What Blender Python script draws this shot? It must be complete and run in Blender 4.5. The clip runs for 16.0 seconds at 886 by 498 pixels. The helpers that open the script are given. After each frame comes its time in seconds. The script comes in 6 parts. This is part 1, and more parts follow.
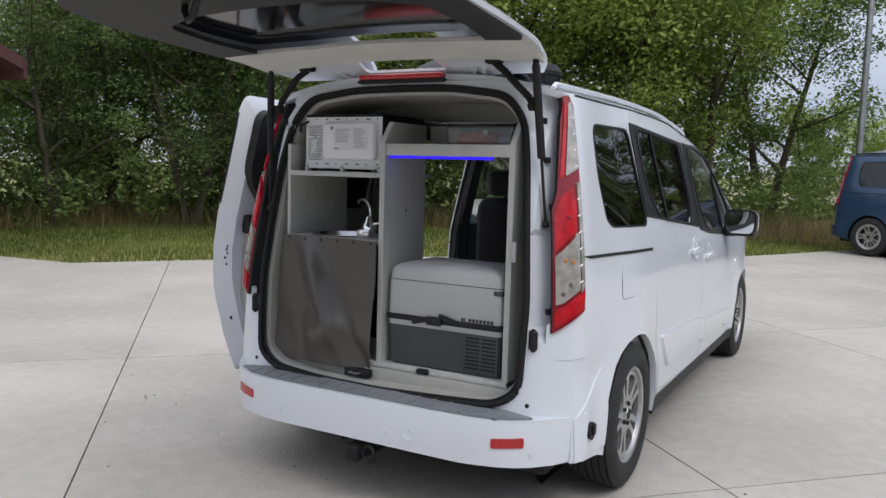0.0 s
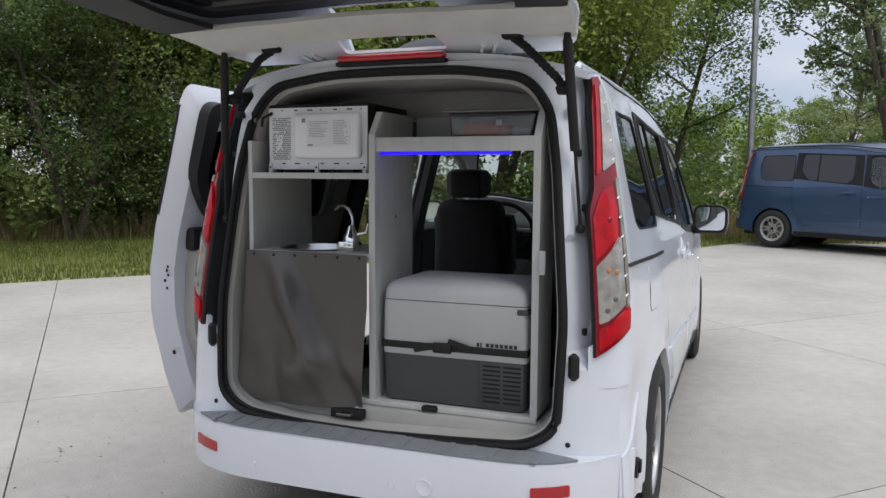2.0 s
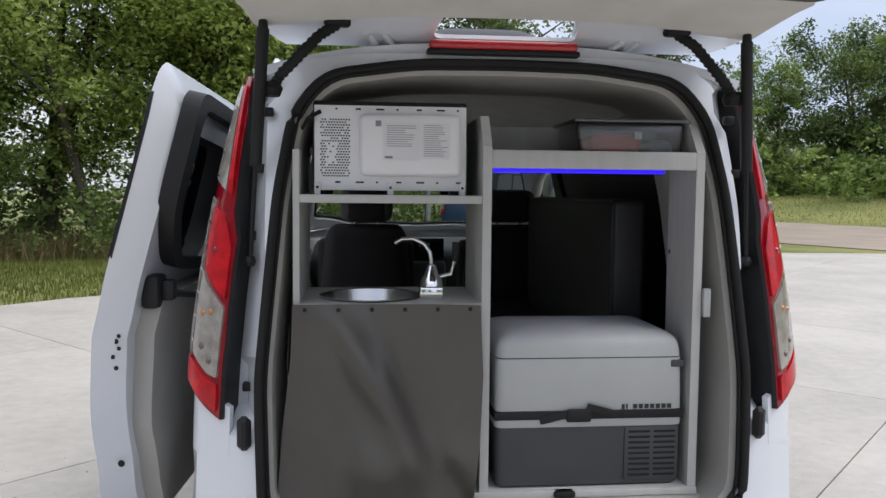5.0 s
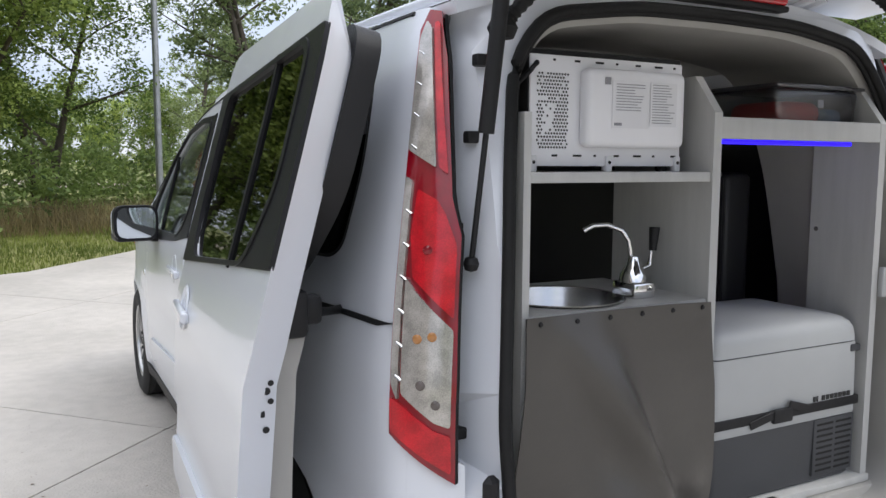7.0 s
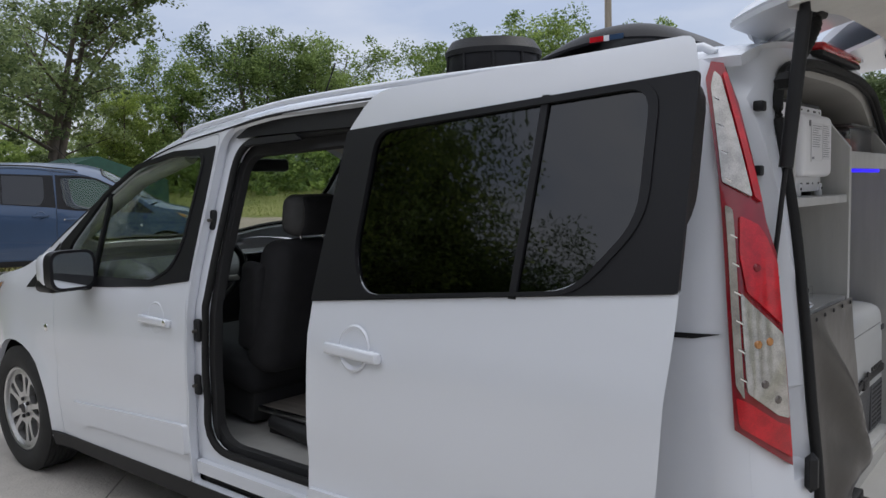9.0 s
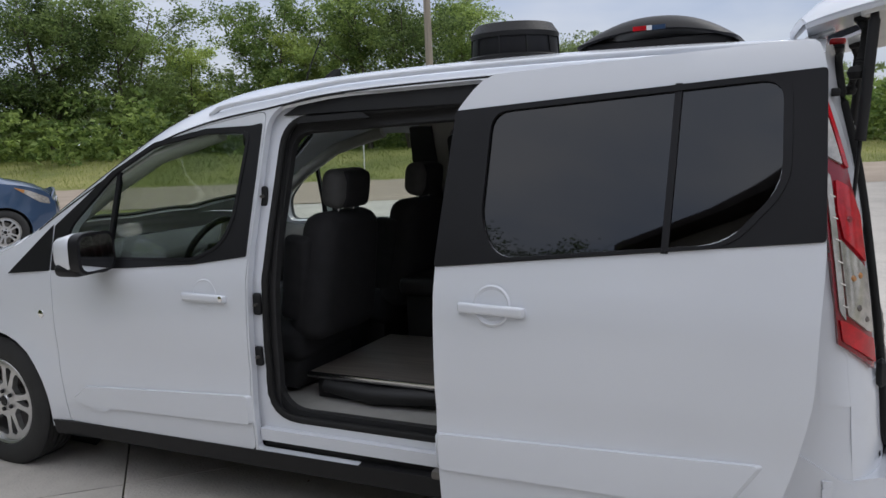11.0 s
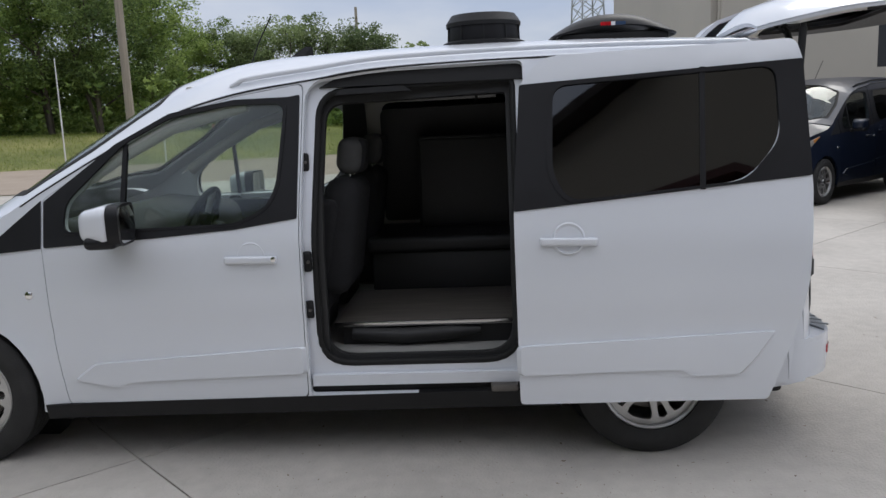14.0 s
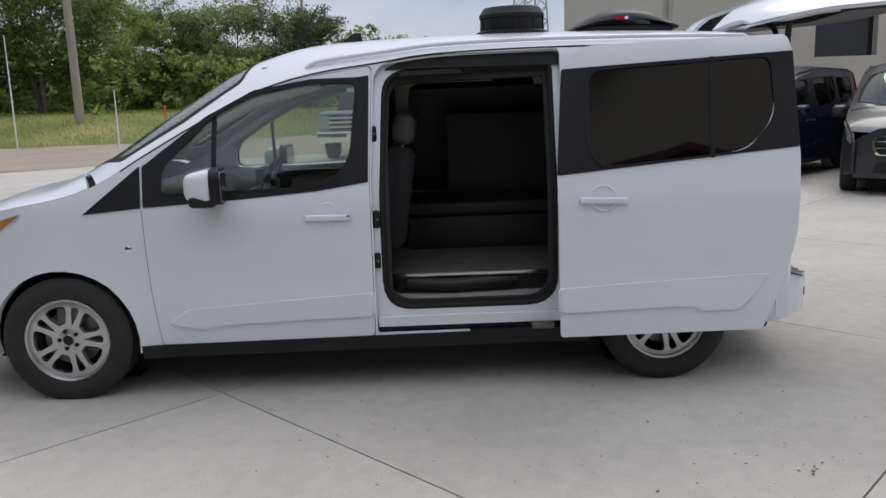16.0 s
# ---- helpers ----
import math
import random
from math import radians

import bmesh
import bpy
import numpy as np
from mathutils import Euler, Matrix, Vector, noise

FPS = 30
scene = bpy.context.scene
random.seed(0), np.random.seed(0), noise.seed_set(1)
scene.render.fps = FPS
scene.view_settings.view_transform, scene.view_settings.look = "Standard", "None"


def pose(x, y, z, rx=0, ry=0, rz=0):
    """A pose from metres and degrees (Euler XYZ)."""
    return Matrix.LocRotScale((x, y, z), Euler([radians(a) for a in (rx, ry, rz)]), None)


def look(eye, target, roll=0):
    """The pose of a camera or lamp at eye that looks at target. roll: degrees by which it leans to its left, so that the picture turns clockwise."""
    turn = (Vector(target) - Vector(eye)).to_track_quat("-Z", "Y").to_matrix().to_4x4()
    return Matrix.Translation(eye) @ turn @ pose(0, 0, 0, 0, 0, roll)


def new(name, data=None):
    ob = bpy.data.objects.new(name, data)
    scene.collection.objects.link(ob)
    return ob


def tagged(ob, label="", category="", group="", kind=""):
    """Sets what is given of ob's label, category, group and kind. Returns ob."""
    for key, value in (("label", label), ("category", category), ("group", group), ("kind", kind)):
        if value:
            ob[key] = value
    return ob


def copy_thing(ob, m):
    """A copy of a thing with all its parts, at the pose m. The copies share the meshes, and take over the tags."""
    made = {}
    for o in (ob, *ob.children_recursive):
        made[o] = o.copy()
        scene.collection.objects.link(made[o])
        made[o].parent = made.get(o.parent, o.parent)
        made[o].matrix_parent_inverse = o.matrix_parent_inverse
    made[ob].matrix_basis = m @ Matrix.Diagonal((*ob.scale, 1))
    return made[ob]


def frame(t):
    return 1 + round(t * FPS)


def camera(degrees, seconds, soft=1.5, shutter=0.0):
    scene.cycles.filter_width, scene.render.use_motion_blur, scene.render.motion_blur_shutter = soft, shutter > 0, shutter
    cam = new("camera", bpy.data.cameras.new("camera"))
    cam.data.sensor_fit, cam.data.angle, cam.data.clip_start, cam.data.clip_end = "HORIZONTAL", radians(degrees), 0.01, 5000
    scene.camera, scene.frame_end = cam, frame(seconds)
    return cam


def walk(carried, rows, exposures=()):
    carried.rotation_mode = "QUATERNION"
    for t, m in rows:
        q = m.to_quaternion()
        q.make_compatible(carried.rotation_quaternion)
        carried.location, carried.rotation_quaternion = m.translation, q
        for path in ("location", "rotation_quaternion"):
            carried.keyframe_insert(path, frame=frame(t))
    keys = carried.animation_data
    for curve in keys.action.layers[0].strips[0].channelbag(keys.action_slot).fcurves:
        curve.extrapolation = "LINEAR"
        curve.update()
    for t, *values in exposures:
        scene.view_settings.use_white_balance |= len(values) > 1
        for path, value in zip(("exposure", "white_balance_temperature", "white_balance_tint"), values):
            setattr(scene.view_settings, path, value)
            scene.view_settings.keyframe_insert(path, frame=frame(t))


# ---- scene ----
cam = camera(58.5, 16.0)
PATH = [
    (0, (1.799, -2.601, 1.402), (0.84, -0.857, 1.203), 1.6),
    (0.5, (1.665, -2.546, 1.4), (0.752, -0.777, 1.208), 1.8),
    (1, (1.533, -2.505, 1.39), (0.652, -0.719, 1.2), 1.5),
    (1.5, (1.376, -2.411, 1.37), (0.57, -0.591, 1.18), 1.0),
    (2, (1.174, -2.311, 1.377), (0.468, -0.449, 1.19), 0.3),
    (2.5, (0.934, -2.278, 1.379), (0.417, -0.354, 1.195), 0.7),
    (3, (0.744, -2.265, 1.391), (0.289, -0.326, 1.209), -0.5),
    (3.2, (0.679, -2.239, 1.382), (0.238, -0.297, 1.195), -0.6),
    (5.3, (-0.553, -1.774, 1.389), (-0.238, 0.196, 1.253), 0.4),
    (5.5, (-0.652, -1.689, 1.396), (-0.269, 0.268, 1.25), 0.3),
    (6, (-0.957, -1.512, 1.425), (-0.378, 0.396, 1.265), 0.5),
    (6.5, (-1.181, -1.342, 1.411), (-0.485, 0.524, 1.249), 0.3),
    (7, (-1.435, -1.087, 1.397), (-0.516, 0.675, 1.184), 0.2),
    (7.5, (-1.761, -0.962, 1.392), (-0.665, 0.697, 1.176), -1.0),
    (8, (-2.026, -0.74, 1.391), (-0.722, 0.771, 1.256), -0.8),
    (8.5, (-2.248, -0.527, 1.403), (-0.878, 0.925, 1.282), -1.1),
    (9, (-2.541, -0.35, 1.427), (-1.018, 0.936, 1.271), -1.2),
    (9.2, (-2.62, -0.281, 1.427), (-1.077, 0.979, 1.242), -1.5),
    (11.3, (-3.398, 0.4, 1.5), (-1.6, 1.239, 1.245), -2.3),
    (11.5, (-3.465, 0.484, 1.495), (-1.655, 1.299, 1.247), -2.2),
    (12, (-3.652, 0.7, 1.482), (-1.771, 1.335, 1.241), -1.6),
    (12.5, (-3.847, 0.93, 1.475), (-1.933, 1.451, 1.219), -2.0),
    (13, (-3.946, 1.194, 1.472), (-2.008, 1.61, 1.203), -1.9),
    (13.5, (-4.068, 1.381, 1.484), (-2.096, 1.613, 1.248), -1.8),
    (14, (-4.185, 1.545, 1.492), (-2.216, 1.663, 1.16), -2.5),
    (14.5, (-4.317, 1.64, 1.482), (-2.354, 1.759, 1.117), -3.4),
    (15, (-4.536, 1.755, 1.491), (-2.572, 1.844, 1.12), -3.1),
    (15.5, (-4.674, 1.887, 1.494), (-2.711, 1.959, 1.117), -2.4),
    (16, (-4.808, 2.066, 1.487), (-2.844, 2.035, 1.111), -1.9),
]
walk(cam, [(t, look(eye, target, roll)) for t, eye, target, roll in PATH], [(0, 0.15), (3, 0.25), (5.5, 0.48), (7, 0.68), (8, 0.33), (9, 0.08), (12, 0.04), (16, 0.0)])

# ---- light ----
world = bpy.data.worlds.new("overcast_sky")
scene.world = world
world.use_nodes = True
SUN_EL, SUN_AZ = radians(52), radians(-120)


def build_sky():
    nt = world.node_tree
    nt.nodes.clear()
    N, L = nt.nodes.new, nt.links.new
    out, bg = N("ShaderNodeOutputWorld"), N("ShaderNodeBackground")
    sky = N("ShaderNodeTexSky")
    sky.sky_type, sky.sun_disc, sky.sun_elevation, sky.sun_rotation = "NISHITA", False, SUN_EL, SUN_AZ
    co, sep = N("ShaderNodeTexCoord"), N("ShaderNodeSeparateXYZ")
    L(co.outputs["Generated"], sep.inputs[0])
    # overcast dome, brighter overhead than at the horizon
    dome = N("ShaderNodeValToRGB")
    e = dome.color_ramp.elements
    e[0].position, e[0].color = 0.0, (5.6, 5.9, 6.5, 1)
    e[1].position, e[1].color = 1.0, (15.5, 15.7, 16.2, 1)
    mid = dome.color_ramp.elements.new(0.3)
    mid.color = (6.6, 7.1, 8.3, 1)
    L(sep.outputs[2], dome.inputs[0])
    # soft cloud banks
    mp = N("ShaderNodeMapping")
    mp.inputs["Scale"].default_value = (1.6, 1.6, 5.0)
    L(co.outputs["Generated"], mp.inputs[0])
    noi = N("ShaderNodeTexNoise")
    noi.inputs["Scale"].default_value, noi.inputs["Detail"].default_value = 1.7, 6
    L(mp.outputs[0], noi.inputs["Vector"])
    cl = N("ShaderNodeValToRGB")
    c = cl.color_ramp.elements
    c[0].position, c[0].color = 0.36, (0.74, 0.80, 0.92, 1)
    c[1].position, c[1].color = 0.66, (1.18, 1.14, 1.10, 1)
    L(noi.outputs["Fac"], cl.inputs[0])
    mul = N("ShaderNodeMix")
    mul.data_type, mul.blend_type = "RGBA", "MULTIPLY"
    mul.inputs[0].default_value = 1
    L(dome.outputs[0], mul.inputs[6]), L(cl.outputs[0], mul.inputs[7])
    mix = N("ShaderNodeMix")
    mix.data_type = "RGBA"
    mix.inputs[0].default_value = 0.86
    L(sky.outputs[0], mix.inputs[6]), L(mul.outputs[2], mix.inputs[7])
    L(mix.outputs[2], bg.inputs[0])
    bg.inputs[1].default_value = 0.1
    L(bg.outputs[0], out.inputs[0])


build_sky()
sun = new("sun", bpy.data.lights.new("sun", "SUN"))
sun.data.energy, sun.data.angle, sun.data.color = 0.9, radians(25), (1.0, 0.97, 0.92)
sun.rotation_euler = (math.pi / 2 - SUN_EL, 0, SUN_AZ + math.pi)


# ---- materials ----
def mat(name, col, rough=0.5, metal=0.0, var=0.08, scale=6.0, bump=0.0, bscale=120.0, coat=0.0, col2=None, fine=0.0, spec=0.5, stretch=None, island=0.0, obj=0.0):
    """A principled surface with colour variation at two scales and fine relief."""
    m = bpy.data.materials.new(name)
    m.use_nodes = True
    nt = m.node_tree
    N, L = nt.nodes.new, nt.links.new
    p = nt.nodes["Principled BSDF"]
    p.inputs["Roughness"].default_value, p.inputs["Metallic"].default_value = rough, metal
    p.inputs["Coat Weight"].default_value, p.inputs["Coat Roughness"].default_value = coat, 0.04
    p.inputs["Specular IOR Level"].default_value = spec
    co = N("ShaderNodeTexCoord")
    src = co.outputs["Object"]
    if stretch:
        mp = N("ShaderNodeMapping")
        mp.inputs["Scale"].default_value = stretch
        L(src, mp.inputs[0])
        src = mp.outputs[0]
    n1, n2 = N("ShaderNodeTexNoise"), N("ShaderNodeTexNoise")
    n1.inputs["Scale"].default_value, n1.inputs["Detail"].default_value = scale, 6
    n2.inputs["Scale"].default_value, n2.inputs["Detail"].default_value = scale * 14, 3
    L(src, n1.inputs["Vector"]), L(src, n2.inputs["Vector"])
    ramp = N("ShaderNodeValToRGB")
    e = ramp.color_ramp.elements
    e[0].position, e[1].position = 0.3, 0.7
    c2 = col2 or tuple(min(1, v * (1 + var)) for v in col)
    c1 = tuple(v * (1 - var) for v in col)
    e[0].color, e[1].color = (*c1, 1), (*c2, 1)
    add = N("ShaderNodeMath")
    add.operation = "MULTIPLY_ADD"
    L(n2.outputs["Fac"], add.inputs[0])
    add.inputs[1].default_value = fine
    L(n1.outputs["Fac"], add.inputs[2])
    sub = N("ShaderNodeMath")
    sub.operation = "SUBTRACT"
    L(add.outputs[0], sub.inputs[0])
    sub.inputs[1].default_value = fine * 0.5
    last = sub
    for amount, kind, sock in ((island, "ShaderNodeNewGeometry", "Random Per Island"), (obj, "ShaderNodeObjectInfo", "Random")):
        if amount:
            g, ma, sb = N(kind), N("ShaderNodeMath"), N("ShaderNodeMath")
            ma.operation, sb.operation = "MULTIPLY_ADD", "SUBTRACT"
            L(g.outputs[sock], ma.inputs[0])
            ma.inputs[1].default_value = amount
            L(last.outputs[0], ma.inputs[2])
            L(ma.outputs[0], sb.inputs[0])
            sb.inputs[1].default_value = amount * 0.5
            last = sb
    L(last.outputs[0], ramp.inputs[0])
    L(ramp.outputs[0], p.inputs["Base Color"])
    if bump:
        b, n3 = N("ShaderNodeBump"), N("ShaderNodeTexNoise")
        n3.inputs["Scale"].default_value, n3.inputs["Detail"].default_value = bscale, 4
        L(src, n3.inputs["Vector"])
        b.inputs["Strength"].default_value, b.inputs["Distance"].default_value = bump, 0.01
        L(n3.outputs["Fac"], b.inputs["Height"]), L(b.outputs[0], p.inputs["Normal"])
    return m


def glass(name, tint, gloss=0.02, base=0.045):
    """Thin pane: tinted see-through with a Fresnel gloss."""
    m = bpy.data.materials.new(name)
    m.use_nodes = True
    nt = m.node_tree
    nt.nodes.clear()
    N, L = nt.nodes.new, nt.links.new
    out, mx, tr, gl, fr = N("ShaderNodeOutputMaterial"), N("ShaderNodeMixShader"), N("ShaderNodeBsdfTransparent"), N("ShaderNodeBsdfGlossy"), N("ShaderNodeLayerWeight")
    tr.inputs[0].default_value = (*tint, 1)
    gl.inputs["Roughness"].default_value = gloss
    fr.inputs[0].default_value = 0.5
    pw, ad = N("ShaderNodeMath"), N("ShaderNodeMath")
    pw.operation, ad.operation = "POWER", "MULTIPLY_ADD"
    L(fr.outputs["Facing"], pw.inputs[0])
    pw.inputs[1].default_value = 4.5
    L(pw.outputs[0], ad.inputs[0])
    ad.inputs[1].default_value, ad.inputs[2].default_value = 0.75, base
    L(ad.outputs[0], mx.inputs[0]), L(tr.outputs[0], mx.inputs[1]), L(gl.outputs[0], mx.inputs[2]), L(mx.outputs[0], out.inputs[0])
    return m


def glow(name, col, strength):
    m = mat(name, col, 0.4)
    p = m.node_tree.nodes["Principled BSDF"]
    p.inputs["Emission Color"].default_value, p.inputs["Emission Strength"].default_value = (*col, 1), strength
    return m


def leafy(name, dark, light):
    """Leaves: diffuse with some light coming through, varied leaf by leaf and tree by tree."""
    m = mat(name, dark, 0.55, var=0.3, scale=0.5, col2=light, island=0.35, obj=0.3, spec=0.3)
    nt = m.node_tree
    N, L = nt.nodes.new, nt.links.new
    p, out = nt.nodes["Principled BSDF"], nt.nodes["Material Output"]
    t, mx = N("ShaderNodeBsdfTranslucent"), N("ShaderNodeMixShader")
    col = p.inputs["Base Color"].links[0].from_socket
    L(col, t.inputs[0])
    mx.inputs[0].default_value = 0.44
    L(p.outputs[0], mx.inputs[1]), L(t.outputs[0], mx.inputs[2]), L(mx.outputs[0], out.inputs[0])
    return m


WHITE = mat("white_paint", (0.70, 0.725, 0.775), 0.26, var=0.02, scale=1.5, coat=0.6)
BLUE = mat("blue_metallic_paint", (0.032, 0.068, 0.14), 0.3, metal=0.35, var=0.05, coat=0.8)
NAVY = mat("dark_blue_paint", (0.006, 0.011, 0.026), 0.35, var=0.05, coat=0.25)
GREYP = mat("dark_grey_paint", (0.022, 0.023, 0.027), 0.35, metal=0.1, var=0.05, coat=0.25)
SILVERP = mat("silver_grey_paint", (0.20, 0.24, 0.27), 0.3, metal=0.5, var=0.05, coat=0.8)
BLACKP = mat("black_plastic", (0.013, 0.013, 0.014), 0.5, var=0.15, bump=0.15, bscale=500, spec=0.3)
TRIMB = mat("satin_black_trim", (0.013, 0.013, 0.015), 0.42, var=0.1, bump=0.05, bscale=600, spec=0.25)
RUBBER = mat("rubber", (0.012, 0.012, 0.012), 0.7, var=0.2, bump=0.2, bscale=200, spec=0.3)
TYRE = mat("tyre_rubber", (0.02, 0.02, 0.02), 0.75, var=0.25, scale=10, bump=0.2, bscale=150)
GREYTRIM = mat("grey_interior_plastic", (0.38, 0.37, 0.345), 0.6, var=0.06, scale=5, bump=0.15, bscale=700)
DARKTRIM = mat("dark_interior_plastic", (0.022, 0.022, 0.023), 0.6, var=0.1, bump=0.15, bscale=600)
HEADLINER = mat("headliner_felt", (0.62, 0.61, 0.575), 0.95, var=0.06, scale=9, bump=0.25, bscale=900)
BOARD = mat("grey_laminate_board", (0.47, 0.47, 0.455), 0.5, var=0.06, scale=5, stretch=(6, 6, 0.6), fine=0.3)
VINYL = mat("charcoal_vinyl", (0.078, 0.071, 0.063), 0.33, var=0.12, scale=3, bump=0.55, bscale=7)
CUSHION = mat("black_vinyl_cushion", (0.012, 0.012, 0.013), 0.5, var=0.15, bump=0.15, bscale=300)
FABRIC = mat("dark_seat_fabric", (0.013, 0.013, 0.015), 0.9, var=0.2, scale=20, bump=0.3, bscale=900)
FABRICG = mat("grey_seat_fabric", (0.07, 0.07, 0.07), 0.9, var=0.12, scale=20, bump=0.3, bscale=900)
STEEL = mat("stainless_steel", (0.62, 0.62, 0.62), 0.22, metal=1.0, var=0.06, stretch=(1, 1, 12))
CHROME = mat("chrome", (0.8, 0.8, 0.8), 0.08, metal=1.0, var=0.02)
ALLOY = mat("machined_alloy", (0.52, 0.52, 0.52), 0.32, metal=0.85, var=0.08, scale=20)
DISCM = mat("brake_iron", (0.16, 0.15, 0.14), 0.45, metal=0.8, var=0.2)
PLASTW = mat("white_coated_steel", (0.80, 0.80, 0.82), 0.4, var=0.03, bump=0.03, bscale=200)
FRIDGEG = mat("light_grey_plastic", (0.42, 0.43, 0.43), 0.5, var=0.04, bump=0.1, bscale=900)
FRIDGED = mat("slate_grey_plastic", (0.045, 0.047, 0.052), 0.5, var=0.08, bump=0.1, bscale=900)
PAPER = mat("label_paper", (0.74, 0.74, 0.76), 0.6, var=0.02)
INK = mat("label_ink", (0.25, 0.25, 0.27), 0.7, var=0.05)
BLACKINK = mat("black_ink", (0.02, 0.02, 0.02), 0.6)
REDLENS = mat("red_lens", (0.48, 0.006, 0.014), 0.2, var=0.3, scale=25, coat=0.25, fine=0.6)
DARKRED = mat("deep_red_lens", (0.24, 0.004, 0.012), 0.15, var=0.15, scale=25, coat=0.4)
CLEARLENS = mat("clear_lens", (0.42, 0.395, 0.36), 0.12, metal=0.35, var=0.25, scale=30, coat=0.8, fine=0.8)
AMBER = mat("amber_bulb", (0.45, 0.20, 0.06), 0.2, var=0.1, coat=0.5)
BULB = mat("smoked_bulb", (0.12, 0.10, 0.09), 0.15, var=0.2, coat=0.5)
REFLECT = mat("red_reflector", (0.42, 0.01, 0.015), 0.2, var=0.15, scale=60, coat=0.6, fine=0.6)
REDITEM = mat("red_fabric", (0.55, 0.03, 0.03), 0.8, var=0.2)
TREADG = mat("grey_step_plastic", (0.20, 0.215, 0.23), 0.55, var=0.08, bump=0.2, bscale=400)
PLANK = mat("grey_vinyl_plank", (0.105, 0.094, 0.083), 0.5, var=0.3, scale=4, stretch=(12, 1, 1), fine=0.3, bump=0.05)
FLOORG = mat("grey_vinyl_floor", (0.28, 0.275, 0.26), 0.6, var=0.1, scale=8, bump=0.1)
LED = glow("blue_led", (0.02, 0.005, 1.0), 1.0)
SCREEN = mat("dark_screen", (0.01, 0.01, 0.012), 0.08, var=0.05)
TINT = glass("privacy_glass", (0.035, 0.038, 0.04), 0.02, 0.075)
CLEAR = glass("window_glass", (0.86, 0.90, 0.87))
TOTEP = glass("clear_plastic", (0.60, 0.60, 0.62), 0.28, 0.16)
MIRROR = mat("mirror_glass", (0.8, 0.82, 0.84), 0.02, metal=1.0, var=0.01)
BARK = mat("bark", (0.10, 0.082, 0.066), 0.9, var=0.35, scale=3, stretch=(4, 4, 0.7), bump=0.8, bscale=14, fine=0.4)
LEAF_D = leafy("leaves_dark", (0.09, 0.15, 0.048), (0.27, 0.36, 0.115))
LEAF_M = leafy("leaves_mid", (0.17, 0.27, 0.07), (0.42, 0.53, 0.16))
LEAF_L = leafy("leaves_light", (0.21, 0.30, 0.065), (0.50, 0.60, 0.17))
LEAF_G = leafy("leaves_grey_green", (0.14, 0.20, 0.085), (0.32, 0.39, 0.17))
GRASSB = leafy("grass_blades", (0.13, 0.18, 0.035), (0.30, 0.34, 0.09))
DRYB = leafy("dry_grass", (0.15, 0.12, 0.06), (0.30, 0.24, 0.12))
CONCRETE = mat("concrete", (0.46, 0.43, 0.39), 0.85, var=0.13, scale=0.8, fine=0.45, bump=0.6, bscale=70, obj=0.10)
GROUNDG = mat("grass_ground", (0.15, 0.18, 0.045), 0.95, var=0.25, scale=0.35, col2=(0.27, 0.26, 0.09), fine=0.45, bump=1.0, bscale=25)
ROADM = mat("gravel_road", (0.33, 0.27, 0.215), 0.95, var=0.12, scale=0.6, fine=0.3, bump=0.5, bscale=60)
SIDING = mat("beige_metal_siding", (0.43, 0.40, 0.345), 0.6, var=0.04, scale=0.8)
DARKSID = mat("brown_siding", (0.22, 0.205, 0.19), 0.7, var=0.1, scale=1.0)
SHINGLE = mat("dark_shingles", (0.07, 0.06, 0.06), 0.9, var=0.3, scale=4, bump=0.4, bscale=30)
ROOFRED = mat("dark_red_metal_roof", (0.085, 0.03, 0.03), 0.55, var=0.12, scale=1.5)
WTRIM = mat("white_trim", (0.7, 0.7, 0.68), 0.5, var=0.04)
POLEW = mat("weathered_pole_wood", (0.32, 0.28, 0.23), 0.9, var=0.2, scale=2, stretch=(6, 6, 0.3), bump=0.4, bscale=20)
GALV = mat("galvanised_steel", (0.35, 0.36, 0.37), 0.5, metal=0.7, var=0.15)
ORANGE = mat("orange_post", (0.6, 0.12, 0.05), 0.6, var=0.1)
GREENP = mat("green_tarpaulin", (0.015, 0.07, 0.05), 0.6, var=0.15)
DRYLEAF = mat("dry_leaf", (0.14, 0.09, 0.05), 0.9, var=0.3, island=0.5)


# ---- mesh helpers ----
from mathutils.geometry import delaunay_2d_cdt


def mk(name, verts, faces, material, parent=None, label="", smooth=True, sharp=35.0, fix=True):
    me = bpy.data.meshes.new(name)
    me.from_pydata([tuple(v) for v in verts], [], faces)
    if fix:
        bm = bmesh.new()
        bm.from_mesh(me)
        bmesh.ops.recalc_face_normals(bm, faces=bm.faces)
        bm.to_mesh(me)
        bm.free()
    if smooth:
        me.shade_smooth()
        me.set_sharp_from_angle(angle=radians(sharp))
    me.materials.append(material)
    ob = new(name, me)
    if parent:
        ob.parent = parent
    if label:
        ob["label"] = label
    return ob


def part(name, bm, material, parent=None, label="", smooth=True, sharp=35.0):
    me = bpy.data.meshes.new(name)
    bm.to_mesh(me)
    bm.free()
    if smooth:
        me.shade_smooth()
        me.set_sharp_from_angle(angle=radians(sharp))
    me.materials.append(material)
    ob = new(name, me)
    if parent:
        ob.parent = parent
    if label:
        ob["label"] = label
    return ob


def thing(name, label, category, m=None, group="", kind=""):
    ob = new(name)
    ob.empty_display_size = 0.1
    if m:
        ob.matrix_world = m
    return tagged(ob, label, category, group, kind)


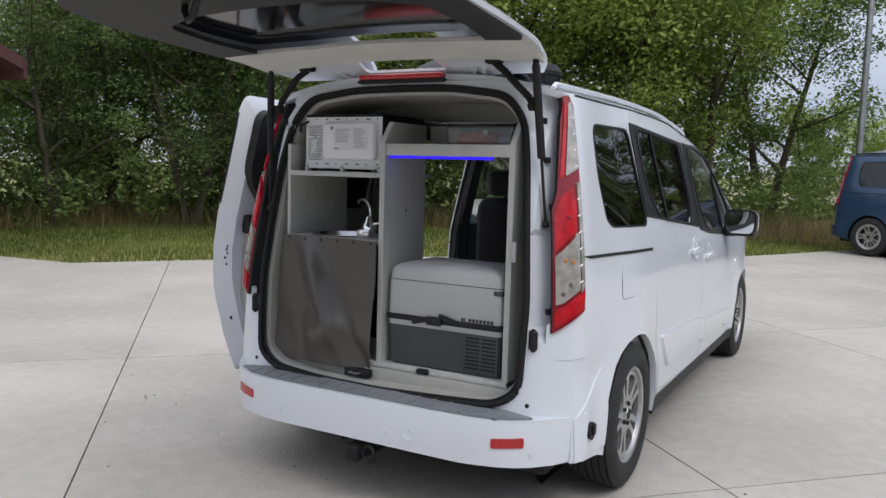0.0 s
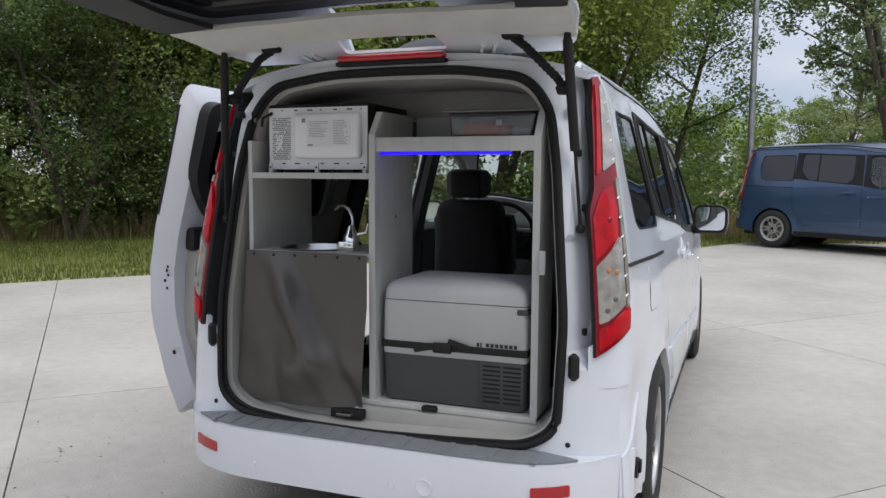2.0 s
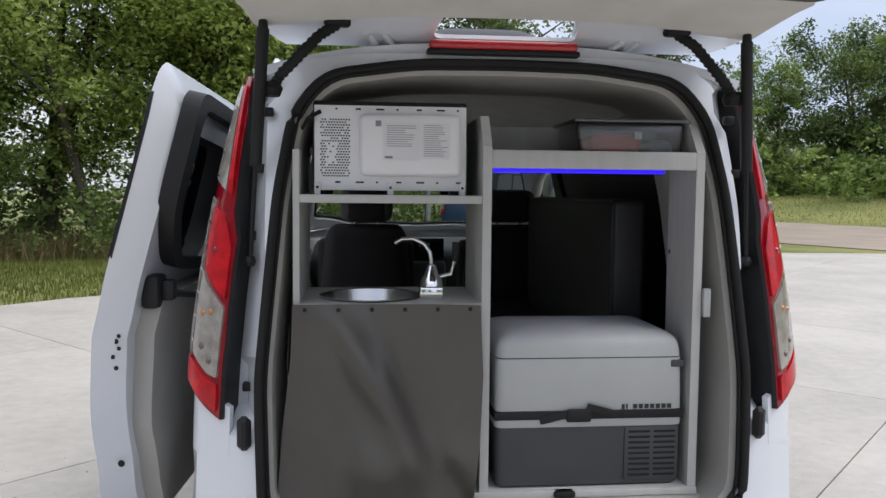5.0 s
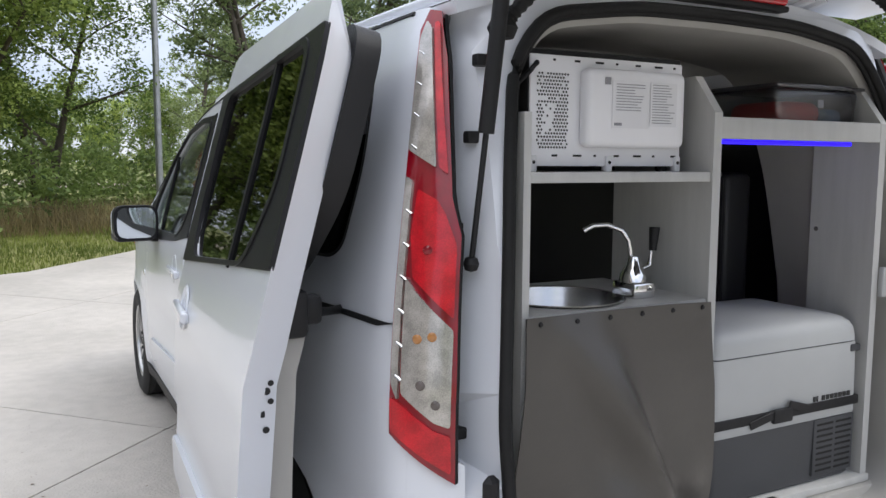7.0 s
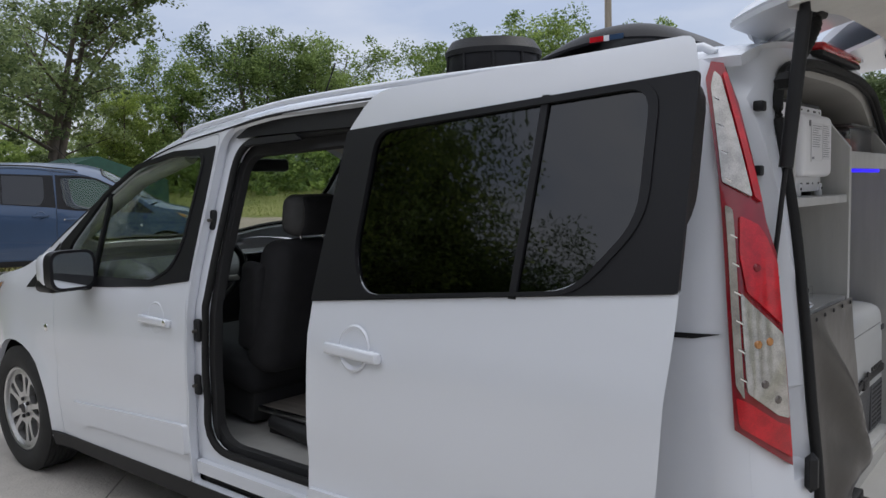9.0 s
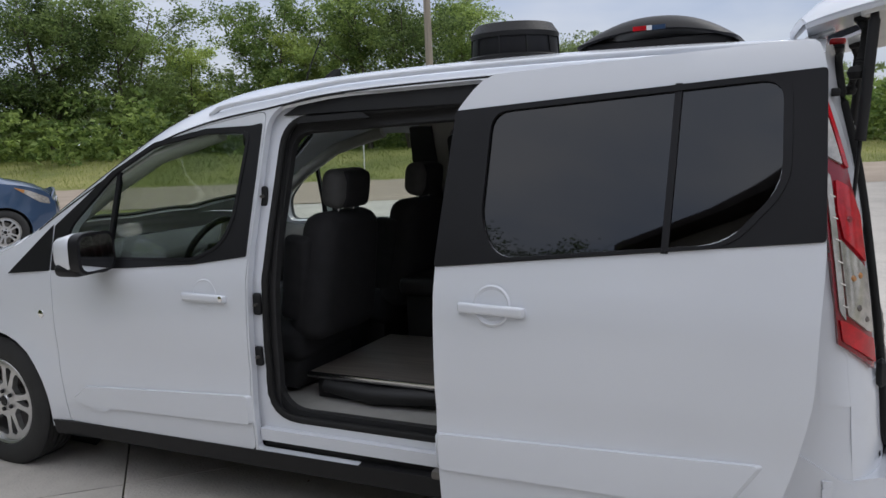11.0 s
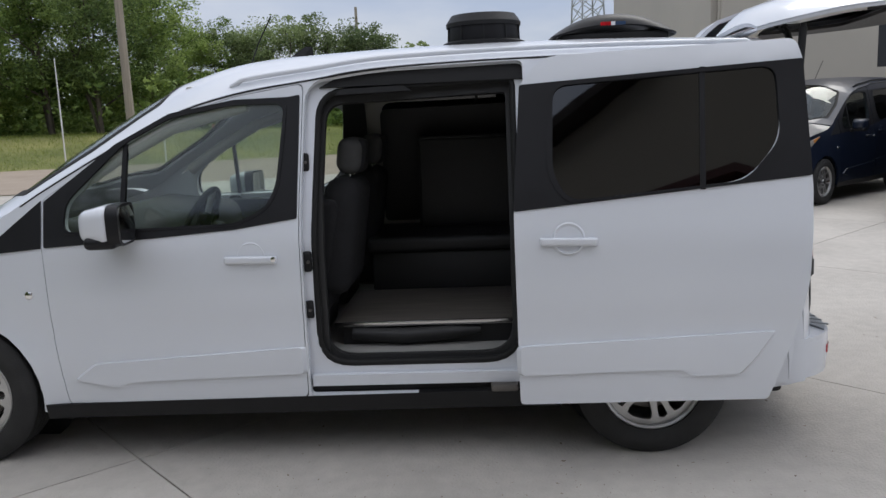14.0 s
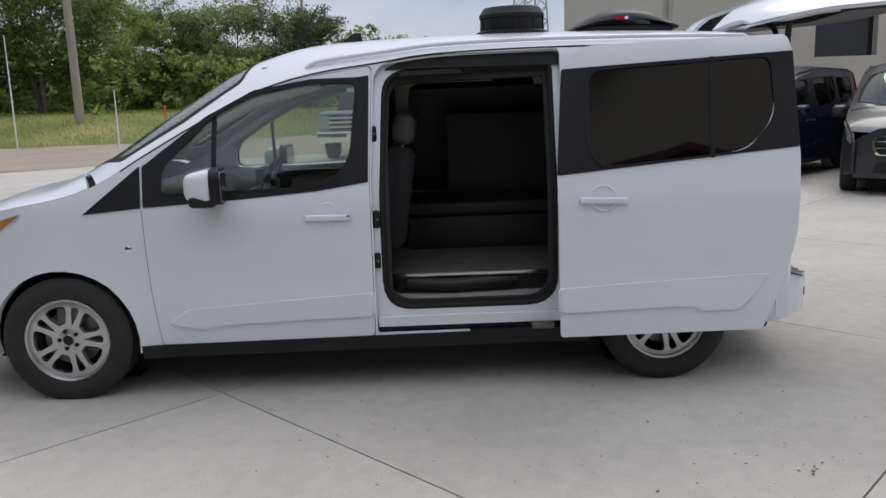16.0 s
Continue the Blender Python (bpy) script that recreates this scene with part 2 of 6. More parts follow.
def boxm(bm, a, b, bevel=0.0, seg=2, m=None):
    """Adds a box between two corners, with rounded edges."""
    c = [(a[i] + b[i]) / 2 for i in range(3)]
    s = [abs(b[i] - a[i]) for i in range(3)]
    t = Matrix.Translation(c) @ Matrix.Diagonal((*s, 1))
    r = bmesh.ops.create_cube(bm, size=1, matrix=(m or Matrix()) @ t)
    if bevel:
        edges = list({e for v in r["verts"] for e in v.link_edges})
        bmesh.ops.bevel(bm, geom=edges, offset=min(bevel, min(s) * 0.45), segments=seg, affect="EDGES", profile=0.5)
    return bm


def box(name, a, b, material, parent=None, label="", bevel=0.004, seg=2, m=None):
    return part(name, boxm(bmesh.new(), a, b, bevel, seg, m), material, parent, label)


def tube(name, pts, r, material, parent=None, label="", seg=8, closed=False):
    """A round bar along a line; r may be a list."""
    P = [Vector(p) for p in pts]
    n = len(P)
    V, F = [], []
    up = Vector((0.31, 0.17, 0.93)).normalized()
    for i, p in enumerate(P):
        if closed:
            d = P[(i + 1) % n] - P[i - 1]
        else:
            d = P[min(i + 1, n - 1)] - P[max(i - 1, 0)]
        d.normalize()
        a = d.cross(up).normalized()
        b = d.cross(a).normalized()
        rr = r[i] if isinstance(r, (list, tuple)) else r
        V += [p + rr * (math.cos(k * math.tau / seg) * a + math.sin(k * math.tau / seg) * b) for k in range(seg)]
    for i in range(n if closed else n - 1):
        j = (i + 1) % n
        F += [(i * seg + k, i * seg + (k + 1) % seg, j * seg + (k + 1) % seg, j * seg + k) for k in range(seg)]
    if not closed:
        F += [tuple(range(seg)), tuple(range((n - 1) * seg, n * seg))]
    return mk(name, V, F, material, parent, label, sharp=50)


def lathe(name, prof, material, parent=None, label="", seg=40, m=None, arc=math.tau):
    """Turns a profile of (radius, height) about z."""
    n = len(prof)
    V = [Vector((r * math.cos(k * arc / seg), r * math.sin(k * arc / seg), z)) for k in range(seg) for r, z in prof]
    F = [(k * n + i, ((k + 1) % seg) * n + i, ((k + 1) % seg) * n + i + 1, k * n + i + 1) for k in range(seg) for i in range(n - 1)]
    if m:
        V = [m @ v for v in V]
    return mk(name, V, F, material, parent, label, sharp=30)


def soft_corners(poly, r, n=5):
    """A 2D outline with rounded corners; r a number or a list."""
    out, m = [], len(poly)
    for i, p in enumerate(poly):
        p, a, b = Vector(p), Vector(poly[i - 1]), Vector(poly[(i + 1) % m])
        rr = r[i] if isinstance(r, (list, tuple)) else r
        if rr <= 0:
            out.append(tuple(p))
            continue
        da, db = a - p, b - p
        k = min(rr, da.length * 0.49, db.length * 0.49)
        s, e = p + da.normalized() * k, p + db.normalized() * k
        for j in range(n + 1):
            t = j / n
            q = s * (1 - t) ** 2 + p * 2 * t * (1 - t) + e * t * t
            out.append(tuple(q))
    return out


def inside(p, poly):
    x, y = p
    c = False
    for i in range(len(poly)):
        (x1, y1), (x2, y2) = poly[i - 1], poly[i]
        if (y1 > y) != (y2 > y) and x < (x2 - x1) * (y - y1) / (y2 - y1) + x1:
            c = not c
    return c


def dense(poly, step):
    out = []
    for i, b in enumerate(poly):
        a = poly[i - 1]
        d = math.hypot(b[0] - a[0], b[1] - a[1])
        n = max(1, int(d / step))
        out += [(a[0] + (b[0] - a[0]) * k / n, a[1] + (b[1] - a[1]) * k / n) for k in range(1, n + 1)]
    return out


def sheet(name, outline, fn, thick, material, parent=None, label="", holes=(), step=0.06, off=0.0, sharp=35.0, taper=0.0):
    """A curved panel with real thickness: a 2D outline with holes, laid on the surface fn(u, v)."""
    loops = [dense(outline, step)] + [dense(h, step) for h in holes]
    V2, E = [], []
    for lp in loops:
        s = len(V2)
        V2 += [Vector(p) for p in lp]
        E += [(s + i, s + (i + 1) % len(lp)) for i in range(len(lp))]
    xs, ys = [p[0] for p in loops[0]], [p[1] for p in loops[0]]
    x = min(xs) + step * 0.5
    while x < max(xs):
        y = min(ys) + step * 0.5
        while y < max(ys):
            if inside((x, y), loops[0]) and not any(inside((x, y), h) for h in loops[1:]):
                near = min((x - q[0]) ** 2 + (y - q[1]) ** 2 for q in V2[: sum(len(l) for l in loops)])
                if near > (0.4 * step) ** 2:
                    V2.append(Vector((x, y)))
            y += step
        x += step
    vs, _, fs, *_ = delaunay_2d_cdt(V2, E, [], 0, 1e-6)
    tris = []
    for f in fs:
        c = ((vs[f[0]][0] + vs[f[1]][0] + vs[f[2]][0]) / 3, (vs[f[0]][1] + vs[f[1]][1] + vs[f[2]][1]) / 3)
        if inside(c, loops[0]) and not any(inside(c, h) for h in loops[1:]):
            tris.append(tuple(f))
    used = sorted({i for f in tris for i in f})
    re = {i: k for k, i in enumerate(used)}
    front, back = [], []
    mx, my = (min(xs) + max(xs)) / 2, (min(ys) + max(ys)) / 2
    for i in used:
        u, v = vs[i]
        p = Vector(fn(u, v))
        n = (Vector(fn(u + 1e-3, v)) - p).cross(Vector(fn(u, v + 1e-3)) - p)
        n = n.normalized() if n.length > 1e-12 else Vector((0, 0, 1))
        front.append(p + n * off)
        if taper:
            q = Vector(fn(mx + (u - mx) * (1 - taper), my + (v - my) * (1 - taper)))
            back.append(q + n * (off - thick))
        else:
            back.append(p + n * (off - thick))
    tris = [tuple(re[i] for i in f) for f in tris]
    if thick == 0:
        return mk(name, front, tris, material, parent, label, sharp=sharp)
    k = len(front)
    seen = {}
    for f in tris:
        for a, b in ((f[0], f[1]), (f[1], f[2]), (f[2], f[0])):
            key = (min(a, b), max(a, b))
            seen[key] = None if key in seen else (a, b)
    F = tris + [(c + k, b + k, a + k) for a, b, c in tris]
    F += [(e[1], e[0], e[0] + k, e[1] + k) for e in seen.values() if e]
    return mk(name, front + back, F, material, parent, label, sharp=sharp)


def loft_box(name, x0, x1, y0, y1, r, rows, material, parent=None, label=""):
    """A block with rounded upright edges, whose outline draws in by the given amount at each height."""
    V, F, n = [], [], 0
    for z, k in rows:
        lp = soft_corners([(x0 + k, y0 + k), (x1 - k, y0 + k), (x1 - k, y1 - k), (x0 + k, y1 - k)], r, 5)
        n = len(lp)
        V += [(x, y, z) for x, y in lp]
    for j in range(len(rows) - 1):
        F += [(j * n + i, j * n + (i + 1) % n, (j + 1) * n + (i + 1) % n, (j + 1) * n + i) for i in range(n)]
    F += [tuple(range(n)), tuple(range((len(rows) - 1) * n, len(rows) * n))]
    return mk(name, V, F, material, parent, label, sharp=40)


def lerp(x, xs, ys):
    return float(np.interp(x, xs, ys))


def smooth_lerp(x, xs, ys):
    """Catmull-Rom through the given points."""
    if x <= xs[0]:
        return ys[0] + (x - xs[0]) * (ys[1] - ys[0]) / (xs[1] - xs[0])
    if x >= xs[-1]:
        return ys[-1] + (x - xs[-1]) * (ys[-1] - ys[-2]) / (xs[-1] - xs[-2])
    i = max(k for k in range(len(xs) - 1) if xs[k] <= x)
    h = xs[i + 1] - xs[i]
    t = (x - xs[i]) / h

    def slope(k):
        a, b = max(k - 1, 0), min(k + 1, len(xs) - 1)
        return (ys[b] - ys[a]) / (xs[b] - xs[a])

    m0, m1 = slope(i) * h, slope(i + 1) * h
    return (2 * t**3 - 3 * t * t + 1) * ys[i] + (t**3 - 2 * t * t + t) * m0 + (3 * t * t - 2 * t**3) * ys[i + 1] + (t**3 - t * t) * m1


# ---- van shape, in its own frame: x to its right, y ahead from the rear bumper, z up ----
WZ = ([0.2, 0.3, 0.5, 0.7, 0.9, 1.0, 1.1, 1.2, 1.4, 1.6, 1.7, 1.76], [0.862, 0.880, 0.890, 0.889, 0.880, 0.867, 0.847, 0.822, 0.768, 0.716, 0.693, 0.662])
GUT = ([0.30, 1.3, 2.0, 2.32, 2.64, 2.92, 3.21, 3.515, 3.69, 3.87, 4.25, 4.5, 4.66], [1.715, 1.728, 1.712, 1.672, 1.628, 1.550, 1.405, 1.235, 1.13, 1.06, 0.99, 0.91, 0.80])
CEN = ([0.30, 0.8, 1.5, 2.2, 2.7, 3.0, 3.12, 3.5, 3.9, 4.05, 4.25, 4.45, 4.6, 4.75], [1.80, 1.825, 1.835, 1.825, 1.795, 1.715, 1.665, 1.44, 1.18, 1.11, 1.07, 1.01, 0.93, 0.80])
REAR = ([0.3, 0.5, 0.8, 1.2, 1.4, 1.68, 1.8], [0.10, 0.11, 0.125, 0.17, 0.20, 0.265, 0.295])
ARCH = (0.868, 3.94)
CORNER = 0.25
# half widths just ahead of the rear corner, where the body draws in
WR = ([0.2, 0.3, 0.5, 0.7, 0.9, 1.0, 1.1, 1.2, 1.4, 1.6, 1.7, 1.76], [0.850, 0.862, 0.856, 0.850, 0.844, 0.836, 0.825, 0.811, 0.777, 0.736, 0.710, 0.678])


def y_rear(z):
    return smooth_lerp(z, *REAR)


def half_width(y, z):
    k = min(1, max(0, (y - 0.35) / 0.65))
    k = k * k * (3 - 2 * k)
    w = smooth_lerp(z, *WZ) * k + smooth_lerp(z, *WR) * (1 - k)
    yc = y_rear(z) + CORNER
    if y < yc:
        t = min(1, (yc - y) / CORNER)
        w *= (1 - t**4) ** 0.25
    if y > 3.9:
        w *= 1 - 0.20 * ((y - 3.9) / 0.85) ** 2
    for a in ARCH:
        d = math.hypot(y - a, z - 0.32)
        w += 0.014 * math.exp(-(((d - 0.37) / 0.06) ** 2)) * (1 if d > 0.3 else 0)
    # shoulder crease under the windows and lower body line
    w += 0.006 * math.exp(-(((z - 0.985) / 0.035) ** 2)) - 0.007 * math.exp(-(((z - 0.62) / 0.06) ** 2))
    return w


def gutter(y):
    return smooth_lerp(y, *GUT)


def roof(x, y):
    g = gutter(y)
    wg = smooth_lerp(g, *WZ) * (1 - 0.20 * (max(0, y - 3.9) / 0.85) ** 2)
    return g + (smooth_lerp(y, *CEN) - g) * max(0, 1 - min(1, abs(x) / wg) ** 2.8)


def side_fn(s, out=0.0):
    if s > 0:
        return lambda y, z: (half_width(y, z) + out, y, z)
    return lambda y, z: (-half_width(y, z) - out, y, z)


def rear_fn(x, z):
    w = smooth_lerp(z, *WR)
    t = min(0.995, abs(x) / w)
    return (x, y_rear(z) + CORNER * (1 - (1 - t**4) ** 0.25), z)


def corner_fn(s):
    """Round the rear corner: angle 0 on the side, 90 at the rear, by height."""

    def f(a, z):
        r = radians(max(0.5, min(89, a * 100)))
        w = smooth_lerp(z, *WR)
        return (s * w * math.cos(r) ** 0.5, y_rear(z) + CORNER - CORNER * math.sin(r) ** 0.5, z)

    return f


def lamp_inner(z):
    """Where the inner edge of the tail light stands, as (x, y)."""
    a = lerp(z, [0.79, 1.0, 1.26, 1.33, 1.40, 1.60, 1.695], [47, 48, 47, 41, 39, 33, 26])
    p = corner_fn(1)((13 + (a - 9) * 0.67) / 100, z)
    return p[0], p[1]


def frame_fn(x, z):
    """The tailgate frame, drawn forward towards the lamps."""
    p = rear_fn(x, z)
    k = min(1, max(0, (abs(x) - 0.655 + 0.05 * max(0, z - 1.3)) / 0.035)) * min(1, max(0, (z - 0.77) / 0.03)) * min(1, max(0, (1.74 - z) / 0.06))
    return (p[0], p[1] + 0.10 * k, p[2])


def flip(fn, s):
    """For panels on the left: the outline runs backwards, so that the panel's outside faces out."""
    return (lambda u, v: fn(u, v)) if s > 0 else (lambda u, v: fn(-u, v))


def arch_line(c, r=0.375, n=18, z0=0.25):
    a0 = math.asin(max(-1, (z0 - 0.32) / r))
    return [(c + r * math.cos(a), 0.32 + r * math.sin(a)) for a in np.linspace(a0, math.pi - a0, n)]


# outlines in (y, z)
OPENING = [(2.352, 0.30), (2.352, 1.10), (2.325, 1.645), (2.18, 1.70), (1.38, 1.715), (1.38, 0.30)]
FRONT_DOOR = [(3.452, 0.282), (3.485, 0.60), (3.498, 0.985), (3.50, 1.20), (3.21, 1.388), (2.92, 1.535), (2.64, 1.612), (2.335, 1.655), (2.362, 1.08), (2.366, 0.292)]
FD_GLASS = [(3.41, 1.056), (3.40, 1.185), (3.14, 1.43), (2.92, 1.54), (2.64, 1.582), (2.41, 1.578), (2.45, 1.222), (2.50, 1.13), (2.63, 1.070)]
FD_BLACK = [(3.490, 0.997), (3.492, 1.195), (3.17, 1.432), (2.93, 1.553), (2.64, 1.600), (2.40, 1.602), (2.348, 1.610), (2.368, 1.085), (2.64, 1.047), (3.0, 1.022)]
SD = [(2.342, 0.30), (2.35, 1.10), (2.315, 1.605), (2.22, 1.712), (1.235, 1.735), (1.212, 1.65), (1.198, 1.16), (1.215, 0.80), (1.255, 0.62), (1.36, 0.325)]
SD_GLASS = [(2.185, 1.592), (1.315, 1.634), (1.308, 1.35), (1.445, 1.195), (2.13, 1.135), (2.195, 1.245)]
SD_BLACK = [(2.352, 1.10), (2.318, 1.602), (1.212, 1.655), (1.199, 1.207), (1.50, 1.18)]
QUARTER = [(1.17, 1.615), (0.60, 1.606), (0.56, 1.40), (0.60, 1.215), (0.66, 1.185), (1.19, 1.166)]
MOULD_F = [(3.40, 0.40), (3.30, 0.472), (2.375, 0.525), (2.375, 0.405), (3.15, 0.385), (3.22, 0.36)]
MOULD_S = [(2.335, 0.552), (1.345, 0.607), (1.42, 0.50), (1.475, 0.435), (1.66, 0.425), (1.70, 0.455), (2.335, 0.43)]


def shift(poly, dy):
    return [(y + dy, z) for y, z in poly]


def raised(parent, s, poly, material, step=0.06):
    """A shallow pressed panel: flat face with sloping flanks."""
    ob = side_sheet("moulding", s, soft_corners(poly, 0.02), 0.013, 0.015, material, parent, "", (), step, -0.035)
    return ob


def skirt(poly, k):
    """The outline drawn in (k < 0) or out about its middle."""
    cx, cy = sum(p[0] for p in poly) / len(poly), sum(p[1] for p in poly) / len(poly)
    return [(cx + (p[0] - cx) * (1 + k), cy + (p[1] - cy) * (1 + k)) for p in poly]


def neg(poly):
    return [(-y, z) for y, z in poly]


def side_sheet(name, s, outline, out, thick, material, parent, label="", holes=(), step=0.06, taper=0.0):
    if s > 0:
        return sheet(name, outline, side_fn(1, out), thick, material, parent, label, holes, step, taper=taper)
    return sheet(name, neg(outline), lambda u, z: side_fn(-1, out)(-u, z), thick, material, parent, label, [neg(h) for h in holes], step, taper=taper)


def wheel(van, x, y, s, step):
    """Tyre, ten-spoke alloy rim, brake disc; s: +1 on the right."""
    hub = part("wheel", boxm(bmesh.new(), (-0.02, -0.05, -0.05), (0.02, 0.05, 0.05), 0.01), DISCM, van, "alloy wheel with a black tyre")
    hub.matrix_local = pose(x - s * 0.10, y, 0.327, 0, 90 * s, 0)
    R = 0.327
    prof = [(0.215, -0.10), (0.245, -0.108), (0.29, -0.105), (0.315, -0.09)]
    for k in range(5):
        z0 = -0.075 + k * 0.032
        prof += [(R, z0), (R, z0 + 0.022), (R - 0.008, z0 + 0.025), (R - 0.008, z0 + 0.030)]
    prof += [(R, 0.085), (0.315, 0.095), (0.29, 0.108), (0.25, 0.11), (0.222, 0.10), (0.216, 0.085)]
    lathe("tyre", prof, TYRE, hub, "", 48)
    lathe("rim", [(0.218, -0.09), (0.222, 0.09), (0.214, 0.097), (0.204, 0.092), (0.197, 0.06), (0.195, -0.09)], ALLOY, hub, "", 48)
    lathe("brake_disc", [(0.0, 0.0), (0.145, 0.0), (0.145, 0.02), (0.07, 0.02), (0.07, 0.04), (0, 0.04)], DISCM, hub, "", 32)
    box("caliper", (0.07, -0.06, 0.0), (0.165, 0.06, 0.05), DISCM, hub, "", 0.01)
    polar = lambda pts, a0: [(r * math.cos(radians(a0 + a)), r * math.sin(radians(a0 + a))) for r, a in pts]
    gaps = []
    for k in range(5):
        gaps.append(soft_corners(polar([(0.086, -13), (0.150, -20), (0.176, -18), (0.180, -8), (0.180, 8), (0.176, 18), (0.150, 20), (0.086, 13)], 90 + 72 * k), 0.008, 2))
        gaps.append(soft_corners(polar([(0.074, 0), (0.135, -6.5), (0.170, -7), (0.179, 0), (0.170, 7), (0.135, 6.5)], 126 + 72 * k), 0.006, 2))
    disc = [(0.208 * math.cos(a), 0.208 * math.sin(a)) for a in np.linspace(0, math.tau, 49)[:-1]]
    dish = lambda u, v: (u, v, 0.072 + 0.010 * min(1, math.hypot(u, v) / 0.15) - 0.25 * max(0, math.hypot(u, v) - 0.19))
    sheet("spokes", disc, dish, 0.028, ALLOY, hub, "five pairs of machined spokes", gaps, max(0.02, step * 0.5), sharp=30)
    lathe("hub_cap", [(0, 0.088), (0.026, 0.087), (0.03, 0.08), (0.062, 0.075), (0.066, 0.05), (0.03, 0.02)], ALLOY, hub, "", 24)
    lathe("badge", [(0, 0.090), (0.024, 0.0895), (0.026, 0.086)], BLACKP, hub, "", 20)
    for k in range(5):
        a = k * math.tau / 5 + math.pi / 2
        lathe("lug_nut", [(0, 0.088), (0.008, 0.088), (0.011, 0.082), (0.011, 0.07)], BLACKP, hub, "", 8, Matrix.Translation((0.047 * math.cos(a), 0.047 * math.sin(a), 0)))
    return hub


def mirror(van, s, paint):
    """Door mirror on a black foot."""
    y0, z0 = 3.14, 1.10
    bm = boxm(bmesh.new(), (-0.105, -0.060, -0.078), (0.105, 0.095, 0.088), 0.05, 4)
    for v in bm.verts:
        if v.co.y > 0:
            v.co.x *= 0.82
            v.co.z *= 0.85
    ob = part("door_mirror", bm, paint, van, "rounded door mirror on a black foot")
    ob.matrix_local = pose(s * 0.985, y0, z0, 0, 0, -s * 6)
    rim = soft_corners([(-0.105, -0.082), (0.105, -0.082), (0.105, 0.090), (-0.105, 0.090)], 0.055)
    sheet("mirror_frame", rim, lambda u, v: (u, -0.082, v), 0.05, TRIMB, ob, "black mirror housing", (), 0.03)
    sheet("mirror_glass", skirt(rim, -0.13), lambda u, v: (u, -0.0845, v), 0.003, MIRROR, ob, "", (), 0.05)
    box("lower_shell", (-0.095, -0.06, -0.092), (0.095, 0.075, -0.035), TRIMB, ob, "black lower shell", 0.03, 4)
    box("foot", (-s * 0.13 - 0.06, -0.03, -0.10), (-s * 0.13 + 0.09, 0.05, -0.05), TRIMB, ob, "", 0.02)
    return ob


def tail_light(van, s, step):
    f = corner_fn(s)
    g = (lambda u, z: f(u, z)) if s < 0 else (lambda u, z: f(-u, z))
    k = 1 if s < 0 else -1
    o = lambda poly: [(k * (13 + (a - 9) * 0.67) / 100, z) for a, z in poly]
    body = sheet("tail_light", o([(9, 0.885), (10, 1.30), (12, 1.66), (17, 1.70), (26, 1.695), (33, 1.60), (39, 1.40), (41, 1.33), (47, 1.26), (48, 1.0), (47, 0.80)]), g, 0.03, DARKRED, van, "tall tail light with red and clear lenses", step=0.03, off=0.016)
    pcs = [("upper_clear_lens", [(12.5, 1.42), (14.5, 1.64), (18, 1.675), (22, 1.66), (31, 1.385)], CLEARLENS),
           ("upper_red_lens", [(23.5, 1.67), (27, 1.67), (35, 1.45), (38, 1.372), (32.5, 1.385)], REDLENS),
           ("side_reflector_strip", [(11.5, 0.98), (12.5, 1.37), (17, 1.36), (16, 0.95)], CLEARLENS),
           ("middle_red_lens", [(19, 1.26), (21, 1.345), (33, 1.325), (38, 1.30), (45, 1.24), (45.5, 1.105), (22, 1.18)], REDLENS),
           ("lower_clear_lens", [(18, 1.18), (24, 1.155), (45.5, 1.085), (45, 0.905), (37, 0.915), (18, 0.965)], CLEARLENS),
           ("bottom_red_lens", [(11, 0.955), (18, 0.945), (37, 0.90), (45, 0.89), (45, 0.82), (12, 0.893)], REDLENS)]
    for n, poly, m in pcs:
        sheet(n, soft_corners(o(poly), 0.008, 2), g, 0.01, m, body, "", step=0.03, off=0.024)
    for a, z, m in ((30, 1.235, DARKRED), (27, 1.07, AMBER), (36, 1.075, AMBER), (30, 0.985, BULB), (39, 0.95, BULB)):
        p = Vector(f((13 + (a - 9) * 0.67) / 100, z))
        lathe("bulb", [(0, 0.006), (0.006, 0.005), (0.010, 0.0), (0.0105, -0.004)], m, body, "", 14, Matrix.Translation(p + Vector((s * 0.0165, -0.0165, 0))) @ Vector((s, -1, 0)).to_track_quat("Z", "Y").to_matrix().to_4x4())
    for i in range(11):
        z = 1.0 + i * 0.062
        if abs(z - 1.38) > 0.03:
            p, q = Vector(f(0.152, z)), Vector(f(0.182, z - 0.008))
            d = Vector((s * 0.017, -0.017, 0))
            tube("reflector_rib", [p + d, q + d], 0.003, CHROME, body, "", 5)
    return body


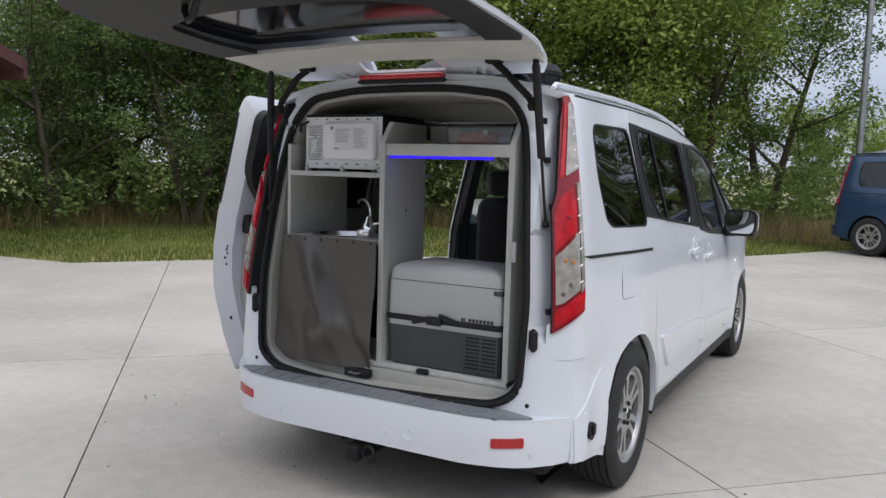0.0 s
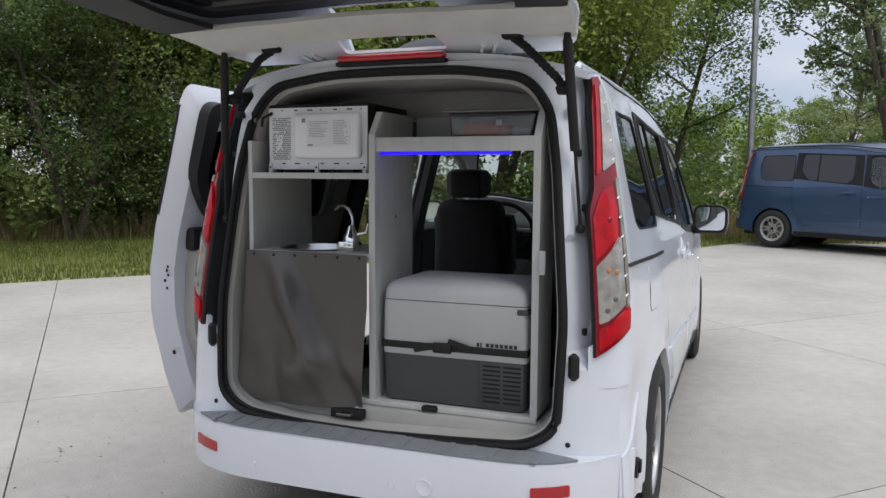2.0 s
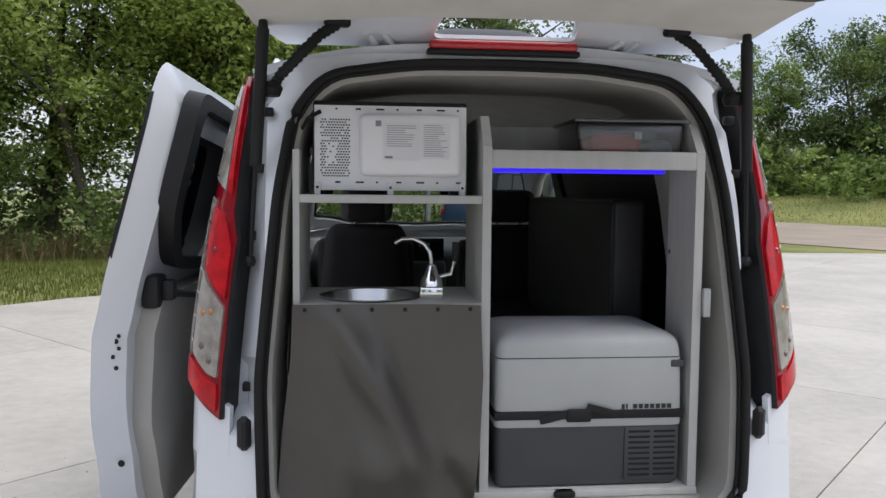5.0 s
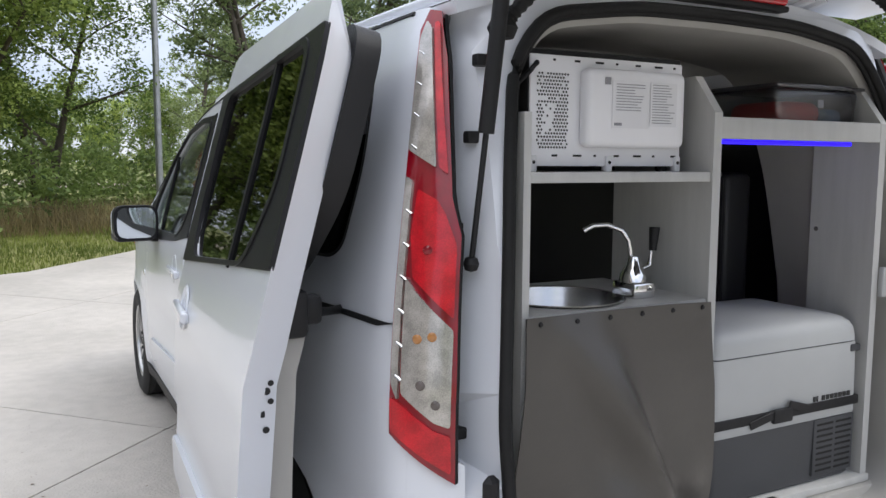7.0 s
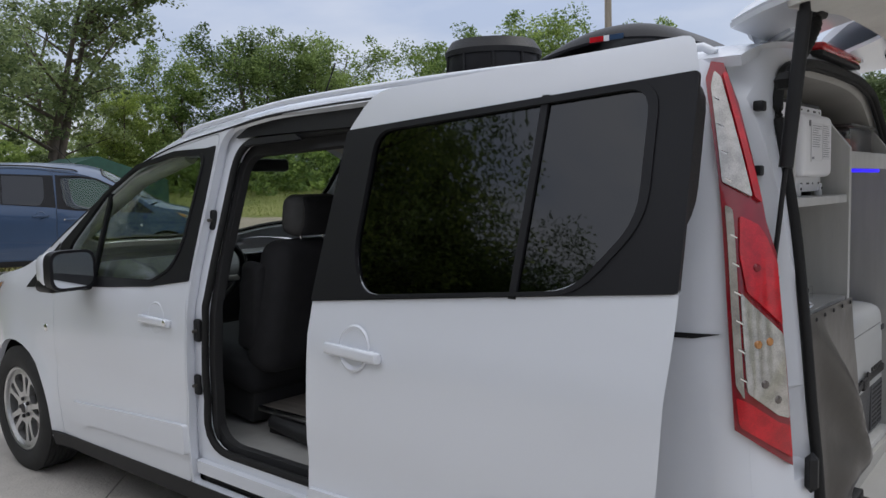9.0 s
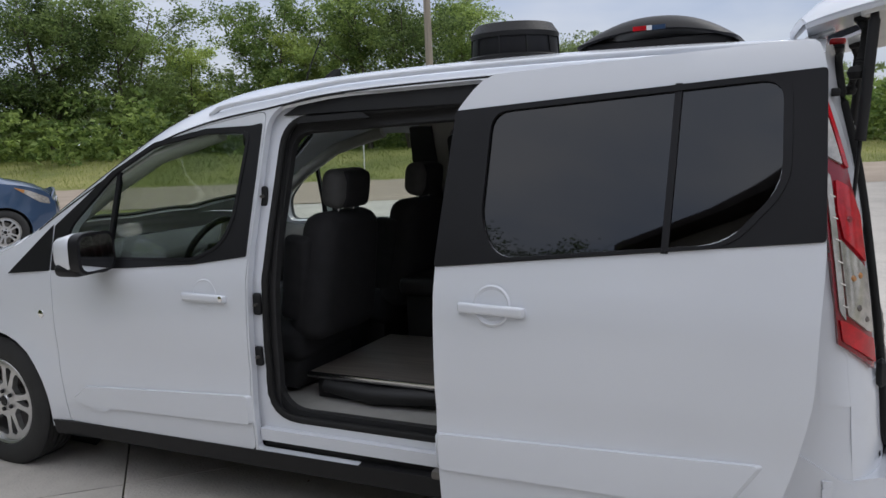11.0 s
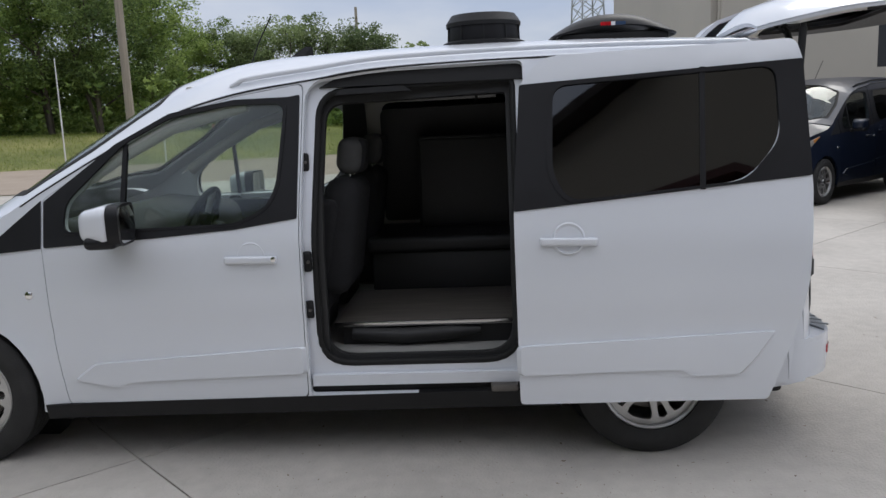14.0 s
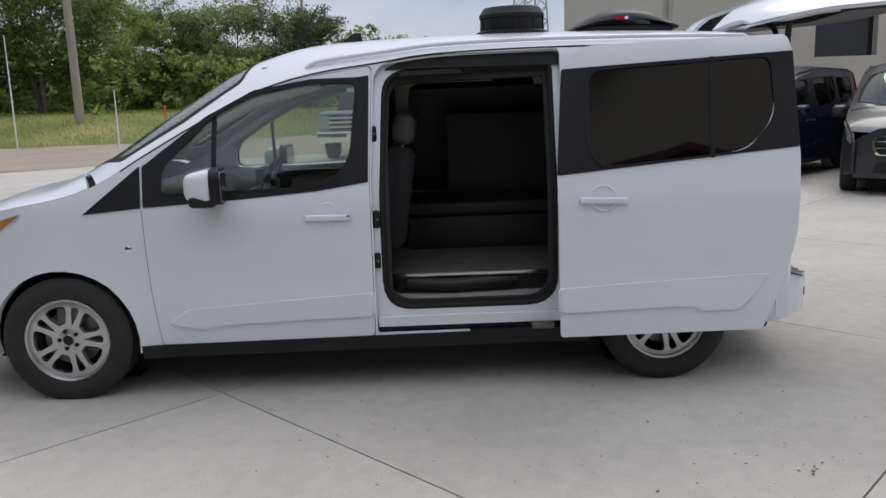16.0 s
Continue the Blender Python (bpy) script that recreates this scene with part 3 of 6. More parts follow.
def door_handle(parent, s, y, z, out, material):
    """Pull handle standing off the door, with its cup."""
    x = s * (half_width(y, z) + out)
    lathe("handle_cup", [(0.0, -0.020), (0.04, -0.014), (0.060, 0.0012), (0.066, -0.003)], material, parent, "", 24, Matrix.Translation((x, y, z + 0.012)) @ Vector((s, 0, (half_width(y, z - 0.04) - half_width(y, z + 0.06)) / 0.10)).to_track_quat("Z", "Y").to_matrix().to_4x4())
    bm = boxm(bmesh.new(), (-0.010, -0.116, -0.0165), (0.010, 0.116, 0.0165), 0.010, 3)
    for v in bm.verts:
        v.co.x -= 0.02 * (v.co.y / 0.118) ** 4 * 1
    for a in (-0.078, 0.072):
        box("handle_mount", (min(x, x + s * 0.018), y + a - 0.018, z - 0.015), (max(x, x + s * 0.018), y + a + 0.018, z + 0.015), material, parent, "", 0.006)
    ob = part("handle", bm, material, parent, "pull handle in body colour")
    ob.matrix_local = pose(x + s * 0.024, y, z, 0, 0, 0 if s > 0 else 180) @ pose(0, 0, 0, 1.2 * s, 0, 0)
    return ob


def front_door(van, s, paint, step, detail=True):
    d = side_sheet("front_door", s, soft_corners(FRONT_DOOR, 0.03, 3), 0, 0.045, paint, van, "front door with a black window frame", [soft_corners(FD_GLASS, 0.05)], step)
    side_sheet("window_frame", s, soft_corners(skirt(FD_GLASS, 0.022), 0.05), 0.009, 0.014, TRIMB, d, "", [soft_corners(skirt(FD_GLASS, -0.015), 0.05)], step)
    side_sheet("window_surround", s, soft_corners(FD_BLACK, 0.008, 2), 0.005, 0.01, TRIMB, d, "satin black window surround", [soft_corners(skirt(FD_GLASS, 0.012), 0.05)], step)
    pane = side_sheet("window", s, soft_corners(skirt(FD_GLASS, 0.01), 0.05), -0.012, 0.004, CLEAR, d, "clear side window glass", (), step)
    pane.visible_shadow = False
    side_sheet("window_bar", s, [(3.155, 1.05), (3.135, 1.05), (3.12, 1.43), (3.14, 1.43)], -0.004, 0.02, TRIMB, d, "", (), step)
    if detail:
        raised(d, s, MOULD_F, paint)
    door_handle(d, s, 2.575, 0.915, 0, paint)
    if detail:
        side_sheet("inner_trim", s, soft_corners([(3.40, 0.36), (3.42, 1.03), (2.46, 1.03), (2.44, 0.36)], 0.05), -0.07, 0.03, DARKTRIM, d, "", (), 0.12)
        lathe("lock", [(0, 0.003), (0.011, 0.002), (0.012, 0)], CHROME, d, "", 16, Matrix.Translation((s * (half_width(2.47, 0.918) + 0.028), 2.47, 0.918)) @ pose(0, 0, 0, 0, 90 * s, 0))
    return d


def sliding_door(van, s, paint, step, dy=0.0, out=0.0, detail=True):
    d = None

    def ss(name, poly, o, th, m, par, label="", holes=(), st=step):
        # the panel keeps the curve of the closed door and is then slid back and out
        ob = side_sheet(name, s, poly, o, th, m, par, label, holes, st, 0.10 if out and par is van else 0.0)
        if par is van:
            ob.matrix_local = pose(s * out, dy, 0) @ Matrix.Translation((s * 0.86, 2.35, 0)) @ pose(0, 0, 0, 0, 0, s * 3.4 if out else 0) @ Matrix.Translation((-s * 0.86, -2.35, 0))
        return ob

    d = ss("sliding_door", soft_corners(SD, [0.02, 0.03, 0.02, 0.06, 0.03, 0.02, 0.02, 0.05, 0.1, 0.015], 3), 0, 0.075 if out else 0.05, paint, van, "sliding side door with dark privacy glass", [soft_corners(SD_GLASS, [0.05, 0.05, 0.08, 0.08, 0.08, 0.08])])
    ss("pillar_trim", soft_corners(SD_BLACK, 0.01, 2), 0.005, 0.01, TRIMB, d, "satin black window surround", [soft_corners(skirt(SD_GLASS, 0.02), 0.06)])
    ss("window_frame", soft_corners(skirt(SD_GLASS, 0.045), 0.07), 0.009, 0.012, TRIMB, d, "", [soft_corners(skirt(SD_GLASS, -0.005), 0.06)])
    ss("window", soft_corners(SD_GLASS, 0.06), -0.003, 0.004, TINT, d, "dark privacy glass")
    ss("window_bar", [(1.62, 1.165), (1.60, 1.165), (1.585, 1.64), (1.605, 1.64)], 0.004, 0.02, TRIMB, d)
    if detail:
        raised(d, s, MOULD_S, paint)
    door_handle(d, s, 2.135, 0.978, 0, paint)
    if out:
        big = skirt(SD, -0.12)
        ss("inner_trim", soft_corners([(2.25, 0.42), (2.25, 1.10), (1.33, 1.10), (1.33, 0.70), (1.45, 0.42)], 0.05), -0.074, 0.055, GREYTRIM, d, "grey plastic inner door trim")
        ss("inner_window_trim", soft_corners(skirt(SD_GLASS, 0.14), 0.08), -0.072, 0.05, BLACKP, d, "", [soft_corners(skirt(SD_GLASS, -0.02), 0.06)])
        hb = box("roller_bracket", (s * 0.725, 1.30, 1.055), (s * 0.775, 1.39, 1.15), BLACKP, d, "black roller hinge bracket", 0.012)
        box("bracket_jaw", (s * 0.69, 1.33, 1.075), (s * 0.73, 1.37, 1.135), BLACKP, hb, "", 0.010)
        tube("roller_arm", [(s * 0.74, 1.35, 1.10), (s * 0.69, 1.39, 1.09), (s * 0.65, 1.44, 1.08), (s * 0.61, 1.48, 1.075)], [0.014, 0.011, 0.009, 0.011], BLACKP, hb)
        for yy, zz, w in ((1.2165, 0.975, 0.009), (1.217, 0.955, 0.007), (1.216, 0.99, 0.007), (1.219, 0.90, 0.008), (1.254, 0.62, 0.012)):
            lathe("edge_plug", [(0, 0.001), (w * 0.8, 0.0008), (w * 0.85, 0)], BLACKP, d, "", 12, Matrix.Translation((s * (half_width(yy, zz) - 0.047 - 0.008 * (zz * 50 % 2)), yy + 0.0275, zz)) @ pose(0, 0, 0, 90, 0, 0))
        box("latch_plate", (s * (half_width(1.21, 0.93) - 0.05), 1.24, 0.926), (s * (half_width(1.21, 0.93) - 0.03), 1.25, 0.938), BLACKP, d, "", 0.002)
    return d


def build_van(m, paint, label, group="", open_up=False, step=0.06, glass_front=CLEAR):
    van = thing("van", label, "van", m, group)
    # sides
    for s in (1, -1):
        opened = open_up and s < 0
        out = []
        for z in (0.30, 0.6, 0.9, 1.2, 1.5, 1.70):
            out.append((y_rear(z) + 0.104, z))
        out += [(y, gutter(y)) for y in np.linspace(0.40, 4.6, 60)]
        out += [(4.68, 0.70), (4.66, 0.30)]
        out += [(4.36, 0.25)] + arch_line(ARCH[1]) + [(3.5, 0.25), (1.3, 0.25)] + arch_line(ARCH[0]) + [(0.44, 0.27)]
        holes = [soft_corners(QUARTER, 0.07), soft_corners(skirt(FRONT_DOOR, 0.006), 0.03, 3)]
        if opened:
            holes.append(soft_corners(OPENING, [0.02, 0.02, 0.12, 0.10, 0.03, 0.03], 4))
        else:
            holes.append(soft_corners(skirt(SD, 0.005), 0.04, 3))
        p = side_sheet("side_panel", s, out, 0, 0.03, paint, van, "body side with wheel arches", holes, step)
        q = side_sheet("quarter_window", s, soft_corners(skirt(QUARTER, 0.01), 0.07), -0.004, 0.004, TINT, van, "dark rear quarter glass", (), step)
        side_sheet("seal", s, soft_corners(skirt(QUARTER, 0.03), 0.07), 0.002, 0.01, RUBBER, q, "", [soft_corners(skirt(QUARTER, -0.01), 0.07)], step)
        side_sheet("door_track", s, soft_corners([(0.30, 1.088), (1.20, 1.060), (1.20, 1.046), (0.36, 1.074)], 0.004, 2), 0.003, 0.01, BLACKP, van, "black sliding door track", (), step)
        side_sheet("sail_panel", s, [(3.79, 0.972), (3.503, 0.995), (3.505, 1.20)], 0.004, 0.01, TRIMB, van, "", (), step)
        front_door(van, s, paint, step)
        if opened:
            sliding_door(van, s, paint, step, -0.905, 0.172)
        else:
            sliding_door(van, s, paint, step)
        # wheel housings and sills
        for y in ARCH:
            bm = bmesh.new()
            r = bmesh.ops.create_cone(bm, segments=32, radius1=0.385, radius2=0.385, depth=0.30, cap_ends=True, matrix=Matrix.Translation((s * 0.70, y, 0.32)) @ pose(0, 0, 0, 0, 90, 0))
            bmesh.ops.delete(bm, geom=[f for f in bm.faces if (f.normal.x * s > 0.9) or f.calc_center_median().z < 0.31], context="FACES")
            part("wheel_housing", bm, BLACKP, van)
        side_sheet("sill", s, [(3.56, 0.215), (3.56, 0.285), (1.26, 0.305), (1.26, 0.225)], 0.004, 0.09, BLACKP, van, "black plastic sill", (), 0.15)
        for y in ARCH:
            wheel(van, s * 0.885, y, s, step)
        mirror(van, s, paint)
        tail_light(van, s, step)
        # roof rail
        ys = np.linspace(0.42, 2.62, 30)
        xr = lambda y: s * (smooth_lerp(gutter(y), *WZ) - 0.055)
        pts = [(xr(ys[0]), ys[0] - 0.03, roof(xr(ys[0]), ys[0]) + 0.0)] + [(xr(y), y, roof(xr(y), y) + 0.018) for y in ys] + [(xr(ys[-1]), ys[-1] + 0.05, roof(xr(ys[-1]), ys[-1] + 0.05) - 0.002)]
        tube("roof_rail", pts, 0.0115, paint if open_up else TRIMB, van, "low roof rail", 8)
        side_sheet("roof_seam", s, [(y, gutter(y) - 0.002) for y in np.linspace(0.45, 3.6, 40)] + [(y, gutter(y) - 0.009) for y in np.linspace(3.6, 0.45, 40)], 0.002, 0.008, RUBBER, van, "", (), step)
        # front corner lamp
        fl = side_sheet("headlight", s, soft_corners([(4.10, 0.985), (4.30, 0.93), (4.58, 0.80), (4.60, 0.70), (4.45, 0.74)], 0.02), 0.006, 0.02, CLEARLENS, van, "swept-back headlight", (), step)
        side_sheet("turn_lamp", s, soft_corners([(4.11, 0.978), (4.26, 0.935), (4.24, 0.89)], 0.01), 0.012, 0.01, AMBER, fl, "", (), step)
        lathe("fender_badge", [(0, 0.006), (0.012, 0.006), (0.018, 0.003), (0.019, 0)], CHROME, van, "", 20, Matrix.Translation((s * half_width(3.577, 0.79), 3.577, 0.79)) @ pose(0, 0, 0, 0, 90 * s, 0))
    # roof, windscreen, bonnet
    wg = lambda y: smooth_lerp(gutter(y), *WZ) * (1 - 0.20 * (max(0, y - 3.9) / 0.85) ** 2) - 0.002
    R = lambda x, y: (x, y, roof(x, y))
    edge = [(wg(y), y) for y in np.linspace(0.31, 3.72, 50)]
    top = edge + [(0.45, 3.93), (0, 3.97), (-0.45, 3.93)] + [(-x, y) for x, y in reversed(edge)]
    shield = [(0.60, 3.02), (0.70, 3.30), (0.735, 3.62), (0.45, 3.87), (0, 3.92), (-0.45, 3.87), (-0.735, 3.62), (-0.70, 3.30), (-0.60, 3.02), (-0.3, 2.99), (0.3, 2.99)]
    sheet("roof", top, R, 0.025, paint, van, "painted roof", [soft_corners(shield, 0.04, 3)], step * 1.3)
    ws = sheet("windscreen", soft_corners(skirt(shield, 0.01), 0.04, 3), R, 0.004, CLEAR, van, "clear windscreen", (), step * 1.5, -0.006)
    ws.visible_shadow = False
    sheet("screen_seal", soft_corners(skirt(shield, 0.02), 0.04, 3), R, 0.012, RUBBER, ws, "", [soft_corners(skirt(shield, -0.03), 0.04, 3)], step * 1.3, 0.002)
    hood = [(wg(y), y) for y in np.linspace(3.76, 4.58, 16)] + [(0.4, 4.70), (0, 4.73), (-0.4, 4.70)] + [(-wg(y), y) for y in np.linspace(4.58, 3.76, 16)] + [(-0.45, 3.945), (0, 3.985), (0.45, 3.945)]
    sheet("bonnet", hood, R, 0.02, paint, van, "painted bonnet", (), step * 1.5, 0.004)
    # front end
    FR = lambda x, z: (-x, 4.80 - 0.30 * abs(x / 0.86) ** 3 + (0.0 if z > 0.55 else -0.15 * (0.55 - z) ** 2) - 0.10 * max(0, z - 0.6), z)
    fo = [(-0.72, 0.25), (0.72, 0.25), (0.74, 0.5), (0.70, 0.76), (0.45, 0.90), (0, 0.94), (-0.45, 0.90), (-0.70, 0.76), (-0.74, 0.5)]
    fb = sheet("front_bumper", soft_corners(fo, 0.03), FR, 0.03, paint, van, "front bumper with grille", (), step * 1.5)
    grille = soft_corners([(-0.44, 0.56), (0.44, 0.56), (0.50, 0.74), (0.40, 0.80), (-0.40, 0.80), (-0.50, 0.74)], 0.05)
    gr = sheet("grille", grille, FR, 0.01, TRIMB, fb, "", (), step * 1.5, 0.008)
    sheet("grille_surround", soft_corners(skirt(grille, 0.06), 0.0), FR, 0.012, CHROME, fb, "", [skirt(grille, -0.02)], step * 1.5, 0.012)
    for k in range(5):
        z = 0.60 + k * 0.042
        sheet("grille_bar", [(-0.45, z), (0.45, z), (0.45, z + 0.012), (-0.45, z + 0.012)], FR, 0.01, CHROME if k % 2 else BLACKP, gr, "", (), 0.12, 0.018)
    sheet("lower_intake", soft_corners([(-0.50, 0.32), (0.50, 0.32), (0.44, 0.47), (-0.44, 0.47)], 0.03), FR, 0.01, BLACKP, fb, "", (), 0.12, 0.006)
    # underside
    box("underbody", (-0.72, 0.25, 0.20), (0.72, 4.4, 0.30), BLACKP, van, "dark underbody", 0.03)
    # rear
    half = [(0.645, 0.56), (0.655, 0.90), (0.635, 1.13), (0.61, 1.40), (0.575, 1.60), (0.49, 1.705), (0.25, 1.738)]
    opening = [(0, 0.475)] + [(0.30, 0.487), (0.55, 0.50)] + half + [(0, 1.742)] + [(-x, z) for x, z in reversed(half)] + [(-0.55, 0.50), (-0.30, 0.480)]
    opening = soft_corners(opening, 0.06, 4)
    wz = lambda z: smooth_lerp(z, *WR) * 0.97
    if open_up:
        # beside the lamps the painted frame lies deeper than the lenses
        edge_x = lambda z: wz(z) if z < 0.78 else lamp_inner(z)[0] - 0.022
    else:
        edge_x = wz
    outer = [(edge_x(z), z) for z in np.linspace(0.46, 1.715, 40)] + [(0.62, 1.738), (0.4, 1.762), (0, 1.772), (-0.4, 1.762), (-0.62, 1.738)] + [(-edge_x(z), z) for z in np.linspace(1.715, 0.46, 40)]
    for s in (1, -1):
        k = -s
        cf = corner_fn(s)
        sheet("corner_panel", [(k * 0.04, 0.70), (k * 0.42, 0.70), (k * 0.42, 0.83), (k * 0.13, 0.915), (k * 0.04, 0.915)], lambda u, z: cf(abs(u), z), 0.02, paint, van, "", (), 0.05)
    rp = sheet("rear_frame", outer, frame_fn if open_up else rear_fn, 0.03, paint, van, "painted frame round the tailgate opening", [opening] if open_up else [], step * 0.9)
    # bumper
    BF = lambda x, z: (x, 0.0 + 0.30 * min(1, abs(x) / 0.875) ** 7 + 0.10 * max(0, 0.36 - z) + 0.05 * max(0, z - 0.44), z)
    bumper = sheet("rear_bumper", soft_corners([(-0.868, 0.305), (-0.5, 0.292), (0.45, 0.288), (0.868, 0.305), (0.872, 0.47), (-0.872, 0.47)], 0.02), BF, 0.02, paint, van, "rear bumper with a grey step pad", (), step)
    for s in (1, -1):
        side_sheet("bumper_wing", s, [(0.215, 0.30), (0.215, 0.47), (0.48, 0.62), (0.515, 0.46), (0.485, 0.30)], 0.006, 0.02, paint, bumper, "", (), 0.04)
        sheet("reflector", soft_corners([(s * 0.585, 0.368), (s * 0.585, 0.405), (s * 0.70, 0.415), (s * 0.70, 0.378)], 0.006), BF if s > 0 else (lambda x, z: BF(x, z)), 0.01, REFLECT, bumper, "red reflector", (), 0.03, 0.004 * 1)
    for x in (-0.42, 0.12, 0.52, 0.72):
        p = Vector(BF(x, 0.352))
        lathe("parking_sensor", [(0, 0.003), (0.008, 0.003), (0.009, 0.0), (0.012, 0.0015), (0.013, 0.0)], paint, bumper, "", 16, Matrix.Translation(p) @ pose(0, 0, 0, 90, 0, 0))
    p = Vector(BF(0.235, 0.36))
    lathe("tow_eye_cover", [(0, 0.001), (0.025, 0.001), (0.027, 0.002), (0.029, 0.0)], paint, bumper, "", 24, Matrix.Translation(p) @ pose(0, 0, 0, 90, 0, 0))
    top_pts = [(x, BF(x, 0.47)[1]) for x in np.linspace(-0.87, 0.87, 40)]
    ledge = top_pts + [(0.80, 0.34), (0.60, 0.19), (0.0, 0.15), (-0.60, 0.19), (-0.80, 0.34)]
    sheet("bumper_top", ledge, lambda x, y: (x, y, 0.470 + 0.012 * min(1, y / 0.1)), 0.02, paint, bumper, "", (), step)
    pad = [(x, BF(x, 0.47)[1] + 0.012) for x in np.linspace(-0.70, 0.72, 20)] + [(0.60, 0.118), (0, 0.095), (-0.60, 0.118)]
    padz = lambda x, y: (x, y, 0.4795 + 0.012 * min(1, max(0, y) / 0.1))
    pd = sheet("step_pad", pad, padz, 0.008, TREADG, bumper, "ribbed grey plastic step pad", (), 0.04)
    for k in range(17):
        x = -0.60 + k * 0.075
        boxm_m = pose(x, 0.055, 0.4875, 6, 0, -10)
        box("tread_rib", (-0.009, -0.036, -0.003), (0.009, 0.036, 0.003), TREADG, pd, "", 0.002, 1, boxm_m)
    if not open_up:
        glassr = soft_corners([(0.60, 1.12), (0.55, 1.62), (-0.55, 1.62), (-0.60, 1.12)], 0.08)
        sheet("rear_window", glassr, rear_fn, 0.006, TINT, van, "dark rear window", (), step * 2, 0.006)
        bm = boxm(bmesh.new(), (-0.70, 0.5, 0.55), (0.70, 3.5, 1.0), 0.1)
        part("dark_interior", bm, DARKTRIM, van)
        for sx in (-0.38, 0.38):
            boxm_seat = boxm(bmesh.new(), (sx - 0.24, 2.15, 0.6), (sx + 0.24, 2.35, 1.2), 0.08)
            boxm(boxm_seat, (sx - 0.13, 2.12, 1.22), (sx + 0.13, 2.24, 1.42), 0.05)
            part("seat", boxm_seat, FABRIC, van)
        tube("antenna", [(0, 2.55, 1.80), (0, 2.3, 2.1)], 0.005, BLACKP, van)
    return van, opening


van, TAILGATE = build_van(Matrix(), WHITE, "white long-wheelbase van with its tailgate raised and side door slid open", open_up=True)


# ---- ground and surroundings ----
def ground_z(x, y):
    n = 0.87 * x + 0.5 * y
    t = min(1, max(0, (n - 27) / 9))
    return 0.012 * min(30, max(0, y - 3)) + 1.15 * t * t * (3 - 2 * t)


def axis_steps():
    a = list(np.arange(-45, 46, 1.5))
    far = [55, 70, 95, 140, 220, 400, 800, 1500]
    return [-f for f in reversed(far)] + a + far


AX = axis_steps()
nx = len(AX)
GV = [(x, y, ground_z(x, y) - 0.03) for y in AX for x in AX]
GF = [(j * nx + i, j * nx + i + 1, (j + 1) * nx + i + 1, (j + 1) * nx + i) for j in range(nx - 1) for i in range(nx - 1)]
tagged(mk("ground", GV, GF, GROUNDG, sharp=60), "mown green and dry grass round the paved yard", "grass", kind="structure")

YARD = [(-30, -30), (30, -30), (26, -9.5), (15.2, 9.9), (11.7, 14.6), (7, 15.0), (3.6, 14.2), (1.4, 14.0), (0.5, 12.4), (-0.2, 11.3), (-1.5, 9.7), (-2.9, 9.0), (-4.0, 8.2), (-6.8, 5.3), (-7.7, 4.25), (-9.2, 4.1), (-30, 4.1)]


def clip(poly, a, b, c):
    """The part of a polygon where a x + b y <= c."""
    out = []
    for i, q in enumerate(poly):
        p = poly[i - 1]
        dp, dq = a * p[0] + b * p[1] - c, a * q[0] + b * q[1] - c
        if (dp <= 0) != (dq <= 0):
            t = dp / (dp - dq)
            out.append((p[0] + t * (q[0] - p[0]), p[1] + t * (q[1] - p[1])))
        if dq <= 0:
            out.append(q)
    return out


pavement = thing("pavement", "pale concrete yard in large square slabs with thin sawn joints", "pavement", kind="structure")


def slabs():
    k = math.sqrt(0.5)
    gap = 0.0042
    ps = [1.65 + 2.82 * i for i in range(-16, 16)]
    qs = [0.15 + 3.0 * i for i in range(-16, 16)]
    for p0, p1 in zip(ps, ps[1:]):
        for q0, q1 in zip(qs, qs[1:]):
            poly = YARD
            for a, b, c in ((k, k, p1 - gap), (-k, -k, -p0 - gap), (k, -k, q1 - gap), (-k, k, -q0 - gap)):
                poly = clip(poly, a, b, c)
                if len(poly) < 3:
                    break
            if len(poly) < 3:
                continue
            area = sum(poly[i - 1][0] * poly[i][1] - poly[i][0] * poly[i - 1][1] for i in range(len(poly))) / 2
            if area < 0.05:
                continue
            n = len(poly)
            cx, cy = sum(p[0] for p in poly) / n, sum(p[1] for p in poly) / n
            V = [(x, y, ground_z(x, y)) for x, y in poly] + [(x, y, ground_z(x, y) - 0.06) for x, y in poly]
            F = [tuple(range(n))] + [(i, (i + 1) % n, (i + 1) % n + n, i + n) for i in range(n)]
            mk("slab", V, F, CONCRETE, pavement, smooth=False)


def strip(name, n0, n1, material, label, lift):
    """A band of road running along (0.5, -0.87)."""
    V, F = [], []
    us = list(np.linspace(-120, 120, 80))
    ns = list(np.linspace(n0, n1, 6))
    for u in us:
        for n in ns:
            x, y = 0.87 * n + 0.5 * u, 0.5 * n - 0.87 * u
            V.append((x, y, ground_z(x, y) + lift))
    for i in range(len(us) - 1):
        for j in range(5):
            F.append((i * 6 + j, i * 6 + j + 1, (i + 1) * 6 + j + 1, (i + 1) * 6 + j))
    return tagged(mk(name, V, F, material), label, "road", kind="structure")


strip("road", 18.1, 28.2, ROADM, "tan gravel road along the yard", -0.012)


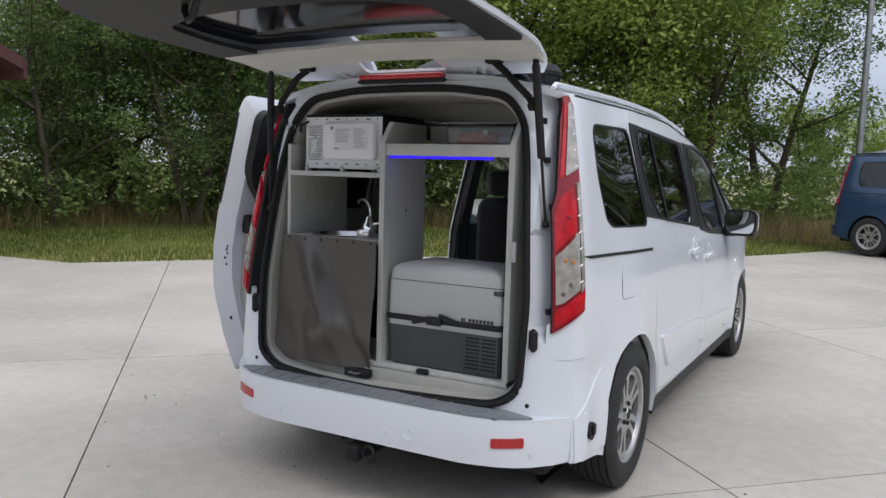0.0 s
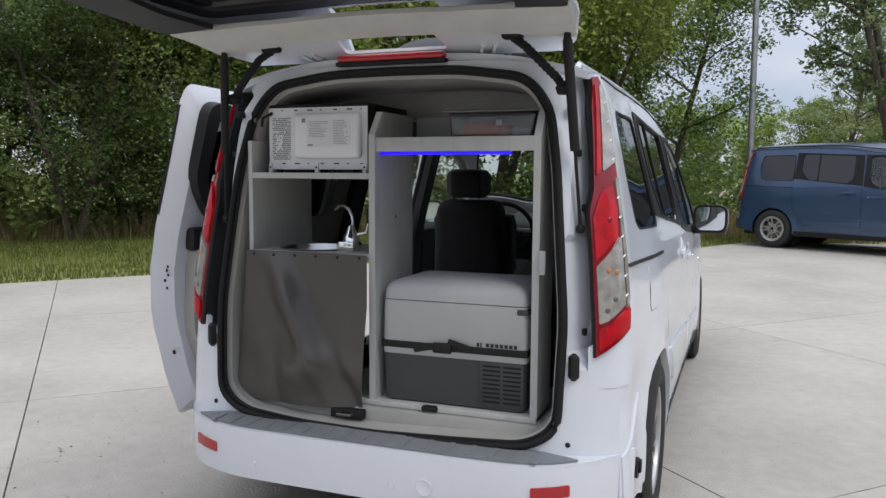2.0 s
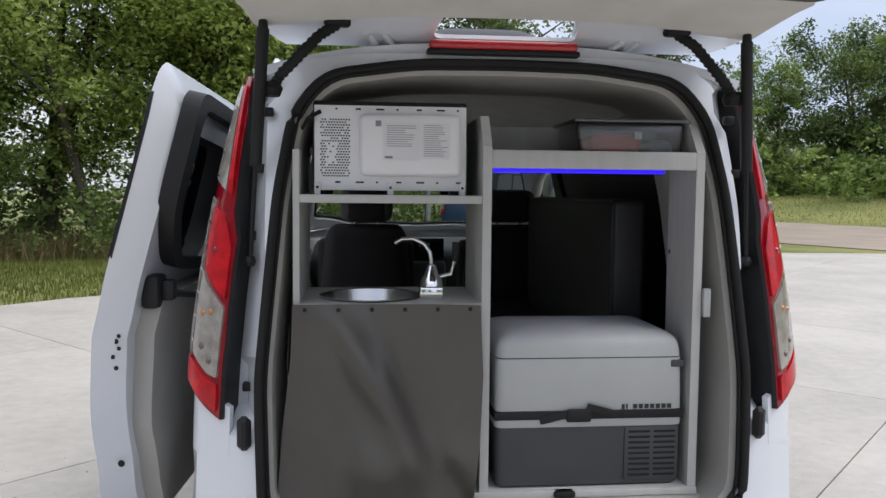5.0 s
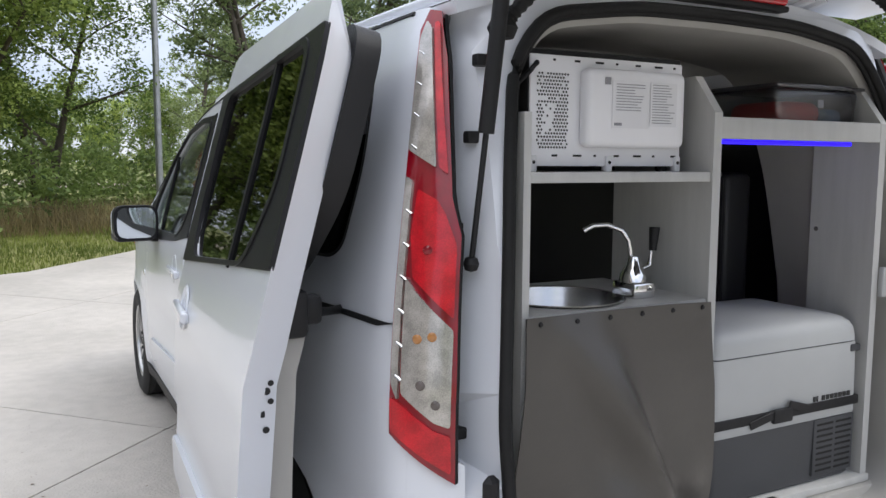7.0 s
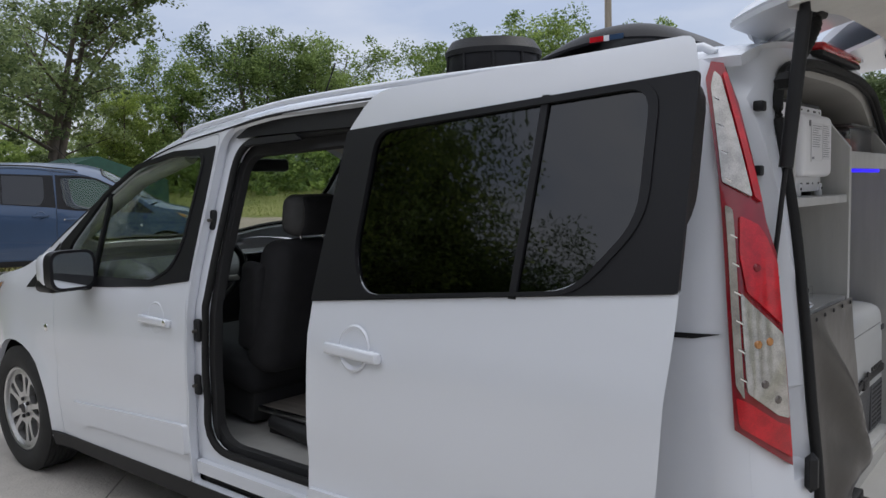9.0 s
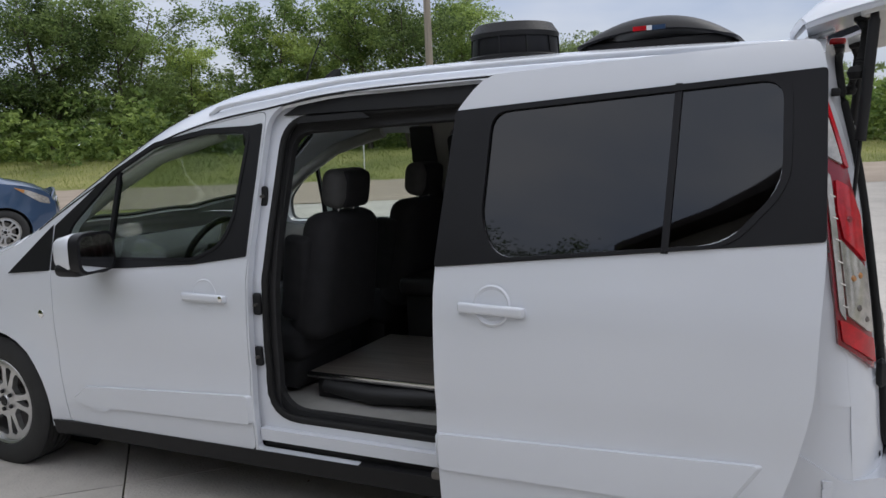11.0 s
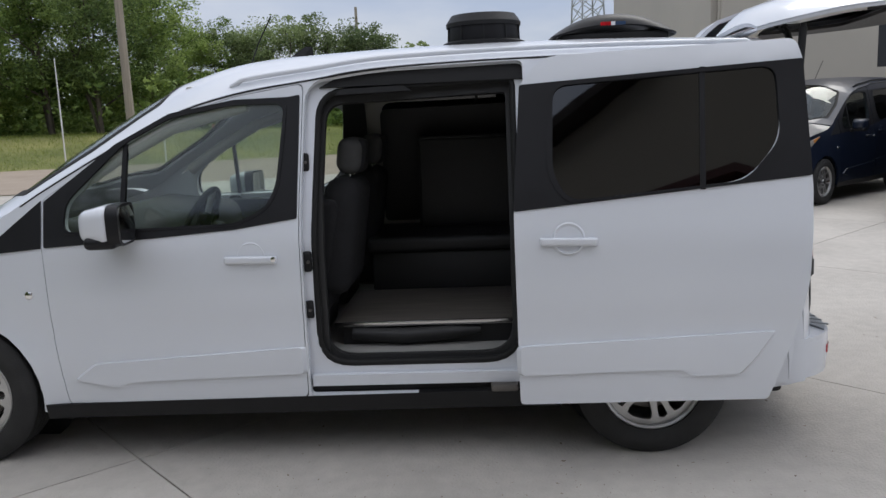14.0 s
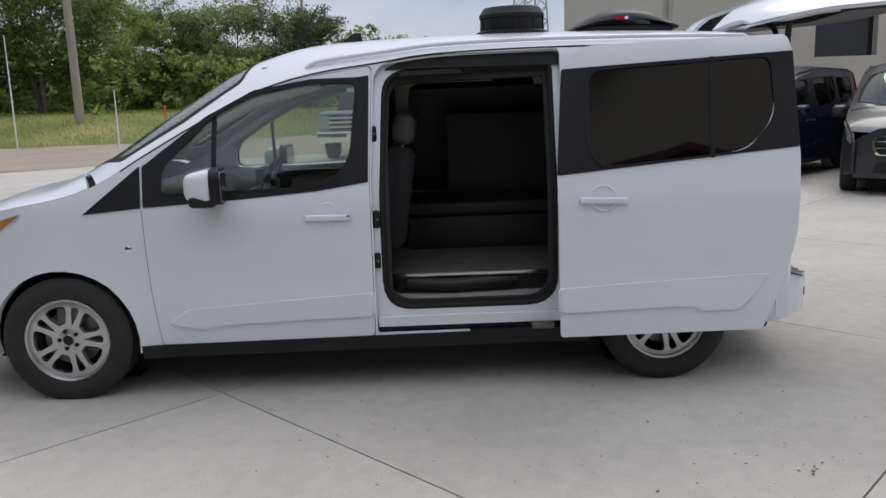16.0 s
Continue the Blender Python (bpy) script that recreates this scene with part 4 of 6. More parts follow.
# ---- trees ----
def branch(V, F, a, b, r0, r1, bend, rng, seg=7, n=5):
    pts = []
    mid = (a + b) / 2 + Vector((rng.uniform(-1, 1), rng.uniform(-1, 1), rng.uniform(-0.3, 0.6))) * bend
    for i in range(n + 1):
        t = i / n
        pts.append(a * (1 - t) ** 2 + mid * 2 * t * (1 - t) + b * t * t)
    s = len(V)
    for i, p in enumerate(pts):
        d = (pts[min(i + 1, n)] - pts[max(i - 1, 0)]).normalized()
        u = d.cross(Vector((0.3, 0.9, 0.1))).normalized()
        w = d.cross(u)
        r = r0 + (r1 - r0) * i / n
        V += [p + r * (1 + 0.12 * math.sin(3 * k + 5 * i)) * (math.cos(k * math.tau / seg) * u + math.sin(k * math.tau / seg) * w) for k in range(seg)]
    for i in range(n):
        F += [(s + i * seg + k, s + i * seg + (k + 1) % seg, s + (i + 1) * seg + (k + 1) % seg, s + (i + 1) * seg + k) for k in range(seg)]
    return pts


def leaves(centres, radii, count, size, rng):
    """Small folded leaves scattered in clumps."""
    c = np.array(centres)
    r = np.array(radii)
    pick = rng.integers(0, len(c), count)
    d = rng.normal(size=(count, 3))
    d /= np.linalg.norm(d, axis=1)[:, None]
    pos = c[pick] + d * (r[pick] * rng.random(count) ** 0.45)[:, None] * np.array([1, 1, 0.72])
    u = rng.normal(size=(count, 3))
    u[:, 2] = u[:, 2] * 0.6 - 0.25
    u /= np.linalg.norm(u, axis=1)[:, None]
    w = np.cross(u, rng.normal(size=(count, 3)))
    w /= np.linalg.norm(w, axis=1)[:, None]
    s = size * (0.6 + 0.8 * rng.random(count))[:, None]
    fold = np.cross(u, w) * s * 0.15
    V = np.stack([pos - u * s * 0.5, pos + w * s * 0.26 + fold, pos + u * s * 0.55, pos - w * s * 0.26 + fold], 1).reshape(-1, 3)
    i = np.arange(count) * 4
    F = np.concatenate([np.stack([i, i + 1, i + 2], 1), np.stack([i, i + 2, i + 3], 1)])
    return V, F


def fast_mesh(name, V, F, material):
    me = bpy.data.meshes.new(name)
    me.vertices.add(len(V))
    me.vertices.foreach_set("co", np.asarray(V, dtype=np.float32).ravel())
    n = F.shape[1]
    me.loops.add(F.size)
    me.loops.foreach_set("vertex_index", F.astype(np.int32).ravel())
    me.polygons.add(len(F))
    me.polygons.foreach_set("loop_start", np.arange(0, F.size, n, dtype=np.int32))
    me.update(calc_edges=True)
    me.materials.append(material)
    return me


def tree_kind(seed, h, spread, base, material, label, nleaf, lsize, stems=1, airy=0.0):
    """One tree standing at the origin: stems, limbs and a crown of leaf clumps."""
    rng = random.Random(seed)
    nrng = np.random.default_rng(seed)
    tree = thing("tree", label, "tree")
    V, F, C, Rr = [], [], [], []
    for st in range(stems):
        ang = rng.random() * math.tau
        a = Vector((0.12 * math.cos(ang), 0.12 * math.sin(ang), -0.1)) * (1 if stems > 1 else 0.01)
        lean = 0.22 if stems > 1 else 0.06
        top = Vector((math.cos(ang) * h * lean, math.sin(ang) * h * lean, h * rng.uniform(0.80, 0.92)))
        tr = branch(V, F, Vector((a.x, a.y, -0.15)), top, 0.022 * h / stems**0.4, 0.02, 0.25, rng, 9, 9)
        for k in range(int(13 / stems**0.5)):
            t = base + (1 - base) * (k + rng.random()) / (13 / stems**0.5)
            i = min(8, int(t * 9))
            p = tr[i].lerp(tr[i + 1], t * 9 - i)
            az = rng.random() * math.tau
            ln = spread * (1.05 - 0.55 * abs(t - 0.45)) * rng.uniform(0.6, 1.05)
            e = p + Vector((math.cos(az) * ln, math.sin(az) * ln, ln * rng.uniform(0.25, 0.8)))
            lim = branch(V, F, p, e, 0.009 * h * (1.1 - t), 0.012, 0.3, rng, 5, 4)
            for q in lim[1:]:
                for _ in range(2 if airy else 3):
                    j = Vector((rng.gauss(0, 1), rng.gauss(0, 1), rng.gauss(0, 0.6))) * spread * 0.20
                    C.append(q + j)
                    Rr.append(spread * rng.uniform(0.12, 0.30) * (1 - 0.45 * airy))
            for _ in range(2):
                e2 = lim[2] + Vector((rng.uniform(-1, 1), rng.uniform(-1, 1), rng.uniform(0, 0.8))) * ln * 0.5
                branch(V, F, lim[2], e2, 0.02, 0.008, 0.1, rng, 4, 3)
                C.append(e2)
                Rr.append(spread * 0.22 * (1 - 0.4 * airy))
        C.append(top)
        Rr.append(spread * 0.25)
    mk("trunk", V, F, BARK, tree, sharp=60, fix=False)
    lv, lf = leaves([tuple(c) for c in C], Rr, nleaf, lsize, nrng)
    ob = new("crown", fast_mesh("crown", lv, lf, material))
    ob.parent = tree
    return tree


def thicket(name, label, spots, material, nleaf, size, seed, category="bushes"):
    nrng = np.random.default_rng(seed)
    C, Rr = [], []
    for x, y, h, w in spots:
        z = ground_z(x, y)
        for _ in range(int(10 + 6 * h * w)):
            C.append((x + nrng.normal() * w * 0.5, y + nrng.normal() * w * 0.5, z + h * nrng.random() ** 1.2))
            Rr.append(0.25 + 0.35 * nrng.random())
    V, F = leaves(C, Rr, nleaf, size, nrng)
    return tagged(new(name, fast_mesh(name, V, F, material)), label, category, kind="stuff")


def at(az, d, eye=(0.0, 0.0)):
    return eye[0] + d * math.sin(radians(az)), eye[1] + d * math.cos(radians(az))


KINDS = {
    "dark_near": tree_kind(21, 9.0, 3.5, 0.12, LEAF_D, "broad dark green leafy tree at the edge of the grass", 34000, 0.105, 3),
    "mid_near": tree_kind(22, 8.6, 3.3, 0.22, LEAF_M, "leafy green tree with a full crown over bare trunks", 32000, 0.11, 2),
    "light_near": tree_kind(23, 8.2, 3.2, 0.24, LEAF_L, "light green young tree with fine leaves", 32000, 0.11, 2),
    "dark": tree_kind(11, 9.5, 3.6, 0.14, LEAF_D, "broad dark green leafy tree at the edge of the grass", 22000, 0.185, 3),
    "mid": tree_kind(12, 9.0, 3.3, 0.16, LEAF_M, "leafy green tree with a full crown", 20000, 0.18, 2),
    "light": tree_kind(13, 8.0, 3.0, 0.12, LEAF_L, "light green young tree with fine leaves", 20000, 0.175, 2),
    "airy": tree_kind(14, 11.0, 3.6, 0.25, LEAF_G, "tall open tree with thin grey-green foliage", 13000, 0.165, 2, 0.7),
    "grey": tree_kind(15, 7.0, 3.2, 0.08, LEAF_G, "dense grey-green bushy tree", 19000, 0.20, 3),
}
USED = {}


def plant(kind, az, d, scale=1.0, sink=0.0):
    x, y = at(az, d)
    if d < 23.5 and kind + "_near" in KINDS:
        kind += "_near"
    n = USED.get(kind, 0)
    USED[kind] = n + 1
    m = Matrix.Translation((x, y, ground_z(x, y) - sink)) @ pose(0, 0, 0, 0, 0, 137 * n + az) @ Matrix.Diagonal((scale, scale, scale, 1))
    if n == 0:
        KINDS[kind].matrix_world = m
    else:
        c = copy_thing(KINDS[kind], m)
        c.matrix_basis = m


rt = random.Random(5)
# the near wood behind the yard's grass edge
for az, d, kind, s in [(-64, 22, "dark", 0.75), (-59, 15.5, "dark", 0.66), (-54, 17.5, "dark", 0.72), (-49, 15, "dark", 0.66), (-44.5, 17, "dark", 0.72), (-40, 15.5, "dark", 0.76),
                       (-35, 17.5, "dark", 0.95), (-30, 16, "light", 1.0), (-25, 17.5, "light", 1.05), (-20.5, 16.5, "light", 1.0), (-16, 18, "light", 1.1), (-11.5, 17.5, "light", 1.0), (-7, 19.5, "light", 1.05), (-3, 22, "mid", 0.95),
                       (-57, 26, "mid", 0.8), (-43, 27, "mid", 0.8), (-28, 28, "light", 1.0),
                       (-1.5, 34, "light", 0.55), (2.5, 38, "light", 0.5), (8.0, 34, "airy", 0.7), (13.5, 25, "airy", 0.95), (18.0, 27, "airy", 1.0), (6, 44, "light", 0.6), (11, 42, "light", 0.65), (16, 42, "mid", 0.65), (21.5, 40, "airy", 0.9), (25, 42, "light", 0.7),
                       (29, 44, "mid", 0.75), (34.5, 44, "dark", 0.98), (39, 45, "dark", 0.98), (43.5, 47, "light", 0.75), (48.5, 42, "mid", 0.85), (52, 41, "light", 0.78), (56, 39, "mid", 0.85), (59, 38, "dark", 0.80), (62.5, 42, "mid", 0.85), (66, 44, "mid", 0.65), (69, 46, "mid", 0.6),
                       (72.5, 44, "grey", 0.80), (76, 46, "grey", 0.80), (79, 47, "grey", 0.72), (82.5, 50, "grey", 0.62), (86, 60, "mid", 0.55), (89, 62, "mid", 0.55), (93, 66, "light", 0.5)]:
    plant(kind, az, d, s * rt.uniform(0.94, 1.06))
# trees behind the camera's way, which the windows mirror
for az, d, kind, s in [(-150, 30, "mid", 0.9), (-165, 32, "dark", 0.9), (180, 34, "mid", 0.9), (160, 36, "dark", 0.9)]:
    plant(kind, az, d, s)
sp = [(*at(a, d), h, 1.6) for a, d, h in [(az + rt.uniform(-1, 1), 15.0 + rt.uniform(0, 5) + max(0, az + 12) * 0.35, rt.uniform(0.9, 2.4)) for az in np.arange(-85, 12, 1.3)]]
thicket("undergrowth", "dense dark green undergrowth along the tree line", sp, LEAF_D, 52000, 0.14, 3)
sp = [(*at(a, rt.uniform(38, 46)), rt.uniform(1.2, 3.2), 2.4) for a in np.arange(12, 104, 1.4)]
sp2 = [(*at(a, rt.uniform(47, 56)), rt.uniform(2.5, 5.0), 3.0) for a in np.arange(12, 92, 1.2)]
thicket("far_thicket", "dense grey-green thicket along the far tree line", sp2, LEAF_G, 40000, 0.42, 6)
thicket("far_bushes", "green bushes along the far side of the field", sp, LEAF_M, 45000, 0.30, 4)


# ---- tailgate opening ----
def rear_at(x, z, back=0.0):
    p = Vector(rear_fn(x, z))
    return Vector((p.x, p.y - back, p.z))


tube("tailgate_seal", [rear_at(x, z, 0.008) for x, z in dense(TAILGATE, 0.04)], 0.0125, RUBBER, van, "black rubber seal round the tailgate opening", 8, True)
tube("seal_lip", [rear_at(x * 0.978, 1.1 + (z - 1.1) * 0.982, -0.004) for x, z in dense(TAILGATE, 0.04)], 0.007, RUBBER, van, "", 6, True)


def inner_frame():
    lp = dense(TAILGATE, 0.05)
    n = len(lp)
    V, F = [], []
    for k, (sc, dy) in enumerate(((1.0, 0.012), (0.955, 0.03), (0.935, 0.16), (0.95, 0.42))):
        for x, z in lp:
            zz = 1.1 + (z - 1.1) * (sc if z > 1.1 else 0.5 + 0.5 * sc)
            p = rear_at(x * sc, zz)
            V.append((p.x, p.y + dy, p.z))
    for k in range(3):
        F += [(k * n + i, k * n + (i + 1) % n, (k + 1) * n + (i + 1) % n, (k + 1) * n + i) for i in range(n)]
    mk("inner_frame", V, F, GREYTRIM, van, "grey plastic lining inside the tailgate opening", fix=False)


inner_frame()
for s in (1, -1):
    zs = list(np.linspace(0.80, 1.695, 34))
    V, F = [], []
    for z in zs:
        x, y = lamp_inner(z)
        xf, yf = x - 0.026, frame_fn(x - 0.022, z)[1] - 0.004
        V += [(s * (x + 0.006), y - 0.012, z), (s * (x - 0.004), y - 0.008, z), (s * xf, yf, z), (s * (xf + 0.02), yf + 0.02, z)]
    for i in range(len(zs) - 1):
        F += [(4 * i + j, 4 * i + j + 1, 4 * i + j + 5, 4 * i + j + 4) for j in range(3)]
    mk("lamp_side", V, F, BLACKP, van, "black plastic side wall of the tail light")
    for x, z in ((0.640, 1.60), (0.660, 1.45), (0.685, 1.27), (0.695, 0.865)):
        p = Vector(frame_fn(s * x, z)) - Vector((0, 0.012, 0))
        box("bump_stop", (p.x - 0.014, p.y - 0.012, p.z - 0.012), (p.x + 0.014, p.y + 0.012, p.z + 0.012), BLACKP, van, "", 0.004)
    p = rear_at(s * 0.690, 0.77, 0.014)
    part("striker_cover", boxm(bmesh.new(), (p.x - 0.018, p.y - 0.014, p.z - 0.045), (p.x + 0.018, p.y + 0.014, p.z + 0.045), 0.016, 1), BLACKP, van)
    p = rear_at(s * 0.676, 0.515, 0.0)
    lathe("rubber_plug", [(0, 0.004), (0.008, 0.003), (0.009, 0)], BLACKP, van, "", 12, Matrix.Translation(p) @ pose(0, 0, 0, 90, 0, 0))
box("floor_latch", (-0.20, 0.165, 0.50), (-0.07, 0.20, 0.535), BLACKP, van, "black tailgate striker", 0.006)
tube("striker_loop", [(-0.16, 0.165, 0.52), (-0.16, 0.145, 0.52), (-0.11, 0.145, 0.52), (-0.11, 0.165, 0.52)], 0.006, DISCM, van)
box("floor_hook", (0.14, 0.205, 0.548), (0.20, 0.235, 0.566), BLACKP, van, "", 0.005)
sheet("plug_cover", [(0.857 + 0, 0.0)] and [(0.035 * math.cos(a), 0.035 * math.sin(a)) for a in np.linspace(0, math.tau, 25)[:-1]], lambda u, v: (half_width(0.335, 0.40) + 0.018, 0.335 + u, 0.40 + v), 0.02, BLACKP, van, "round black socket cover on the bumper corner", (), 0.03)
box("socket_lid", (half_width(0.335, 0.40) + 0.016, 0.322, 0.385), (half_width(0.335, 0.40) + 0.028, 0.350, 0.428), BLACKP, van, "", 0.004)
flap = soft_corners([(0.70, 0.872), (0.865, 0.872), (0.865, 1.04), (0.70, 1.04)], 0.03)
fuel = side_sheet("fuel_flap", 1, flap, 0.002, 0.006, WHITE, van, "white fuel filler flap", (), 0.05)
side_sheet("gap", 1, skirt(flap, 0.03), 0.0008, 0.005, RUBBER, fuel, "", [skirt(flap, -0.005)], 0.05)
hitch = box("hitch_receiver", (-0.065, -0.01, 0.198), (0.0, 0.40, 0.264), BLACKP, van, "square black tow hitch receiver", 0.006)
box("receiver_bore", (-0.052, -0.014, 0.211), (-0.013, 0.0, 0.251), RUBBER, hitch, "", 0.002)
tube("chain_loop", [(0.035 + 0.028 * math.cos(a), 0.02, 0.232 + 0.035 * math.sin(a)) for a in np.linspace(0, math.tau, 14)[:-1]], 0.008, BLACKP, hitch, "", 6, True)


# ---- raised tailgate ----
def gate_edge(v):
    return lerp(v, [0, 0.1, 0.3, 0.6, 1.0, 1.2, 1.34], [0.60, 0.655, 0.70, 0.725, 0.72, 0.68, 0.56])


def under(x, v):
    w = gate_edge(min(max(v, 0), 1.34))
    return (x, 0.365 - v, 1.795 + 0.085 * min(v, 0.35) / 0.35 * 0.35 + 0.072 * v + 0.05 * (1 - (x / 0.75) ** 2) * min(1, v / 0.3))


def over(x, v):
    w = gate_edge(min(max(v, 0), 1.34))
    t = min(1, abs(x) / (w + 0.01))
    k = (1 - t**5) * min(1, (v + 0.10) / 0.14) * min(1, (1.40 - v) / 0.16)
    p = under(x, v)
    return (x, p[1], p[2] + 0.012 + 0.10 * max(0, k))


vs_ = list(np.linspace(0.0, 1.34, 30))
gate_o = [(gate_edge(v), v) for v in vs_] + [(0.3, 1.385), (0, 1.395), (-0.3, 1.385)] + [(-gate_edge(v), v) for v in reversed(vs_)]
slot = soft_corners([(-0.20, 0.055), (0.20, 0.055), (0.18, 0.175), (-0.18, 0.175)], 0.03)
up_o = [(gate_edge(v) , v) for v in vs_] + [(0.3, 1.385), (0, 1.395), (-0.3, 1.385)] + [(-gate_edge(v), v) for v in reversed(vs_)] + [(-0.3, -0.06), (-0.215, -0.065), (-0.20, 0.19), (0.20, 0.19), (0.215, -0.065), (0.3, -0.06)]
gate = sheet("tailgate", [(-x, v) for x, v in up_o], lambda u, v: over(-u, v), 0.02, WHITE, van, "raised white tailgate seen from below", (), 0.06)
glass_o = soft_corners([(0.56, 0.36), (0.60, 0.60), (0.58, 0.86), (0.40, 0.91), (-0.40, 0.91), (-0.58, 0.86), (-0.60, 0.60), (-0.56, 0.36), (-0.3, 0.315), (0.3, 0.315)], 0.05)
sheet("inner_shell", gate_o, lambda u, v: under(u, v), 0.012, WHITE, gate, "white inner frame", [slot, glass_o], 0.06)
lt = soft_corners([(0.665, 0.14), (0.70, 0.42), (0.60, 0.44), (0.585, 0.38), (0.30, 0.335), (-0.30, 0.335), (-0.585, 0.38), (-0.60, 0.44), (-0.70, 0.42), (-0.665, 0.14), (-0.35, 0.18), (0.35, 0.18)], 0.03)
sheet("upper_trim", lt, lambda u, v: under(u, v), 0.015, HEADLINER, gate, "light grey upper trim", (), 0.05, 0.012)
dk = soft_corners([(0.70, 0.425), (0.71, 1.0), (0.66, 1.22), (0.52, 1.33), (-0.52, 1.33), (-0.66, 1.22), (-0.71, 1.0), (-0.70, 0.425), (-0.585, 0.40), (-0.3, 0.36), (0.3, 0.36), (0.585, 0.40)], 0.04)
sheet("lower_trim", dk, lambda u, v: under(u, v), 0.018, DARKTRIM, gate, "dark grey plastic inner trim", [skirt(glass_o, -0.05)], 0.05, 0.014)
sheet("rear_window", skirt(glass_o, 0.02), lambda u, v: (lambda p: (p[0], p[1], p[2] + 0.035))(under(u, v)), 0.005, SCREEN, gate, "dark heated rear window", (), 0.06)
tube("pull_strap", [under(-0.30 + 0.0, 1.0)] + [(lambda p: (p[0], p[1], p[2] - d))(under(-0.30 + 0.05 * k, 1.02 + 0.03 * k)) for k, d in ((1, 0.05), (2, 0.09), (3, 0.09), (4, 0.05))] + [under(-0.08, 1.12)], 0.012, BLACKP, gate, "black pull strap", 6)
bm = boxm(bmesh.new(), (-0.212, 0.252, 1.776), (0.196, 0.305, 1.800), 0.010, 3)
part("brake_light", bm, REFLECT, gate, "red high brake light")
box("brake_light_base", (-0.218, 0.256, 1.762), (0.202, 0.30, 1.777), BLACKP, gate, "", 0.005)
for s in (1, -1):
    for x in (0.30, 0.345):
        tube("hinge_bracket", [(s * x, 0.36, 1.785), (s * (x + 0.012), 0.33, 1.80), (s * (x + 0.03), 0.29, 1.815)], 0.010, WHITE, gate, "", 6)
    box("hinge_plate", (s * 0.29, 0.335, 1.772), (s * 0.39, 0.375, 1.79), WHITE, gate, "", 0.006)
    a, b = Vector((s * 0.684, 0.235, 1.205)), Vector((s * 0.64, 0.185, 1.80))
    st = tube("gas_strut", [a.lerp(b, 0.42), b], 0.016, BLACKP, van, "black gas strut holding the tailgate", 12)
    tube("rod", [a, a.lerp(b, 0.45)], 0.006, BLACKP, st, "", 8)
    lathe("ball_joint", [(0, 0.016), (0.012, 0.012), (0.016, 0), (0.012, -0.012), (0, -0.016)], BLACKP, st, "", 12, Matrix.Translation(a))
    tube("ball_joint", [b + Vector((0, 0, -0.01)), b + Vector((0, 0, 0.045))], [0.014, 0.009], BLACKP, st, "", 10)
    P = [Vector((s * 0.455, 0.215, 1.822)), Vector((s * 0.50, 0.20, 1.79)), Vector((s * 0.55, 0.205, 1.74)), Vector((s * 0.60, 0.215, 1.69)), Vector((s * 0.625, 0.225, 1.655))]
    pts, rr = [], []
    for i in range(4):
        for k in range(8):
            pts.append(P[i].lerp(P[i + 1], k / 8))
            rr.append(0.016 if k % 2 else 0.0125)
    cb = tube("cable_boot", pts, rr, RUBBER, van, "corrugated black cable boot", 8)
    part("boot_cap", boxm(bmesh.new(), (s * 0.455 - 0.035, 0.19, 1.815), (s * 0.455 + 0.035, 0.235, 1.84), 0.02, 3), RUBBER, cb)
    lathe("boot_end", [(0, 0.02), (0.022, 0.016), (0.03, 0.0), (0.022, -0.02), (0, -0.02)], RUBBER, cb, "", 14, Matrix.Translation(P[-1]))

# ---- side door opening ----
hole = soft_corners([(2.305, 0.43), (2.305, 1.0), (2.272, 1.615), (1.425, 1.64), (1.425, 0.43)], [0.14, 0.02, 0.11, 0.03, 0.15], 6)
hole2 = soft_corners([(2.282, 0.455), (2.282, 1.0), (2.25, 1.565), (1.455, 1.585), (1.455, 0.455)], [0.13, 0.02, 0.08, 0.02, 0.13], 6)
side_sheet("door_jamb", -1, soft_corners([(2.40, 0.36), (2.40, 1.10), (2.36, 1.70), (1.36, 1.74), (1.36, 0.36)], 0.03), -0.045, 0.03, WHITE, van, "white door jamb", [hole], 0.05)
side_sheet("inner_jamb", -1, soft_corners([(2.42, 0.40), (2.38, 1.68), (1.30, 1.68), (1.30, 0.40)], 0.03), -0.085, 0.03, DARKTRIM, van, "dark inner trim of the side opening", [hole2], 0.06)
tube("door_seal", [(-half_width(y, z) + 0.052, y, z) for y, z in dense(hole, 0.05)], 0.015, RUBBER, van, "black rubber door seal", 8, True)
side_sheet("upper_track", -1, [(2.27, 1.635), (2.16, 1.692), (1.36, 1.71), (1.36, 1.637)], -0.030, 0.02, BLACKP, van, "black upper door track", (), 0.06)
side_sheet("track_cover", -1, soft_corners([(2.20, 1.60), (2.17, 1.625), (1.90, 1.63), (1.86, 1.607)], 0.008), -0.02, 0.015, BLACKP, van, "", (), 0.06)
side_sheet("jamb_step", -1, [(2.345, 0.335), (2.345, 0.385), (1.38, 0.385), (1.38, 0.335)], -0.018, 0.03, WHITE, van, "", (), 0.08)
side_sheet("lower_track", -1, [(2.35, 0.285), (2.35, 0.335), (1.36, 0.345), (1.36, 0.295)], -0.04, 0.03, BLACKP, van, "black lower door track", (), 0.08)
bm = boxm(bmesh.new(), (-0.90, 1.44, 0.30), (-0.82, 1.56, 0.335), 0.012)
part("roller", bm, DISCM, van, "greasy roller of the sliding door")
